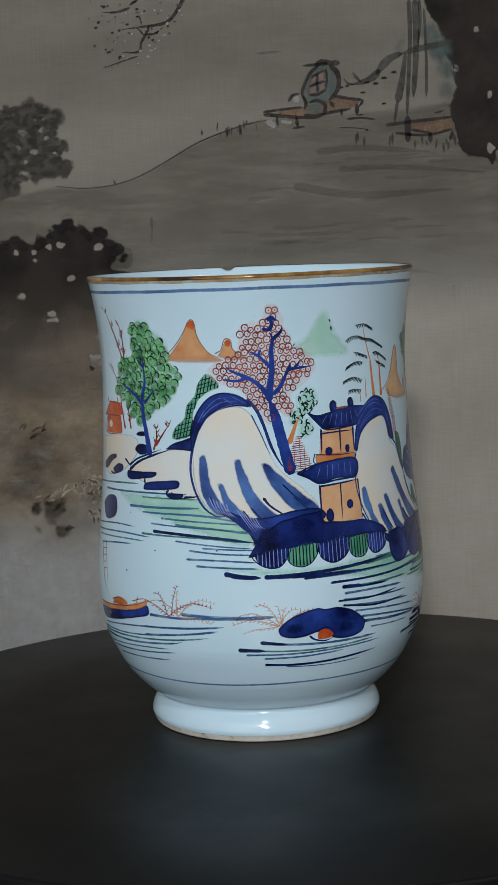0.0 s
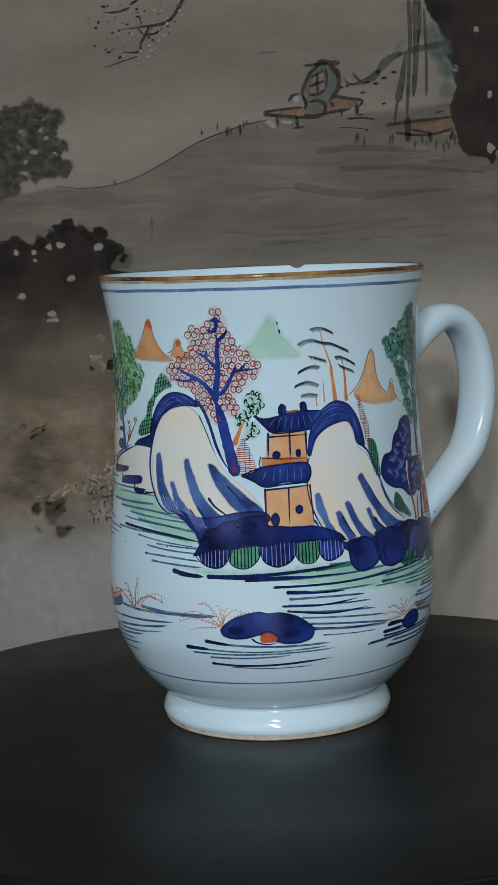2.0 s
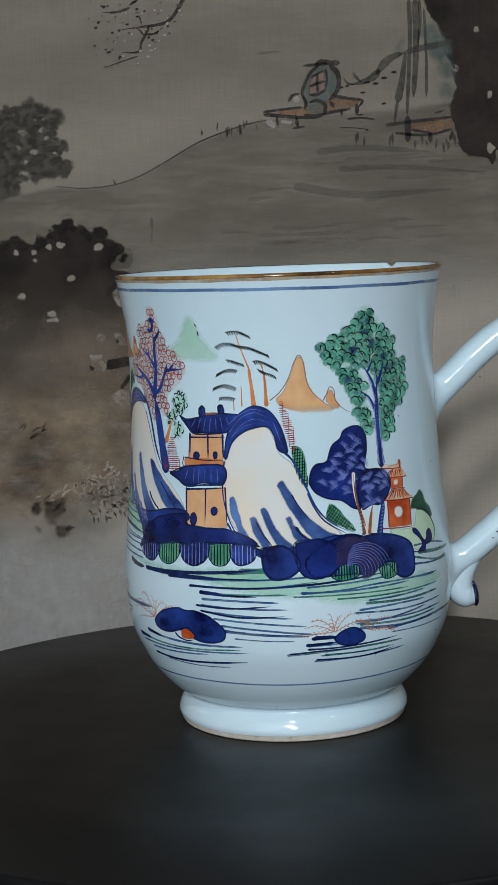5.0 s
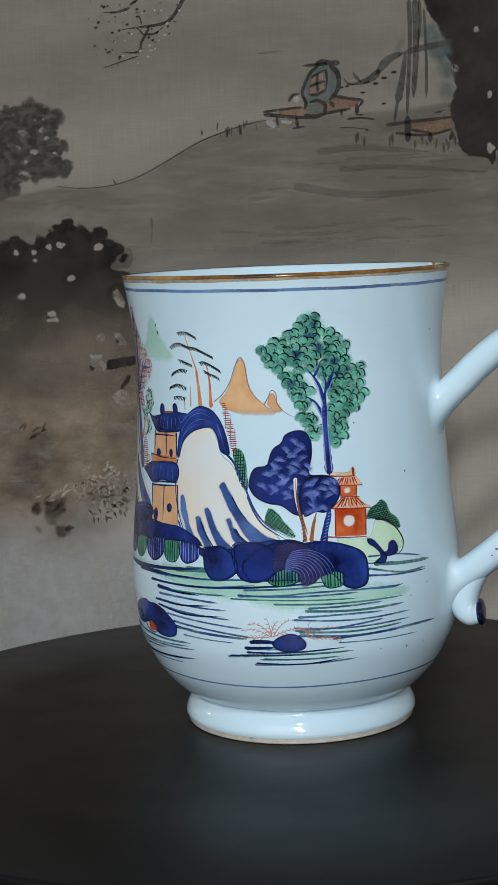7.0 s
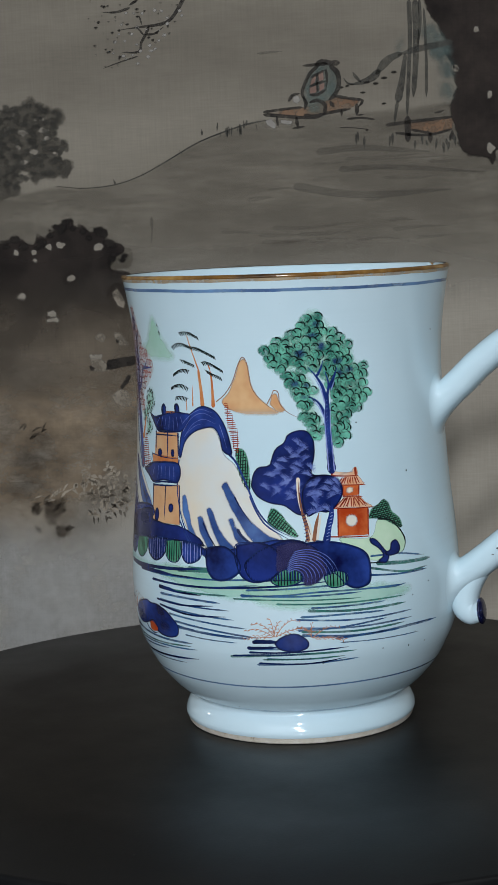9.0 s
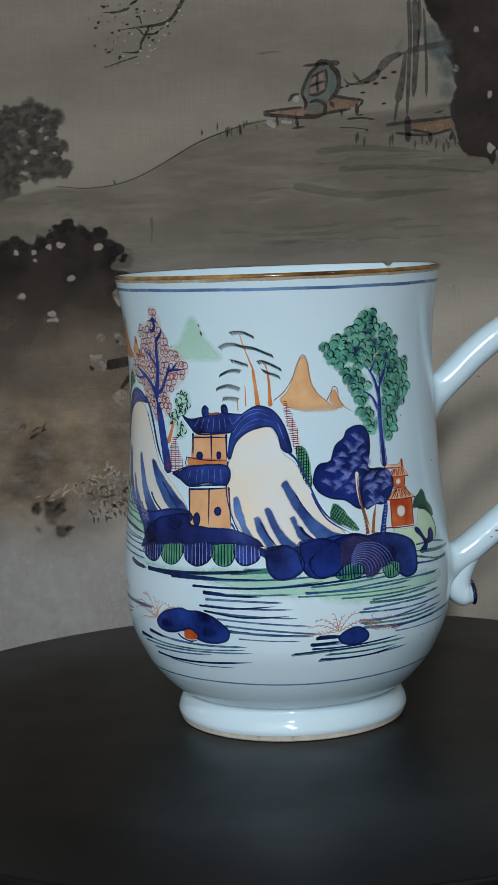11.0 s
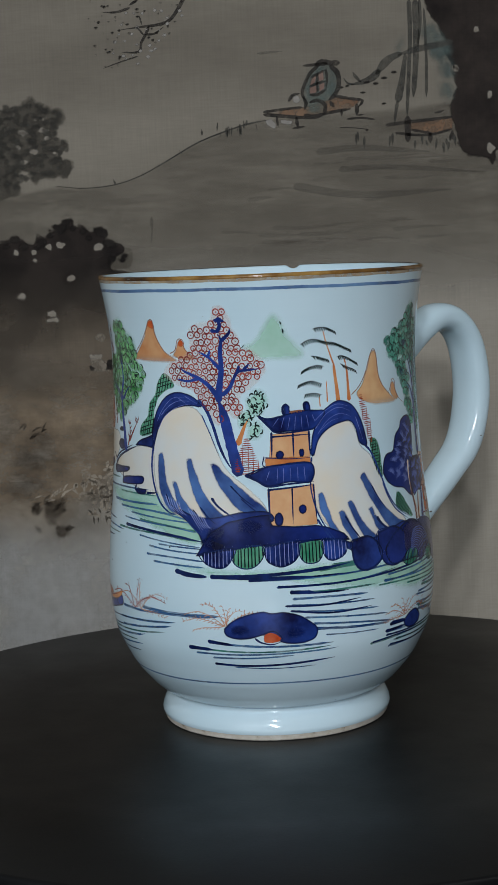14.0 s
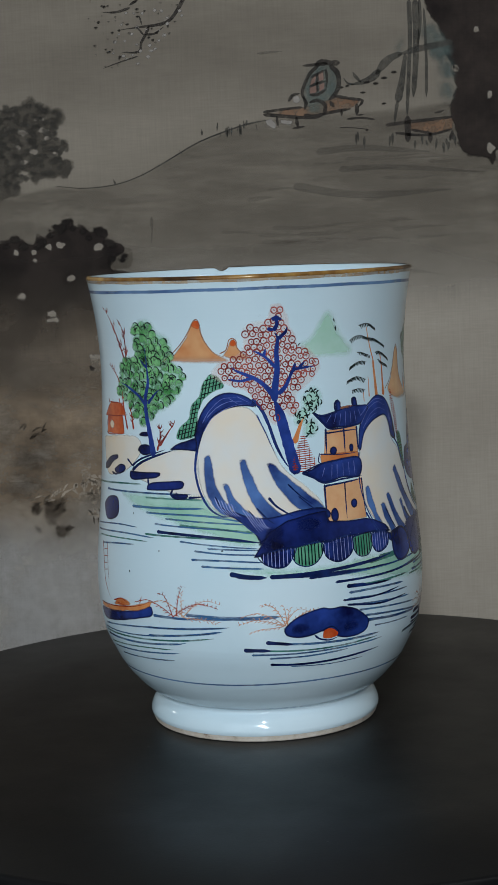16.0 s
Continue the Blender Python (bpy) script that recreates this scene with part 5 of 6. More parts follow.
each_stroke("water_line", MUG, [(p, w * 1.1, w) for p, w in (
    ([(-70.3, 76.2), (-44.7, 77), (-24.9, 77.3)], 0.5), ([(-51, 72.7), (-34.1, 73), (-20.3, 73.3)], 0.65), ([(-40.4, 71.3), (-25, 71.4), (-12.4, 70.8)], 0.45), ([(-35.2, 70), (-18.7, 69.3), (-4.8, 68.6)], 0.45), ([(-29.2, 63.6), (-14.8, 62.5), (-1.7, 61.6)], 0.4), ([(-23.9, 61), (-13, 60.2), (-1.8, 59.8)], 0.45), ([(-24.9, 58.5), (-13, 58.3), (-0.7, 57.6)], 0.5), ([(-21.4, 56.6), (-11.2, 56.2), (-0.5, 55.8)], 0.5),
    ([(-81.4, 64.6), (-60.1, 66.5), (-47.8, 66.6)], 0.4), ([(-80.1, 62.8), (-55.6, 64.3), (-39.7, 64.1)], 0.45), ([(-73.3, 59.2), (-59.5, 60.7), (-49.4, 61.4)], 0.45), ([(-40.5, 41), (-29.9, 40.8), (-19.5, 41.1), (2.9, 41.2)], 0.7), ([(-76.2, 32.6), (-53, 33.6), (-33, 35.2), (-15.9, 36.9)], 0.4), ([(-74.3, 30.7), (-50.4, 31.4), (-33.5, 32.6), (-28.3, 33.4)], 0.6),
    ([(-70.1, 27.5), (-48.5, 28.6), (-31.3, 29.8)], 0.45), ([(-65, 25.8), (-45.9, 26.6), (-34.6, 27.2)], 0.4), ([(-73.9, 34.1), (-48.5, 36.6), (-25.9, 38), (-12.7, 38.7)], 0.45))], WATER_BLUE, 1, water, "thin blue brush lines of water", taper=0.88)
each_stroke("water_line", MUG, [(p, w * 1.1, w) for p, w in (
    ([(16.8, 52.3), (30, 52.3), (44.7, 52.5), (59.8, 52.9), (70.2, 53.4)], 0.55), ([(23.3, 50.1), (37.3, 50.1), (52, 50.4), (67.9, 51.6)], 0.5), ([(28.3, 46.5), (40.8, 46.4), (54.8, 45.9)], 0.6), ([(27.9, 44.7), (42.5, 44.1), (57.8, 43.8)], 0.45), ([(29.1, 42.8), (44.3, 41.9), (59.3, 41.1)], 0.5), ([(32.3, 40.8), (47.9, 39.8), (63.7, 38.6)], 0.5), ([(35.8, 37.2), (51.6, 36.2), (64.4, 35.6)], 0.75), ([(35, 38.8), (51.6, 37.5), (67.6, 35.9)], 0.55), ([(39.4, 35), (49.7, 34.5), (59.8, 34.2)], 0.35),
    ([(-0.8, 33.9), (10.4, 32.8), (26.9, 32.3), (42.1, 32.5)], 0.65), ([(0.3, 28.8), (14, 28.8), (28.6, 29.4)], 0.5), ([(7.8, 25.8), (21.8, 25.3), (36.4, 25.6)], 0.3), ([(-5.7, 30.1), (12.1, 29.9), (36.4, 30.4), (44, 30.7)], 0.5), ([(-27.5, 42.1), (-13.7, 41.6), (4.9, 41.6)], 0.8), ([(-43.8, 37), (-23.5, 37.9), (-12.6, 38.7)], 0.5), ([(-43.8, 34.5), (-27.5, 35.9), (-14.8, 37.4)], 0.5), ([(-43.9, 71.3), (-20.5, 71.1), (-4.1, 69.1)], 0.45), ([(-39.6, 68.2), (-15.6, 67.3), (-2.5, 65.8)], 0.4),
    ([(-19.2, 61.8), (-2.3, 61.2), (7.8, 60.9)], 0.4), ([(64, 50.1), (79.3, 50.5), (95.9, 51.1)], 0.5), ([(61.9, 48.6), (79.1, 48.2), (101.8, 48.3)], 0.5), ([(84.8, 44.6), (95.3, 44.6), (110.3, 44.7)], 0.5), ([(81.4, 42.1), (95.3, 42.2), (110.2, 41.9)], 0.55), ([(80.4, 38.1), (93.8, 38.4), (110.8, 39.6)], 0.5), ([(92.6, 35.1), (108.6, 35.6), (115.7, 35.4)], 0.5))], WATER_BLUE, 1, water, "thin blue brush lines of water", taper=0.88)
each_stroke("water_line", MUG, [(p, w * 1.1, w) for p, w in (
    ([(62.2, 48.3), (76.7, 48.6), (89.4, 49.2), (118.3, 48.7)], 0.5), ([(80, 41.4), (100, 40.3), (121.5, 40.6)], 0.5), ([(79.9, 38.9), (100, 38.1), (121.6, 38.4)], 0.5), ([(81.6, 36.7), (100, 35.5), (120.6, 35.9), (135.1, 35.7)], 0.75), ([(94.4, 33.8), (107.9, 33.4), (125.8, 33.2)], 0.3), ([(63.8, 32.7), (71.8, 32.7), (76.6, 32.8)], 0.8), ([(69.5, 29.5), (81.1, 29.3), (92.5, 29.4)], 0.5), ([(66, 27.6), (84.8, 27.8), (101.4, 28.5)], 0.5), ([(105.6, 58.2), (116.9, 57.8), (127.8, 56)], 0.45), ([(104.7, 52.8), (116.4, 51.9), (129.4, 51.7)], 0.5), ([(106, 48.8), (114, 48.4), (118.8, 48.9)], 0.3))], WATER_BLUE, 1, water, "thin blue brush lines of water", taper=0.88)
each_stroke("green_water_line", MUG, [(p, w * 1.1, w) for p, w in (
    ([(-84.4, 77.2), (-59.1, 78.9), (-46, 79.5)], 0.5), ([(-44.1, 75.7), (-31.7, 75.8), (-20.7, 75.8)], 0.4), ([(-29.3, 68.3), (-14.8, 67.4), (-1.1, 66.1)], 0.5), ([(-76.2, 61.5), (-55.5, 62.6), (-42.7, 62.8)], 0.4), ([(-75.2, 31.7), (-49.9, 32.8), (-30.9, 33.9), (-18.1, 35.2)], 0.5), ([(-72.5, 28.5), (-47.6, 30.2), (-33.9, 30.8)], 0.4), ([(37.5, 54.4), (48.5, 54.9), (62, 55.2), (77.3, 55.2)], 0.8), ([(42.1, 55.5), (52.3, 55.8), (60.1, 56.4)], 0.7), ([(-8.3, 31.7), (10, 30.8), (24.8, 30.8), (41.2, 31.5)], 0.5), ([(27.5, 48.3), (40.9, 48.2), (58, 48.2)], 0.55),
    ([(-43.9, 65), (-19.5, 64.7), (-3.7, 63.4)], 0.5), ([(73.8, 46.1), (92.8, 45.6), (118.2, 45.4)], 0.45), ([(83.8, 43.9), (100.1, 43.1), (118.6, 43.2)], 0.7), ([(107.6, 56), (118.8, 55), (131.7, 54.6)], 1.0), ([(105.4, 54.8), (118.6, 52.3), (129.5, 52.4)], 0.55), ([(56.8, 29.9), (77.4, 30.8), (100.1, 31)], 0.6), ([(81.6, 37.7), (100, 36.9), (118.2, 37.3)], 0.6), ([(59.5, 47.5), (76.6, 47.2), (101.6, 46.6)], 0.4), ([(68.2, 29.3), (80.4, 29.3), (96.2, 29.6)], 0.4))], WATER_GREEN, 1, water, "thin green brush lines of water", taper=0.88)
each_stroke("water_accent", MUG, [(p, w * 1.1, w) for p, w in (
    ([(-38.5, 66), (-24.9, 65.5), (-11, 64.5), (-0.5, 63.2)], 0.75), ([(-9.7, 54), (-5.7, 53.5), (0.2, 53.2)], 1.2), ([(1.6, 53.3), (18.5, 52.9), (35.5, 52.8)], 0.95), ([(-11.8, 54.5), (-6.6, 53.7), (-1, 53.2)], 1.1), ([(1.3, 53.3), (18.5, 53.7), (37.5, 54.7), (48.6, 55.6)], 0.95), ([(27.5, 48.5), (30.8, 48.4), (35.4, 48.3)], 0.9), ([(-8.3, 31.7), (-3.5, 31.5), (0.8, 31.3)], 1.0), ([(-0.8, 33.9), (4.6, 33.3), (8.1, 32.9)], 0.9), ([(0.5, 26.8), (11, 26.3), (24.1, 26.5), (43.1, 27.6)], 0.65),
    ([(65.1, 34.7), (72, 34.7), (77.8, 35)], 0.8), ([(28.2, 48.3), (36.3, 47.9), (47.6, 47.7)], 0.6), ([(25.9, 44.5), (39.1, 44.1), (52.2, 44.9)], 0.5), ([(27.5, 43), (41.7, 41.5), (56.5, 41.9)], 0.5), ([(23.6, 50.2), (47.7, 50.2), (74.9, 51.3), (93.1, 52.3)], 0.6), ([(14.2, 52.2), (39.5, 52.7), (51.4, 52.5)], 0.5), ([(57.6, 30.2), (68, 30.8), (82.8, 30.7)], 0.45), ([(63.2, 32.8), (70.1, 33), (73.5, 33.2)], 0.8), ([(63.7, 31.5), (77.3, 31.5), (97.2, 32.3)], 0.5), ([(65.9, 35.1), (69.9, 35.1), (73.3, 35)], 0.7), ([(66.7, 28.1), (83.7, 27.8), (96.6, 29)], 0.45))], WATER_DARK, 2, water, "darker blue accents of water", taper=0.75)

islet = fill("painted_islet", MUG, [[(5.1, 37.8), (8, 40.1), (11.7, 41.8), (16.4, 42.9), (18.9, 43.2), (21.2, 42.7), (25.9, 42.8), (30.7, 41.5), (34.3, 39.4), (36.4, 37.4), (35.9, 34.6), (32.4, 33.2), (27.4, 33), (24, 33.8), (21.4, 35.4), (18.2, 36), (14.3, 35), (9.9, 34.7), (5.9, 35.8)]], COBALT, 3, label="dark blue painted islet with orange cave")
fill("cave", MUG, [[(18.7, 36.2), (20.7, 36.8), (22.7, 36.2), (24.4, 34.5), (22, 33.7), (18.7, 33.9)]], RED_WASH, 4, islet, "orange spot of the cave")
strokes("cave_edge", MUG, [([(15.6, 35.1), (17.5, 33.8), (21.1, 33.1), (24.3, 33.8)], 0.5, 0.4), ([(18.3, 36.3), (21.6, 37.2), (23.8, 35.9), (24.8, 34.5)], 0.4, 0.4)], WATER_DARK, 5, islet)
fill("pool_stain", MUG, [ellipse(*(29.2, 36.4, 2.6, 1.3)), ellipse(*(10.8, 37.6, 2.7, 1.2))], COBALT_POOL, 4, islet)
small_islet = fill("painted_islet", MUG, [[(72.4, 34.5), (74.9, 36.3), (78.7, 37.4), (81.6, 36.7), (84, 34.6), (83.6, 32.8), (80.1, 31.6), (76, 31.8), (73.4, 33.1)]], COBALT, 3, label="small dark blue painted islet")


def reeds(centre, spread, n, height, mat, label, tilt=0.0, seed=1):
    """A fan of bent stems with short barbs."""
    r = random.Random(seed)
    u, z = centre
    lines = []
    for k in range(n):
        a = math.pi / 2 + tilt + (k / (n - 1) - 0.5) * spread + r.uniform(-0.1, 0.1)
        h = height * r.uniform(0.65, 1.0)
        bend = (math.cos(a)) * h * 0.7
        x0 = u * DEG + r.uniform(-0.8, 0.8)
        pts = [(x0, z), (x0 + 0.5 * h * math.cos(a), z + 0.55 * h * math.sin(a)), (x0 + 0.85 * h * math.cos(a) + bend * 0.3, z + 0.85 * h * math.sin(a)), (x0 + h * math.cos(a) + bend, z + 0.86 * h * math.sin(a) - abs(bend) * 0.25)]
        lines.append((pts, 0.26, 0.14))
        c = catmull(pts, 0.55)
        for i in range(2, len(c) - 1, 1 + (k % 2)):
            side = 1 if (i + k) % 2 else -1
            q, b = r.uniform(0.7, 1.5), a + side * r.uniform(0.5, 1.1)
            lines.append(([tuple(c[i]), (c[i][0] + 0.6 * q * math.cos(b), c[i][1] + 0.6 * q * math.sin(b)), (c[i][0] + q * math.cos(b - side * 0.1), c[i][1] + q * math.sin(b) * 0.6 - 0.25)], 0.36, 0.14))
    return strokes("reeds", MUG, lines, mat, 2, label=label, flat=True)


reeds(*[(-32.1, 41.2)], 2.0, 4, 11.5, LINE_RED, "painted russet reeds at the water", 0.05, 3)
reeds(*[(-28.7, 41.3)], 2.4, 4, 9.5, GRASS_LINE, "painted tan reeds at the water", -0.4, 4)
reeds(*[(5.9, 38.6)], 2.6, 8, 9.0, GRASS_LINE, "painted tan reeds beside the islet", 0.35, 5)
reeds(*[(73, 36.3)], 2.8, 7, 7.5, GRASS_LINE, "painted tan reeds beside the small islet", 0.2, 6)
reeds(*[(85.2, 35.9)], 2.2, 4, 6.0, GRASS_LINE, "painted tan reeds beside the small islet", -0.5, 8)

boat = fill("painted_boat", MUG, [[(-77.6, 38.9), (-63.1, 39.8), (-48.7, 41.6), (-42.1, 43.8), (-40.6, 42.4), (-41.4, 40.6), (-48, 39.1), (-61.3, 36.7), (-74, 35.6)]], COBALT, 2, label="painted blue and orange sailing boat")
fill("deck", MUG, [[(-75.8, 40.5), (-64.8, 41), (-50.4, 42.8), (-40.9, 45.1), (-41.5, 43.7), (-48.7, 41.6), (-63.1, 39.8), (-74.6, 39.3)], [(-62.4, 41.6), (-59.2, 44), (-54.4, 44.2), (-51.7, 42.8)]], ORANGE, 3, boat, "orange deck and cabin")
strokes("rigging", MUG, [([(-72.5, 59.9), (-70.7, 54), (-68.6, 47.3), (-64.2, 42.7)], 0.4, 0.3), ([(-67.9, 60), (-66.6, 52.9), (-65.5, 46.9)], 0.25, 0.2), ([(-75.8, 40.5), (-62.6, 41.2), (-48.5, 42.9), (-40.6, 45.2)], 0.35, 0.3), ([(-62.1, 43), (-56.6, 44.2), (-51.7, 42.8)], 0.35, 0.3), ([(-46.6, 43.8), (-45.4, 46.2)], 0.3, 0.2), ([(-59.8, 42.7), (-53.2, 42.2)], 0.2, 0.2), ([(-71.2, 57.4), (-67, 58)], 0.2, 0.2), ([(-70.8, 55.4), (-66.7, 56)], 0.2, 0.2), ([(-70.7, 53.3), (-66.6, 53.9)], 0.2, 0.2), ([(-69.9, 51.3), (-65.9, 51.9)], 0.2, 0.2)], LINE_RED, 4, boat)

r2 = random.Random(12)
fill("glaze_speck", MUG, [ellipse(*q, r2.uniform(0.25, 0.4), r2.uniform(0.2, 0.35), 7) for q in [(143, 121.6), (129.8, 47.8), (121.8, 44.9), (123.7, 81.3), (143.3, 102.4), (103.6, 96.9), (110.1, 30.3), (121.4, 29.5), (88.6, 27.7)] + [(-50.1, 70.6), (-37.4, 60.4), (-14.1, 61.2), (-51.4, 53.2)] + [(50.6, 11)]], LINE_GREEN, 6, margin=0.2, cell=0.12, label="tiny dark speck in the glaze")

PIT = plain("dark_glaze_pit", (0.08, 0.075, 0.07), (0.16, 0.15, 0.14), 900, 0.6)
for r, u, z, size in ((61.5, -5.7, 104.6, 0.3), (66.0, -6.5, 55.6, 0.38), (64.4, -6.3, 53.6, 0.26), (91.0, -7.2, 79.0, 0.25)):
    bm = bmesh.new()
    bmesh.ops.create_icosphere(bm, subdivisions=2, radius=size * MM, matrix=Matrix.Rotation(HANDLE_AT, 4, "Z") @ Matrix.Translation((r * MM, u * MM, z * MM)) @ Matrix.Diagonal((1.5, 0.5, 0.7, 1)))
    pit_mesh = bpy.data.meshes.new("glaze_pit")
    bm.to_mesh(pit_mesh)
    bm.free()
    pit_mesh.materials.append(PIT)
    new("glaze_pit", pit_mesh).parent = handle

# dark blue dab on the handle's curled tail
bm = bmesh.new()
bmesh.ops.create_uvsphere(bm, u_segments=18, v_segments=10, radius=1.0, matrix=Matrix.Rotation(HANDLE_AT, 4, "Z") @ Matrix.Translation((0.0592, 0, 0.0348)) @ Matrix.Rotation(-0.1, 4, "Y") @ Matrix.Diagonal((0.0013, 0.0044, 0.0041, 1)))
tip_mesh = bpy.data.meshes.new("tail_tip")
bm.to_mesh(tip_mesh)
bm.free()
tip_mesh.polygons.foreach_set("use_smooth", [True] * len(tip_mesh.polygons))
m, t, b = material("tail_tip_glaze", 0.12)
t.links.new(ramp(t, noise_tex(t, 330, 3, 0.6), (0.56, lin(14, 18, 52)), (0.66, lin(120, 140, 190))), b.inputs["Base Color"])
tip_mesh.materials.append(m)
tip = new("tail_tip", tip_mesh)
tip.parent = handle
tagged(tip, "dark blue painted tip of the tail")

# ---- the ink landscape on the silk ----
J = 1.5


INK = pigment("black_ink", lin(26, 23, 22, J), lin(46, 41, 38, J), 60, 1.3, 3.4, 0.96, rough=0.9, wob_scale=130)
INK_DOT = pigment("ink_dot", lin(24, 22, 21, J), lin(44, 41, 38, J), 200, 0.5, 0.35, 0.92, rough=0.9, wob_scale=500)
CHALK_DOT = pigment("chalk_dot", lin(118, 116, 112, J), lin(140, 138, 134, J), 200, 0.5, 0.3, 0.75, rough=0.9, wob_scale=500)
INK_SOFT = pigment("soft_black_ink", lin(60, 55, 49, J), lin(100, 92, 81, J), 25, 34, 7.0, 0.8, 0.0, rough=0.9, wob_scale=40)
INK_LINE = pigment("ink_line", lin(34, 33, 32, J), lin(56, 53, 50, J), 200, 0.4, 0.3, 0.85, 0.5, rough=0.9)
INK_GREY = pigment("grey_ink", lin(46, 45, 42, J), lin(70, 67, 61, J), 60, 2.0, 4.2, 0.9, 0.45, rough=0.9, wob_scale=110)
INK_GREY_LINE = pigment("grey_ink_line", lin(40, 41, 40, J), lin(66, 66, 62, J), 120, 0.5, 0.3, 0.8, 0.5, rough=0.9)
DUSK_TICK = pigment("faint_grey_stroke", lin(60, 58, 54, J), lin(80, 78, 73, J), 60, 0.5, 0.3, 0.3, 0.6, rough=0.9, stretch=(1, 1, 5))
INK_VINE = pigment("vine_ink", lin(44, 45, 44, J), lin(68, 68, 64, J), 120, 0.5, 0.3, 0.7, 0.5, rough=0.9)
INK_HILL = pigment("hill_ink_wash", lin(74, 70, 63, J), lin(98, 94, 86, J), 16, 2.2, 1.2, 0.5, 0.3, rough=0.9, wob_scale=120, stretch=(1, 1, 5))
# grey sky pigment, darkened further for light that weakens towards the top
INK_SKY_FALLOFF = pigment("sky_falloff_ink", lin(96, 92, 84, J), lin(114, 110, 101, J), 9, 60, 8, 0.9, rough=0.9, wob_scale=20, stretch=(1, 1, 3))
INK_BROWN = pigment("brown_ink_wash", lin(56, 49, 41, J), lin(122, 109, 92, J), 34, 34, 8, 0.92, 0.5, rough=0.9, wob_scale=35, stretch=(1, 1, 1.6))
INK_MIST = pigment("pale_mist_wash", lin(118, 120, 120, J), lin(134, 135, 134, J), 14, 34, 7, 0.8, 0.3, rough=0.9, wob_scale=25)
INK_SAND = pigment("pale_sand_wash", lin(134, 130, 121, J), lin(148, 145, 136, J), 14, 40, 7, 0.8, rough=0.9, wob_scale=25)
INK_TEAL = pigment("grey_green_wash", lin(62, 76, 76, J), lin(84, 94, 90, J), 60, 4, 3, 0.7, 0.4, rough=0.9, wob_scale=90)
INK_RUST = pigment("rust_wash", lin(92, 72, 58, J), lin(112, 92, 75, J), 60, 0.8, 0.8, 0.85, 0.3, rough=0.9)
INK_WHITE = pigment("chalk_white", lin(104, 100, 92, J), lin(128, 124, 116, J), 120, 0.7, 1.6, 0.8, rough=0.9, wob_scale=420)
FACE = SILK_FACE

# this wash carries both the sky's tone and dimmer light on the upper silk
fill("sky_falloff_wash", FACE, [[(-152.4, 326.9), (156.9, 314.5), (155, 129.8), (54.7, 136), (-36.6, 139.5), (-165.2, 137.6)]], INK_SKY_FALLOFF, 0, label="grey wash of the painted sky, also darkened for light falling off upwards", margin=34, cell=9)
fill("sand_wash", FACE, [[(22.4, 125.8), (63.6, 128.8), (154.9, 120.7), (153.3, -29.2), (26.7, -24.4)]], INK_SAND, 0.3, label="pale sandy wash of the foreground", margin=20, cell=7)
fill("mist_wash", FACE, [[(-158, 35), (-97.3, 35.1), (-69.8, 24.6), (-18.4, 25), (19.4, 37.8), (27.9, 13.8), (17.1, -28.9), (-162.4, -31.9)]], INK_MIST, 0.6, label="pale bluish mist wash", margin=17, cell=6)
hill = fill("far_hill", FACE, [[(-172, 171.5), (-103.6, 170.4), (-81.6, 172), (-69.4, 171.3), (-56.8, 172.4), (-45.9, 175.8), (-34.8, 181.4), (-23.1, 187.7), (-11.6, 191.7), (-2.5, 194.3), (6.2, 195.7), (24.7, 197.0), (51.7, 197.5), (78.6, 199.5), (123.7, 203.0), (122.7, 109.4), (-175.5, 120.9)]], INK_HILL, 1.5, label="far hill in thin grey ink", margin=1.6, cell=3.0, soft=(117.7, 169.9))
strokes("hill_line", FACE, [([(-81.6, 172.9), (-69.3, 171.6), (-56.8, 172.6), (-45.9, 176), (-34.7, 181.7), (-23.1, 187.9), (-11.6, 192), (-2.5, 194.5), (6.2, 195.9)], 0.3, 0.7)], INK_GREY_LINE, 2, hill, taper=0.9)
strokes("hill_tree", FACE, [(p, 1.2, 0.5) for p in ([(-21.2, 190.8), (-21.3, 193.2)], [(-14, 190), (-13.9, 192.3)], [(-10.8, 190.8), (-10.9, 193)], [(-7.1, 192), (-7, 194.2)], [(-4.3, 192.8), (-4.4, 195.9)], [(-56.8, 172.4), (-57.6, 174.7)], [(-45.2, 175.6), (-45.9, 176.9)], [(-29.6, 183.9), (-30.7, 185.3)])], INK_GREY_LINE, 3, hill)
strokes("dry_brush", FACE, [([(x, z), (x + w * 0.5, z + r2.uniform(-1, 1)), (x + w, z + r2.uniform(-1.5, 1.5))], r2.uniform(0.8, 2.6), 0.6) for x, z, w in [(r2.uniform(-20, 70), r2.uniform(128, 180), r2.uniform(10, 34)) for k in range(26)]], pigment("dry_grey_brush", lin(78, 74, 68, J), lin(92, 88, 82, J), 60, 0.5, 0.3, 0.2, 0.7, rough=0.9, stretch=(1, 1, 6)), 2, hill, flat=True)

strokes("lone_post", FACE, [([(-43.0, 159.2), (-43.0, 156.1), (-42.9, 152.9)], 1.6, 0.8), ([(-43.1, 152.9), (-43.5, 148.8)], 1.0, 0.5)], DUSK_TICK, 3, hill)
strokes("cloud_streak", FACE, [(p, w, w * 0.6) for p, w in (([(2.0, 222.0), (7.6, 222.3), (12.1, 222.5)], 1.2), ([(24.3, 182.3), (42.4, 183.3), (69.6, 180.9)], 3.0), ([(14.7, 169.2), (41.9, 164.7), (78.2, 165.6)], 3.4), ([(33.1, 175.2), (55.8, 175.2), (92.0, 171.8)], 2.4))], DUSK_TICK, 2.4, hill)

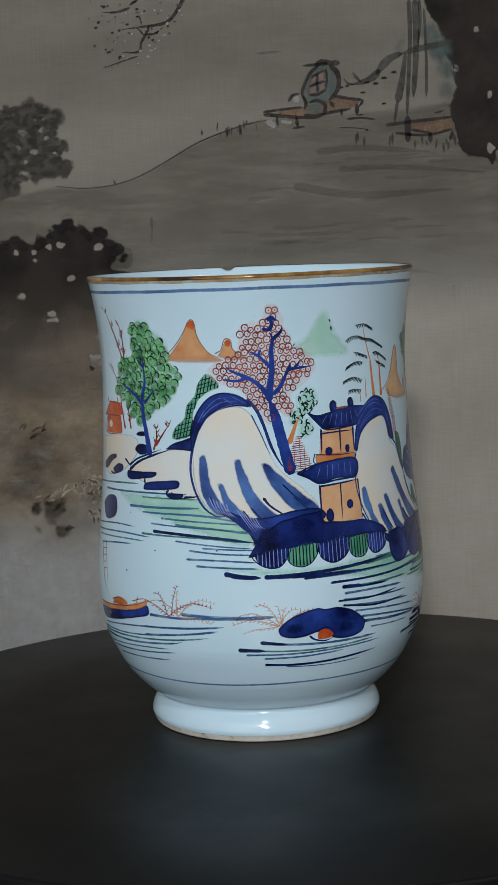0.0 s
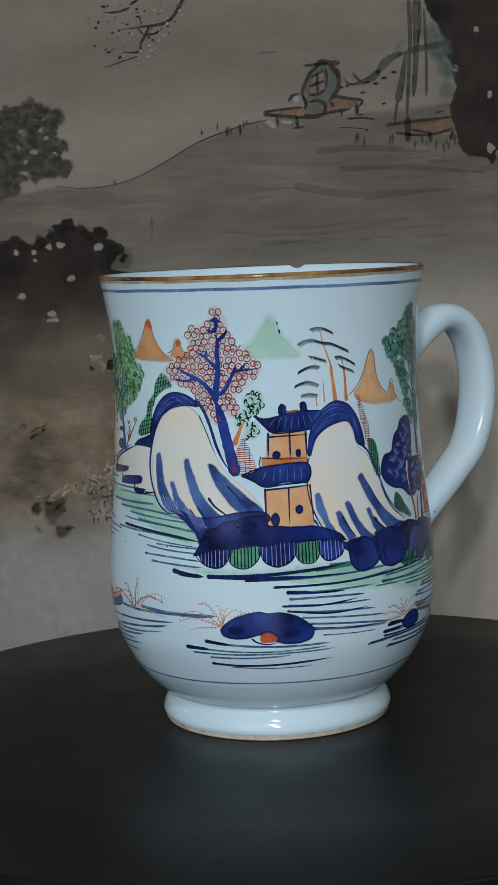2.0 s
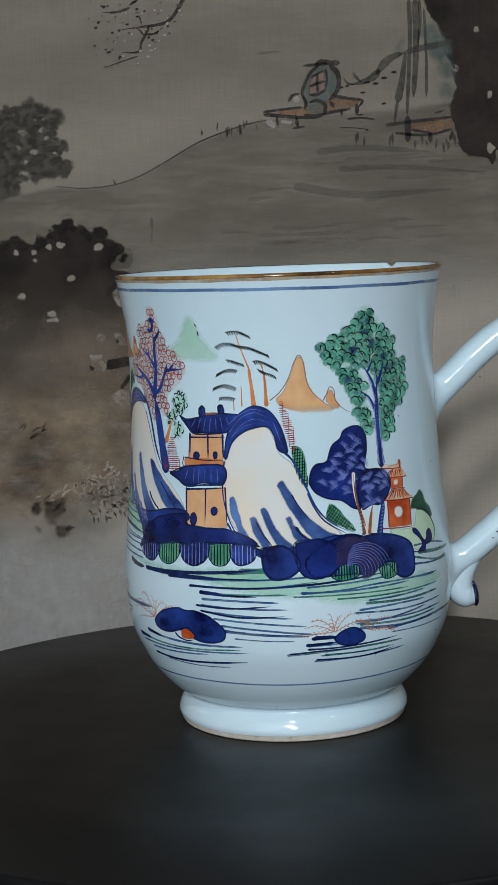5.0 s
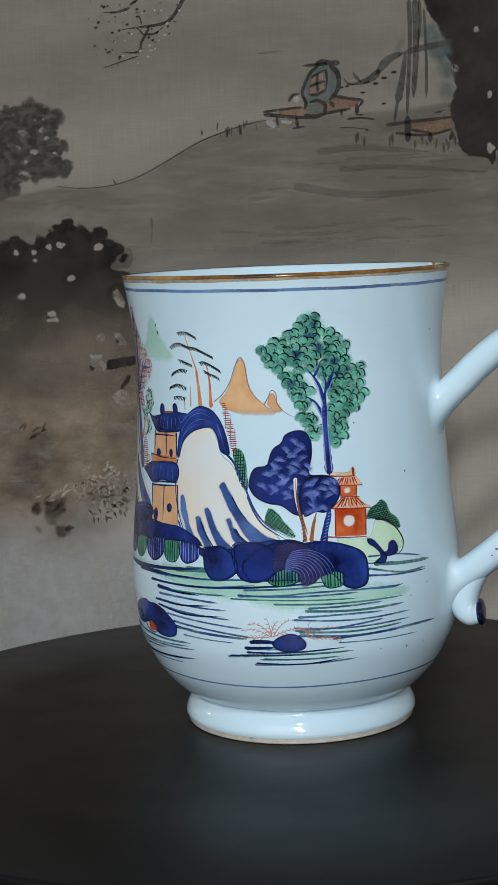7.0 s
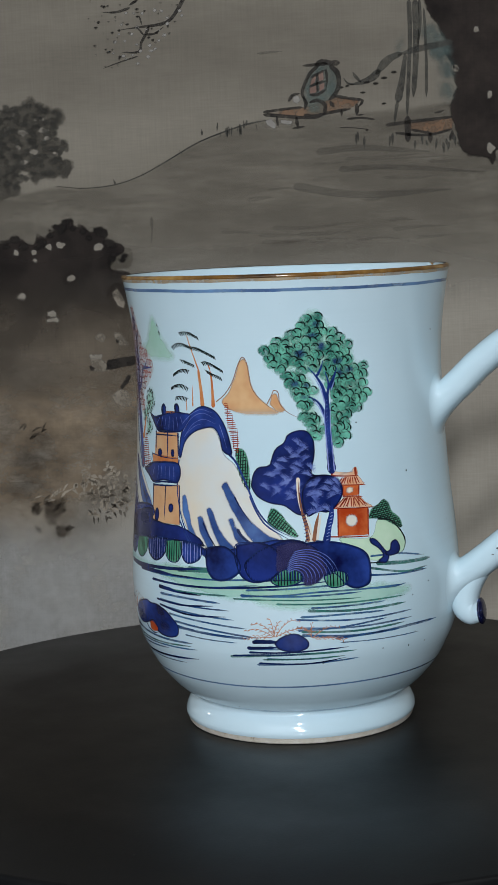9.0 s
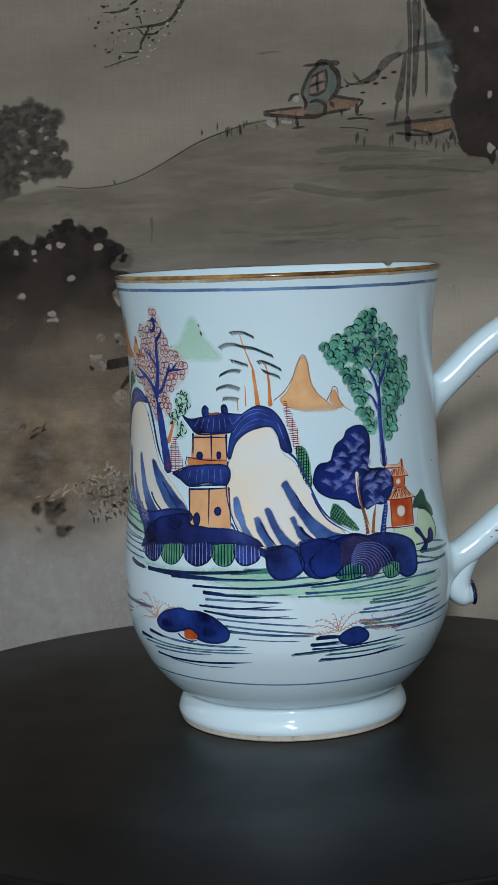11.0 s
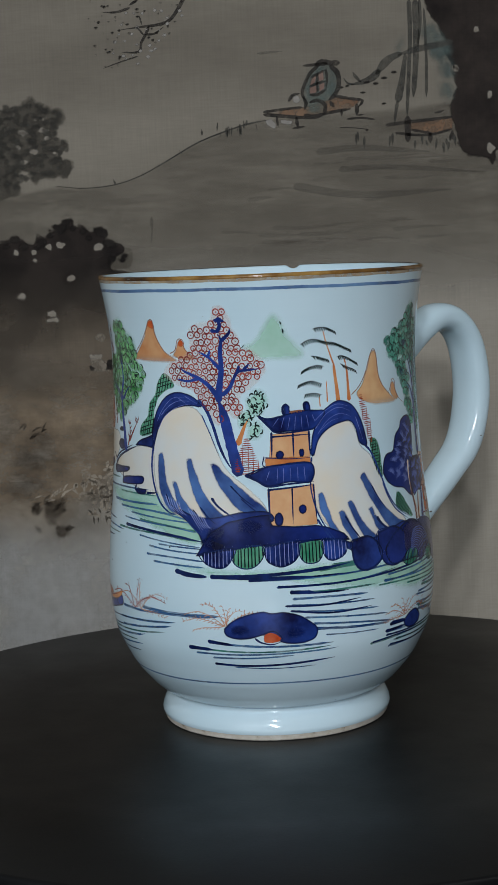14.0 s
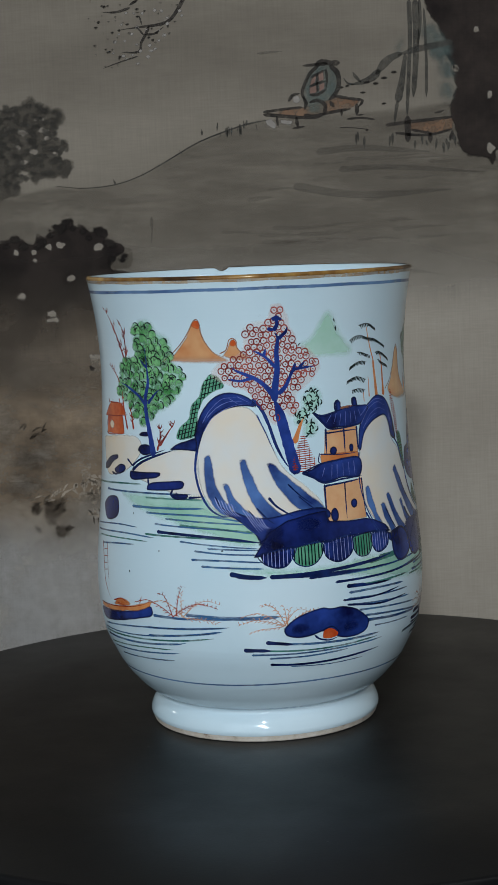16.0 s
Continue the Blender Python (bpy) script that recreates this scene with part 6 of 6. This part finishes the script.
# blossom branch high up
branch = strokes("blossom_branch", FACE, [([(-25.1, 246.6), (-29, 240.2), (-32.3, 236.4), (-36.9, 234.8), (-43.2, 234.2), (-51.8, 233.4)], 1.6, 0.8), ([(-40.5, 234.5), (-42, 231.1), (-43.9, 228.1), (-45, 224.6), (-51.8, 224.4)], 1.3, 0.7), ([(-42.4, 231.1), (-38.4, 231.4), (-34.7, 233.9)], 1.0, 0.6), ([(-45.4, 234.3), (-42.5, 230.6)], 0.9, 0.7), ([(-45.5, 222.8), (-52.4, 220.9), (-59.7, 218.5)], 0.6, 0.4), ([(-47.8, 241.8), (-53.3, 240.3), (-59.1, 240.5)], 1.2, 0.6), ([(-44.5, 244.8), (-48.2, 242.7)], 1.2, 0.8), ([(-44.3, 238.6), (-43.2, 234.6)], 0.7, 0.5)], INK_LINE, 2, label="dark blossom branch in ink")
zone = [(-65.5, 247.8), (-31.8, 248.7), (-27.1, 241.9), (-32.5, 231.1), (-41.5, 222.7), (-48.4, 220.3), (-60.2, 217.6), (-64, 232.4)]
spots = inside_points(FACE, zone, 2.8, r2, 0.45)
fill("leaf_blot", FACE, [ellipse(x, z, r2.uniform(0.35, 0.95), r2.uniform(0.3, 0.6), 7) for x, z in spots if r2.random() < 0.55], INK_DOT, 3, branch, margin=0.9, cell=0.8)
fill("petal_blot", FACE, [ellipse(x + 1.0, z - 1.4, r2.uniform(0.5, 1.0), r2.uniform(0.5, 0.8), 7) for x, z in inside_points(FACE, [(-54.6, 240.8), (-31.9, 244.3), (-27.7, 239.7), (-34.8, 231.2), (-41.5, 222.7), (-50.6, 219.9), (-56.4, 221.9)], 3.6, r2, 0.45) if r2.random() < 0.7], CHALK_DOT, 2, branch, margin=0.9, cell=0.8)


def ink_tree(crowns, mat, holes, label, layer=2, soft=None):
    t = fill("ink_tree", FACE, crowns, mat, layer, label=label, margin=6.5, cell=1.8, soft=soft)
    if holes:
        fill("leaf_gap", FACE, holes, INK_WHITE, layer + 3, t, "pale gaps between the leaves", margin=1.2, cell=0.7)
    return t


ink_tree([[(-119.6, 208), (-97.2, 203.6), (-92.5, 206), (-88.8, 207.7), (-84.4, 205.3), (-77.7, 202.8), (-77, 199.2), (-79.9, 196.2), (-79.6, 192.2), (-75.2, 190.2), (-74.4, 187.9), (-80.8, 187.3), (-77.4, 183.6), (-73.8, 181.6), (-76.8, 176.4), (-79.5, 177.8), (-81.5, 174.7), (-86.9, 174.9), (-89.3, 172.8), (-90.9, 176.5), (-89.4, 180), (-96.3, 178.9), (-94.8, 173.5), (-98.6, 170.4), (-122.3, 163.2)]], INK_GREY,
         [ellipse(*q, r2.uniform(0.9, 2.4), r2.uniform(0.5, 1.1), 8) for q in [(-86.1, 199.6), (-93.1, 194.5), (-84.5, 195), (-80, 185.9), (-89, 186.7), (-93.8, 182.9), (-96.4, 201.7), (-94.8, 188.7), (-83.3, 191.9), (-99.4, 196.1)]], "grey leafy tree in wet ink")
dark = ink_tree([[(-131.9, 155), (-102.4, 151.6), (-96.8, 152.3), (-91, 149.8), (-89.5, 153.4), (-85.4, 152.8), (-83.9, 155.4), (-80.7, 153.9), (-78.3, 157.5), (-76.3, 159.6), (-74.2, 155.9), (-71, 156.3), (-68, 153.4), (-65.6, 156.1), (-62.4, 155.5), (-60.7, 151.8), (-61.8, 149.6), (-57.7, 149.4), (-54.6, 147.5), (-55.6, 144.8), (-60.3, 142.7), (-61.8, 140), (-58.7, 138.1), (-50.6, 135), (-49, 119.4), (-60.9, 110.7), (-93.3, 107.3), (-134.8, 108.9)]], INK,
                [ellipse(*q, r2.uniform(1.0, 2.2), r2.uniform(0.9, 1.7), 8) for q in [(-80.1, 149.4), (-84.7, 148.6), (-91.2, 146.6), (-76.9, 135.6), (-65.1, 147.9), (-90.9, 143.4), (-98.5, 146.9)]] + [ellipse(*q, 1.9, 1.5, 9) for q in [(-96.8, 129), (-85.2, 121.7)]] + [ellipse(*q, 2.6, 1.0, 9) for q in [(-85.3, 119), (-68.2, 103.6)]], "black leafy tree in heavy ink", soft=(110.0, 148.0))
fill("trunk_wash", FACE, [[(-141.8, 143.6), (-91.7, 137.1), (-59.8, 133.6), (-49, 119.4), (-50, 98.7), (-66.5, 90.1), (-94.2, 91.2), (-145.2, 90.8)]], INK_SOFT, 1.8, dark, "dark ink fading downwards", margin=14, cell=5)
fill("brown_wash", FACE, [[(-144, 109.3), (-79.7, 104.5), (-49.5, 108), (-47, 63.8), (-64.3, 40.9), (-83.3, 34.6), (-101.8, 37.6), (-148.4, 39.4)]], INK_BROWN, 1.5, dark, "brown ink wash under the tree", margin=14, cell=5)
def brush_dabs(name, centres, n, length, width, mat, layer, label, spread, turn, seed, swing=0.5):
    """Short wet leaf strokes scattered round some centres, all pushed the same way."""
    r = random.Random(seed)
    lines = []
    for cx, cz in centres:
        for k in range(n):
            x, z = cx + r.gauss(0, spread), cz + r.gauss(0, spread * 0.7)
            a, q = turn + r.uniform(-swing, swing), length * r.uniform(0.5, 1.2)
            lines.append(([(x, z), (x + 0.5 * q * math.cos(a), z + 0.5 * q * math.sin(a) + 0.12 * q), (x + q * math.cos(a), z + q * math.sin(a))], width * r.uniform(0.5, 1.2), width * 0.4))
    return strokes(name, FACE, lines, mat, layer, dark, label, flat=True)


DAB_DARK = pigment("brown_brush_dab", lin(38, 34, 30, J), lin(62, 56, 48, J), 90, 0.5, 0.3, 0.6, 0.6, rough=0.9)
DAB_PALE = pigment("pale_brush_dab", lin(112, 106, 96, J), lin(142, 135, 123, J), 90, 0.5, 0.3, 0.8, 0.2, rough=0.9)
DAB_SOFT = pigment("soft_brown_blot", lin(40, 36, 31, J), lin(58, 52, 45, J), 50, 2.4, 3.0, 0.7, 0.4, rough=0.9, wob_scale=140)
fill("undergrowth", FACE, [[(-91.2, 44.3), (-84.6, 45.0), (-83.4, 41.6), (-88.4, 35.2), (-91.3, 33.9), (-92.4, 39.2)], [(-97.8, 42.7), (-95.4, 44.0), (-94.6, 41.1), (-97.0, 40.3)], [(-89.1, 31.2), (-85.2, 34.6), (-82.4, 33.1), (-86.3, 29.9)], [(-96.9, 33.7), (-95.0, 33.6), (-95.6, 31.5)]], DAB_SOFT, 2.6, dark, "dark brushed undergrowth", margin=4.4, cell=1.0, union=True)
brush_dabs("dark_stroke", [(-88.8, 40.7), (-92.6, 43.2), (-97.0, 41.0), (-85.8, 32.3)], 3, 4.6, 2.4, DAB_DARK, 3.2, "dark leaf strokes of the undergrowth", 1.8, 0.8, 32)
brush_dabs("dark_stroke", [(-97.9, 75.0), (-95.3, 71.4), (-91.7, 72.9)], 3, 4.5, 1.5, DAB_DARK, 3.2, "small dark leaf strokes", 1.2, 0.7, 33)
brush_dabs("pale_stroke", [(-71.9, 53.0), (-68.5, 50.0), (-64.8, 53.9), (-61.7, 47.9), (-58.1, 50.1), (-72.2, 45.9), (-64.2, 43.3), (-58.4, 43.1), (-69.0, 41.1), (-75.6, 48.4)], 11, 3.4, 2.4, DAB_PALE, 3.8, "pale leaf strokes of a bush", 2.9, 0.5, 34, 1.5)
brush_dabs("pale_stroke", [(-87.3, 46.5), (-93.3, 44.4), (-84.9, 48.3)], 3, 4.5, 1.1, DAB_PALE, 3.8, "pale edges of the dark leaves", 1.6, 0.5, 35)
brush_dabs("dark_leaf", [(-67.6, 45.8), (-64.3, 42.1), (-62.0, 39.7), (-66.8, 37.5), (-72.5, 40.1)], 4, 3.2, 1.5, DAB_DARK, 4.2, "dark leaves in the pale bush", 1.6, -0.6, 36, 1.2)
fill("pale_gap", FACE, [[(-68.3, 111.0), (-65.9, 113.2), (-63.6, 111.5), (-65.1, 109.5), (-66.9, 110.0)], [(-70.5, 103.7), (-69.1, 104.5), (-65.1, 101.6), (-62.5, 98.0), (-66.2, 97.0), (-69.8, 98.3)], [(-60.5, 129.0), (-58.6, 130.8), (-55.6, 126.5), (-55.3, 122.4), (-58.4, 124.3)], [(-63.0, 87.6), (-58.5, 89.8), (-54.7, 87.3), (-55.3, 82.7), (-61.1, 84.1)], [(-60.8, 113.0), (-57.4, 112.4), (-54.6, 108.1), (-58.3, 107.8)]], pigment("pale_leaf_gap", lin(96, 91, 82, J), lin(124, 118, 108, J), 120, 1.0, 0.9, 0.8, 0.3, rough=0.9, wob_scale=300), 3.8, dark, "pale gaps in the dark wash", margin=2.0, cell=0.8)
fill("bough_stub", FACE, [[(-63.6, 102), (-56.7, 102.9), (-52.1, 103.2), (-52.2, 99.8), (-56.9, 99.2), (-64.3, 98.1)], [(-71.3, 100.5), (-68.9, 99), (-69.4, 97.6), (-70.8, 98.2)], [(-57.2, 93), (-55.6, 95.7), (-54.3, 95.2), (-55.3, 92.9), (-58.2, 89.8), (-59.1, 90.8)], [(-59.8, 110.6), (-58.4, 109.7), (-59.2, 108.3)]], INK_DOT, 4.2, dark, "dark stub of a bough", union=True, margin=1.4, cell=0.7)

# leaf dabs that break up the crowns
grey_dabs = inside_points(FACE, [(-108.4, 205.3), (-88.8, 206.8), (-78.2, 202.4), (-80.1, 193.1), (-74.8, 188.8), (-77.6, 179.5), (-87.4, 175), (-95.2, 173.5), (-110.5, 169.6)], 3.0, r2, 0.5)
fill("leaf_dab", FACE, [ellipse(x, z, r2.uniform(0.8, 2.2), r2.uniform(0.6, 1.3), 8) for x, z in grey_dabs], pigment("grey_leaf_dab", lin(36, 36, 35, J), lin(58, 57, 53, J), 120, 0.8, 0.9, 0.7, 0.3, rough=0.9, wob_scale=300), 5.2, label="leaf dabs in grey ink", margin=1.2, cell=0.8, union=True)
edge_dabs = [(x + r2.uniform(-2, 2), z + r2.uniform(-3.2, 0.3)) for x, z in FACE.flat([(-102.3, 152), (-96.8, 152.3), (-91, 150.2), (-89.5, 153.4), (-85.4, 153.2), (-83.9, 155.4), (-80.7, 154.4), (-78.3, 157.5), (-75.9, 159.2), (-73.8, 155.9), (-71, 156.3), (-68, 153.9), (-65.6, 156.1), (-62, 155), (-60.7, 151.8), (-57.7, 149.4), (-55.5, 147.1), (-56.1, 144.8), (-59.8, 143.1), (-61.8, 140.5), (-100, 153.3), (-93.2, 151.7), (-82.5, 156.3), (-64.2, 156), (-79.2, 157)])]
fill("leaf_dab", FACE, [ellipse(x, z, r2.uniform(1.2, 2.6), r2.uniform(0.9, 1.8), 8) for x, z in edge_dabs], pigment("black_leaf_dab", lin(22, 20, 19, J), lin(36, 33, 31, J), 120, 1.0, 1.1, 0.9, rough=0.9, wob_scale=320), 2.6, label="leaf dabs in black ink", margin=2.0, cell=0.8, union=True)

# great trunk with hanging vines at the upper edge
trunk = ink_tree([[(67.3, 249.1), (69.7, 239), (72.7, 233.6), (75.7, 226), (77.8, 219.7), (79.4, 213.5), (80.5, 204.6), (79, 195.8), (80.1, 187.7), (82.3, 181.8), (85.8, 178.1), (89.8, 177), (92.6, 179.2), (94.3, 175.1), (96.2, 175.9), (97.2, 181.2), (123.7, 171.7), (125, 251.2)]], INK, [ellipse(*q, r2.uniform(1.0, 1.8), r2.uniform(1.4, 2.4), 8) for q in [(89.4, 228.1), (94.2, 202.3), (94, 181.3), (80.7, 213)]], "huge black tree trunk in ink")
strokes("vine", FACE, [(p, w, v) for p, w, v in (([(63.0, 240.5), (63.1, 227.3), (62.2, 211.9), (61.1, 195.3)], 1.9, 1.3), ([(65.5, 240.4), (65.6, 229.4), (65.1, 216.2), (63.8, 202.6)], 2.9, 1.9), ([(61.1, 219.7), (59.5, 209.8), (57.4, 200.6)], 1.4, 3.4), ([(57.4, 201.0), (56.6, 196.6), (55.8, 191.7)], 1.6, 0.7), ([(68.8, 237.0), (69.2, 227.1), (69.3, 213.9), (69.0, 202.4)], 1.0, 1.3), ([(67.1, 240.4), (67.3, 231.6), (66.1, 222.8)], 1.4, 0.8))], INK_VINE, 3, trunk, "hanging grey vines", taper=0.9)
fill("moss", FACE, [[(57.2, 224.5), (60.8, 226.6), (60.7, 220.8), (57.9, 219.2)], [(66.3, 229.4), (71.8, 231.4), (76.1, 225.5), (78.7, 220.1), (72.7, 216), (69.7, 222.7)], [(74.1, 219), (79.5, 215.7), (79.3, 209.1), (74.9, 211.9)], [(74.7, 207), (79.2, 206.9), (79.1, 200.2), (75.5, 203)]], INK_TEAL, 2, trunk, "grey green moss wash", margin=3)
strokes("bough", FACE, [([(80.1, 223.6), (72.9, 222.5), (65.0, 221.1), (58.2, 219.2)], 2.2, 2.8), ([(59.8, 220.0), (54.8, 218.0), (51.5, 215.0), (49.2, 212.0)], 2.0, 4.2), ([(50.6, 213.7), (47.8, 210.9), (43.2, 209.1), (38.7, 208.4)], 3.4, 1.2), ([(40.5, 208.4), (37.8, 208.9), (36.1, 211.2)], 1.0, 0.6), ([(43.2, 209.1), (40.6, 211.9), (40.0, 213.2)], 0.9, 1.6)], INK_VINE, 4, trunk, "bent grey bough")
fill("bough_leaf", FACE, [ellipse(*q, 7) for q in ((56.2, 212.6, 1.3, 0.5), (52.3, 210.5, 1.5, 0.5), (48.9, 208.5, 1.4, 0.6), (45.5, 209.0, 1.2, 0.5), (43.6, 205.1, 1.3, 0.4), (37.6, 208.0, 1.0, 0.5), (35.1, 207.5, 1.0, 0.5), (52.0, 200.4, 1.0, 0.4), (44.9, 190.4, 0.7, 0.5))], INK_DOT, 4, trunk, margin=1.0, cell=0.7)


def platform(deck, lines, label):
    d = fill("garden_platform", FACE, [deck], INK_RUST, 3, label=label, sharp=True, margin=1.0, cell=1.2)
    strokes("platform_line", FACE, [(p, w * 0.78, w * 0.62) for p, w in lines], INK_LINE, 4, d, taper=0.9)
    return d


platform([(4.5, 198.2), (11.3, 199.3), (20.4, 200.3), (32.9, 203.8), (43.0, 202.0), (38.9, 199.1), (29.8, 197.9), (21.4, 196.4), (11.2, 197.3)], [(p, w) for p, w in (([(3.6, 198.9), (11.3, 199.7), (19.5, 200.3)], 1.5), ([(3.6, 198.0), (11.2, 197.1), (21.4, 196.2), (29.8, 197.7), (38.9, 198.9)], 1.9), ([(32.2, 204.2), (38.5, 202.9), (43.5, 202.0), (41.6, 199.4)], 1.7), ([(9.0, 197.4), (9.1, 194.9), (9.5, 192.7)], 1.5), ([(16.8, 196.4), (17.0, 194.2), (17.4, 191.9)], 2.3), ([(35.0, 198.8), (34.9, 196.1)], 1.6), ([(41.2, 200.8), (41.0, 196.3)], 2.6), ([(41.0, 196.3), (44.0, 196.4)], 1.0), ([(30.4, 202.1), (32.1, 199.8)], 2.6), ([(15.1, 192.0), (20.1, 192.7)], 1.2), ([(37.1, 194.9), (42.8, 195.2), (48.2, 194.3)], 1.2), ([(34.1, 191.7), (40.0, 191.3), (44.9, 190.6)], 0.5))], "low brown garden platform in ink")
platform([(61.7, 192.4), (69.9, 193.0), (79.1, 193.7), (79.0, 189.3), (70.9, 188.0), (62.5, 189.7)], [(p, w) for p, w in (([(52.4, 191.9), (60.8, 192.7), (69.9, 193.4), (79.6, 194.2)], 1.9), ([(56.2, 188.8), (62.9, 187.7), (70.9, 187.6), (79.5, 189.5)], 1.5), ([(61.3, 195.1), (61.2, 190.2), (61.1, 184.8)], 3.6), ([(70.2, 188.1), (70.1, 184.3)], 2.6), ([(79.0, 188.8), (78.9, 185.3)], 2.4), ([(72.2, 196.0), (74.0, 196.2), (76.1, 197.0)], 1.3), ([(62.5, 189.7), (71.1, 188.0)], 1.4))], "long brown garden platform in ink")
rockery = fill("rockery", FACE, [[(26.8, 216.4), (31.3, 216.2), (33.7, 213.0), (34.0, 208.6), (32.3, 204.7), (28.8, 201.7), (28.2, 196.8), (22.1, 197.5), (20.4, 201.1), (19.7, 205.6), (20.9, 210.0), (23.5, 213.9)]], INK_TEAL, 3.4, label="grey green garden rockery with a round lattice window in ink", margin=2.0, cell=1.2)
fill("lattice_panel", FACE, [[(23.2, 211.2), (25.3, 212.5), (25.0, 209.8), (22.7, 208.6)], [(26.2, 213.3), (28.1, 214.2), (28.4, 210.6), (26.1, 209.8)], [(22.4, 207.7), (25.2, 208.7), (25.3, 205.8), (22.6, 205.5)], [(26.3, 208.9), (28.6, 209.7), (28.3, 207.1), (26.2, 206.2)]], pigment("rosy_paper_wash", lin(96, 78, 72, J), lin(118, 100, 92, J), 90, 0.6, 0.5, 0.85, rough=0.9), 3.8, rockery, "rosy paper panes of the round window", margin=1.0, cell=0.7)
strokes("rockery_line", FACE, [(p, w, v) for p, w, v in (([(20.0, 216.5), (24.5, 216.7), (30.0, 217.0)], 0.9, 1.6), ([(25.0, 216.3), (27.7, 217.9), (31.1, 217.1), (34.9, 217.2)], 1.8, 2.4), ([(26.3, 216.2), (23.1, 213.7), (20.7, 209.6), (19.4, 205.6), (20.7, 202.9)], 1.5, 1.2), ([(30.8, 216.0), (33.7, 213.3), (34.2, 208.6), (32.5, 204.7), (29.9, 202.6)], 2.2, 1.5), ([(23.0, 211.7), (25.8, 213.1), (29.2, 214.6)], 1.2, 0.8), ([(22.4, 208.2), (25.6, 209.4), (29.1, 210.1)], 1.1, 0.8), ([(25.8, 213.4), (25.6, 209.4), (25.7, 205.4)], 1.1, 0.8), ([(29.2, 215.0), (29.5, 211.0), (29.0, 207.0)], 1.1, 0.8), ([(22.3, 205.1), (25.5, 204.9), (29.2, 207.0)], 1.2, 1.0), ([(13.9, 202.7), (15.6, 205.1), (18.5, 205.7)], 1.6, 0.9), ([(19.8, 204.3), (20.9, 201.6), (19.9, 198.9)], 1.8, 1.0), ([(22.2, 202.0), (25.4, 202.7), (28.5, 200.8), (27.9, 196.8)], 1.3, 1.7), ([(19.8, 197.2), (23.9, 196.3), (28.0, 197.3)], 2.0, 1.6))], INK_LINE, 4.4, rockery, taper=0.9)
fill("pale_stone", FACE, [[(15.8, 204.4), (17.8, 205.0), (18.7, 203.0), (17.3, 201.7), (15.7, 202.4)], [(4.4, 195.5), (6.7, 196.3), (8.8, 193.6), (7.9, 192.1), (5.2, 193.7)], [(10.3, 195.5), (15.2, 194.9), (14.7, 193.6), (10.4, 194.2)], [(80.3, 214.1), (82.1, 213.6), (82.7, 211.6), (81.2, 212.3)]], CHALK_DOT, 5, rockery, "chalk white stones", margin=1.0, cell=0.7)
strokes("short_grass", FACE, [([(x, z), (x + r2.uniform(-0.6, 0.6), z - r2.uniform(2, 5))], r2.uniform(0.8, 1.8), 0.5) for x, z in [(r2.uniform(62, 82), r2.uniform(184, 188)) for k in range(10)] + [(r2.uniform(34, 60), r2.uniform(187, 191)) for k in range(7)] + [(r2.uniform(-16, 3), r2.uniform(193, 196)) for k in range(9)]], INK_VINE, 3, hill, flat=True)


# ---- motion: plate and mug turn together about the stand's axis, there and back ----
TURN = [(0.0, 0.0), (0.5, 5.7), (1.0, 11.55), (2.0, 23.35), (3.0, 35.2), (4.0, 47.15), (5.0, 58.9), (6.5, 76.5), (7.0, 82.3), (7.5, 88.15), (7.8, 91.5), (8.0, 92.75), (8.2, 90.5), (8.5, 87.05), (9.0, 81.3),
        (10.0, 69.3), (11.5, 51.35), (12.0, 45.55), (13.0, 33.95), (14.0, 21.9), (15.0, 9.9), (15.5, 3.75), (16.0, -2.2)]
OFF, START = 0.00893, 111.6


def motions():
    walk(turntable, [(t, pose(0.004, 0, -0.0004, 0, 0, -a)) for t, a in TURN])
    walk(mug, [(t, pose(OFF * math.cos(radians(START - a)), OFF * math.sin(radians(START - a)), 0.0, 0, 0, -a)) for t, a in TURN])


motions()
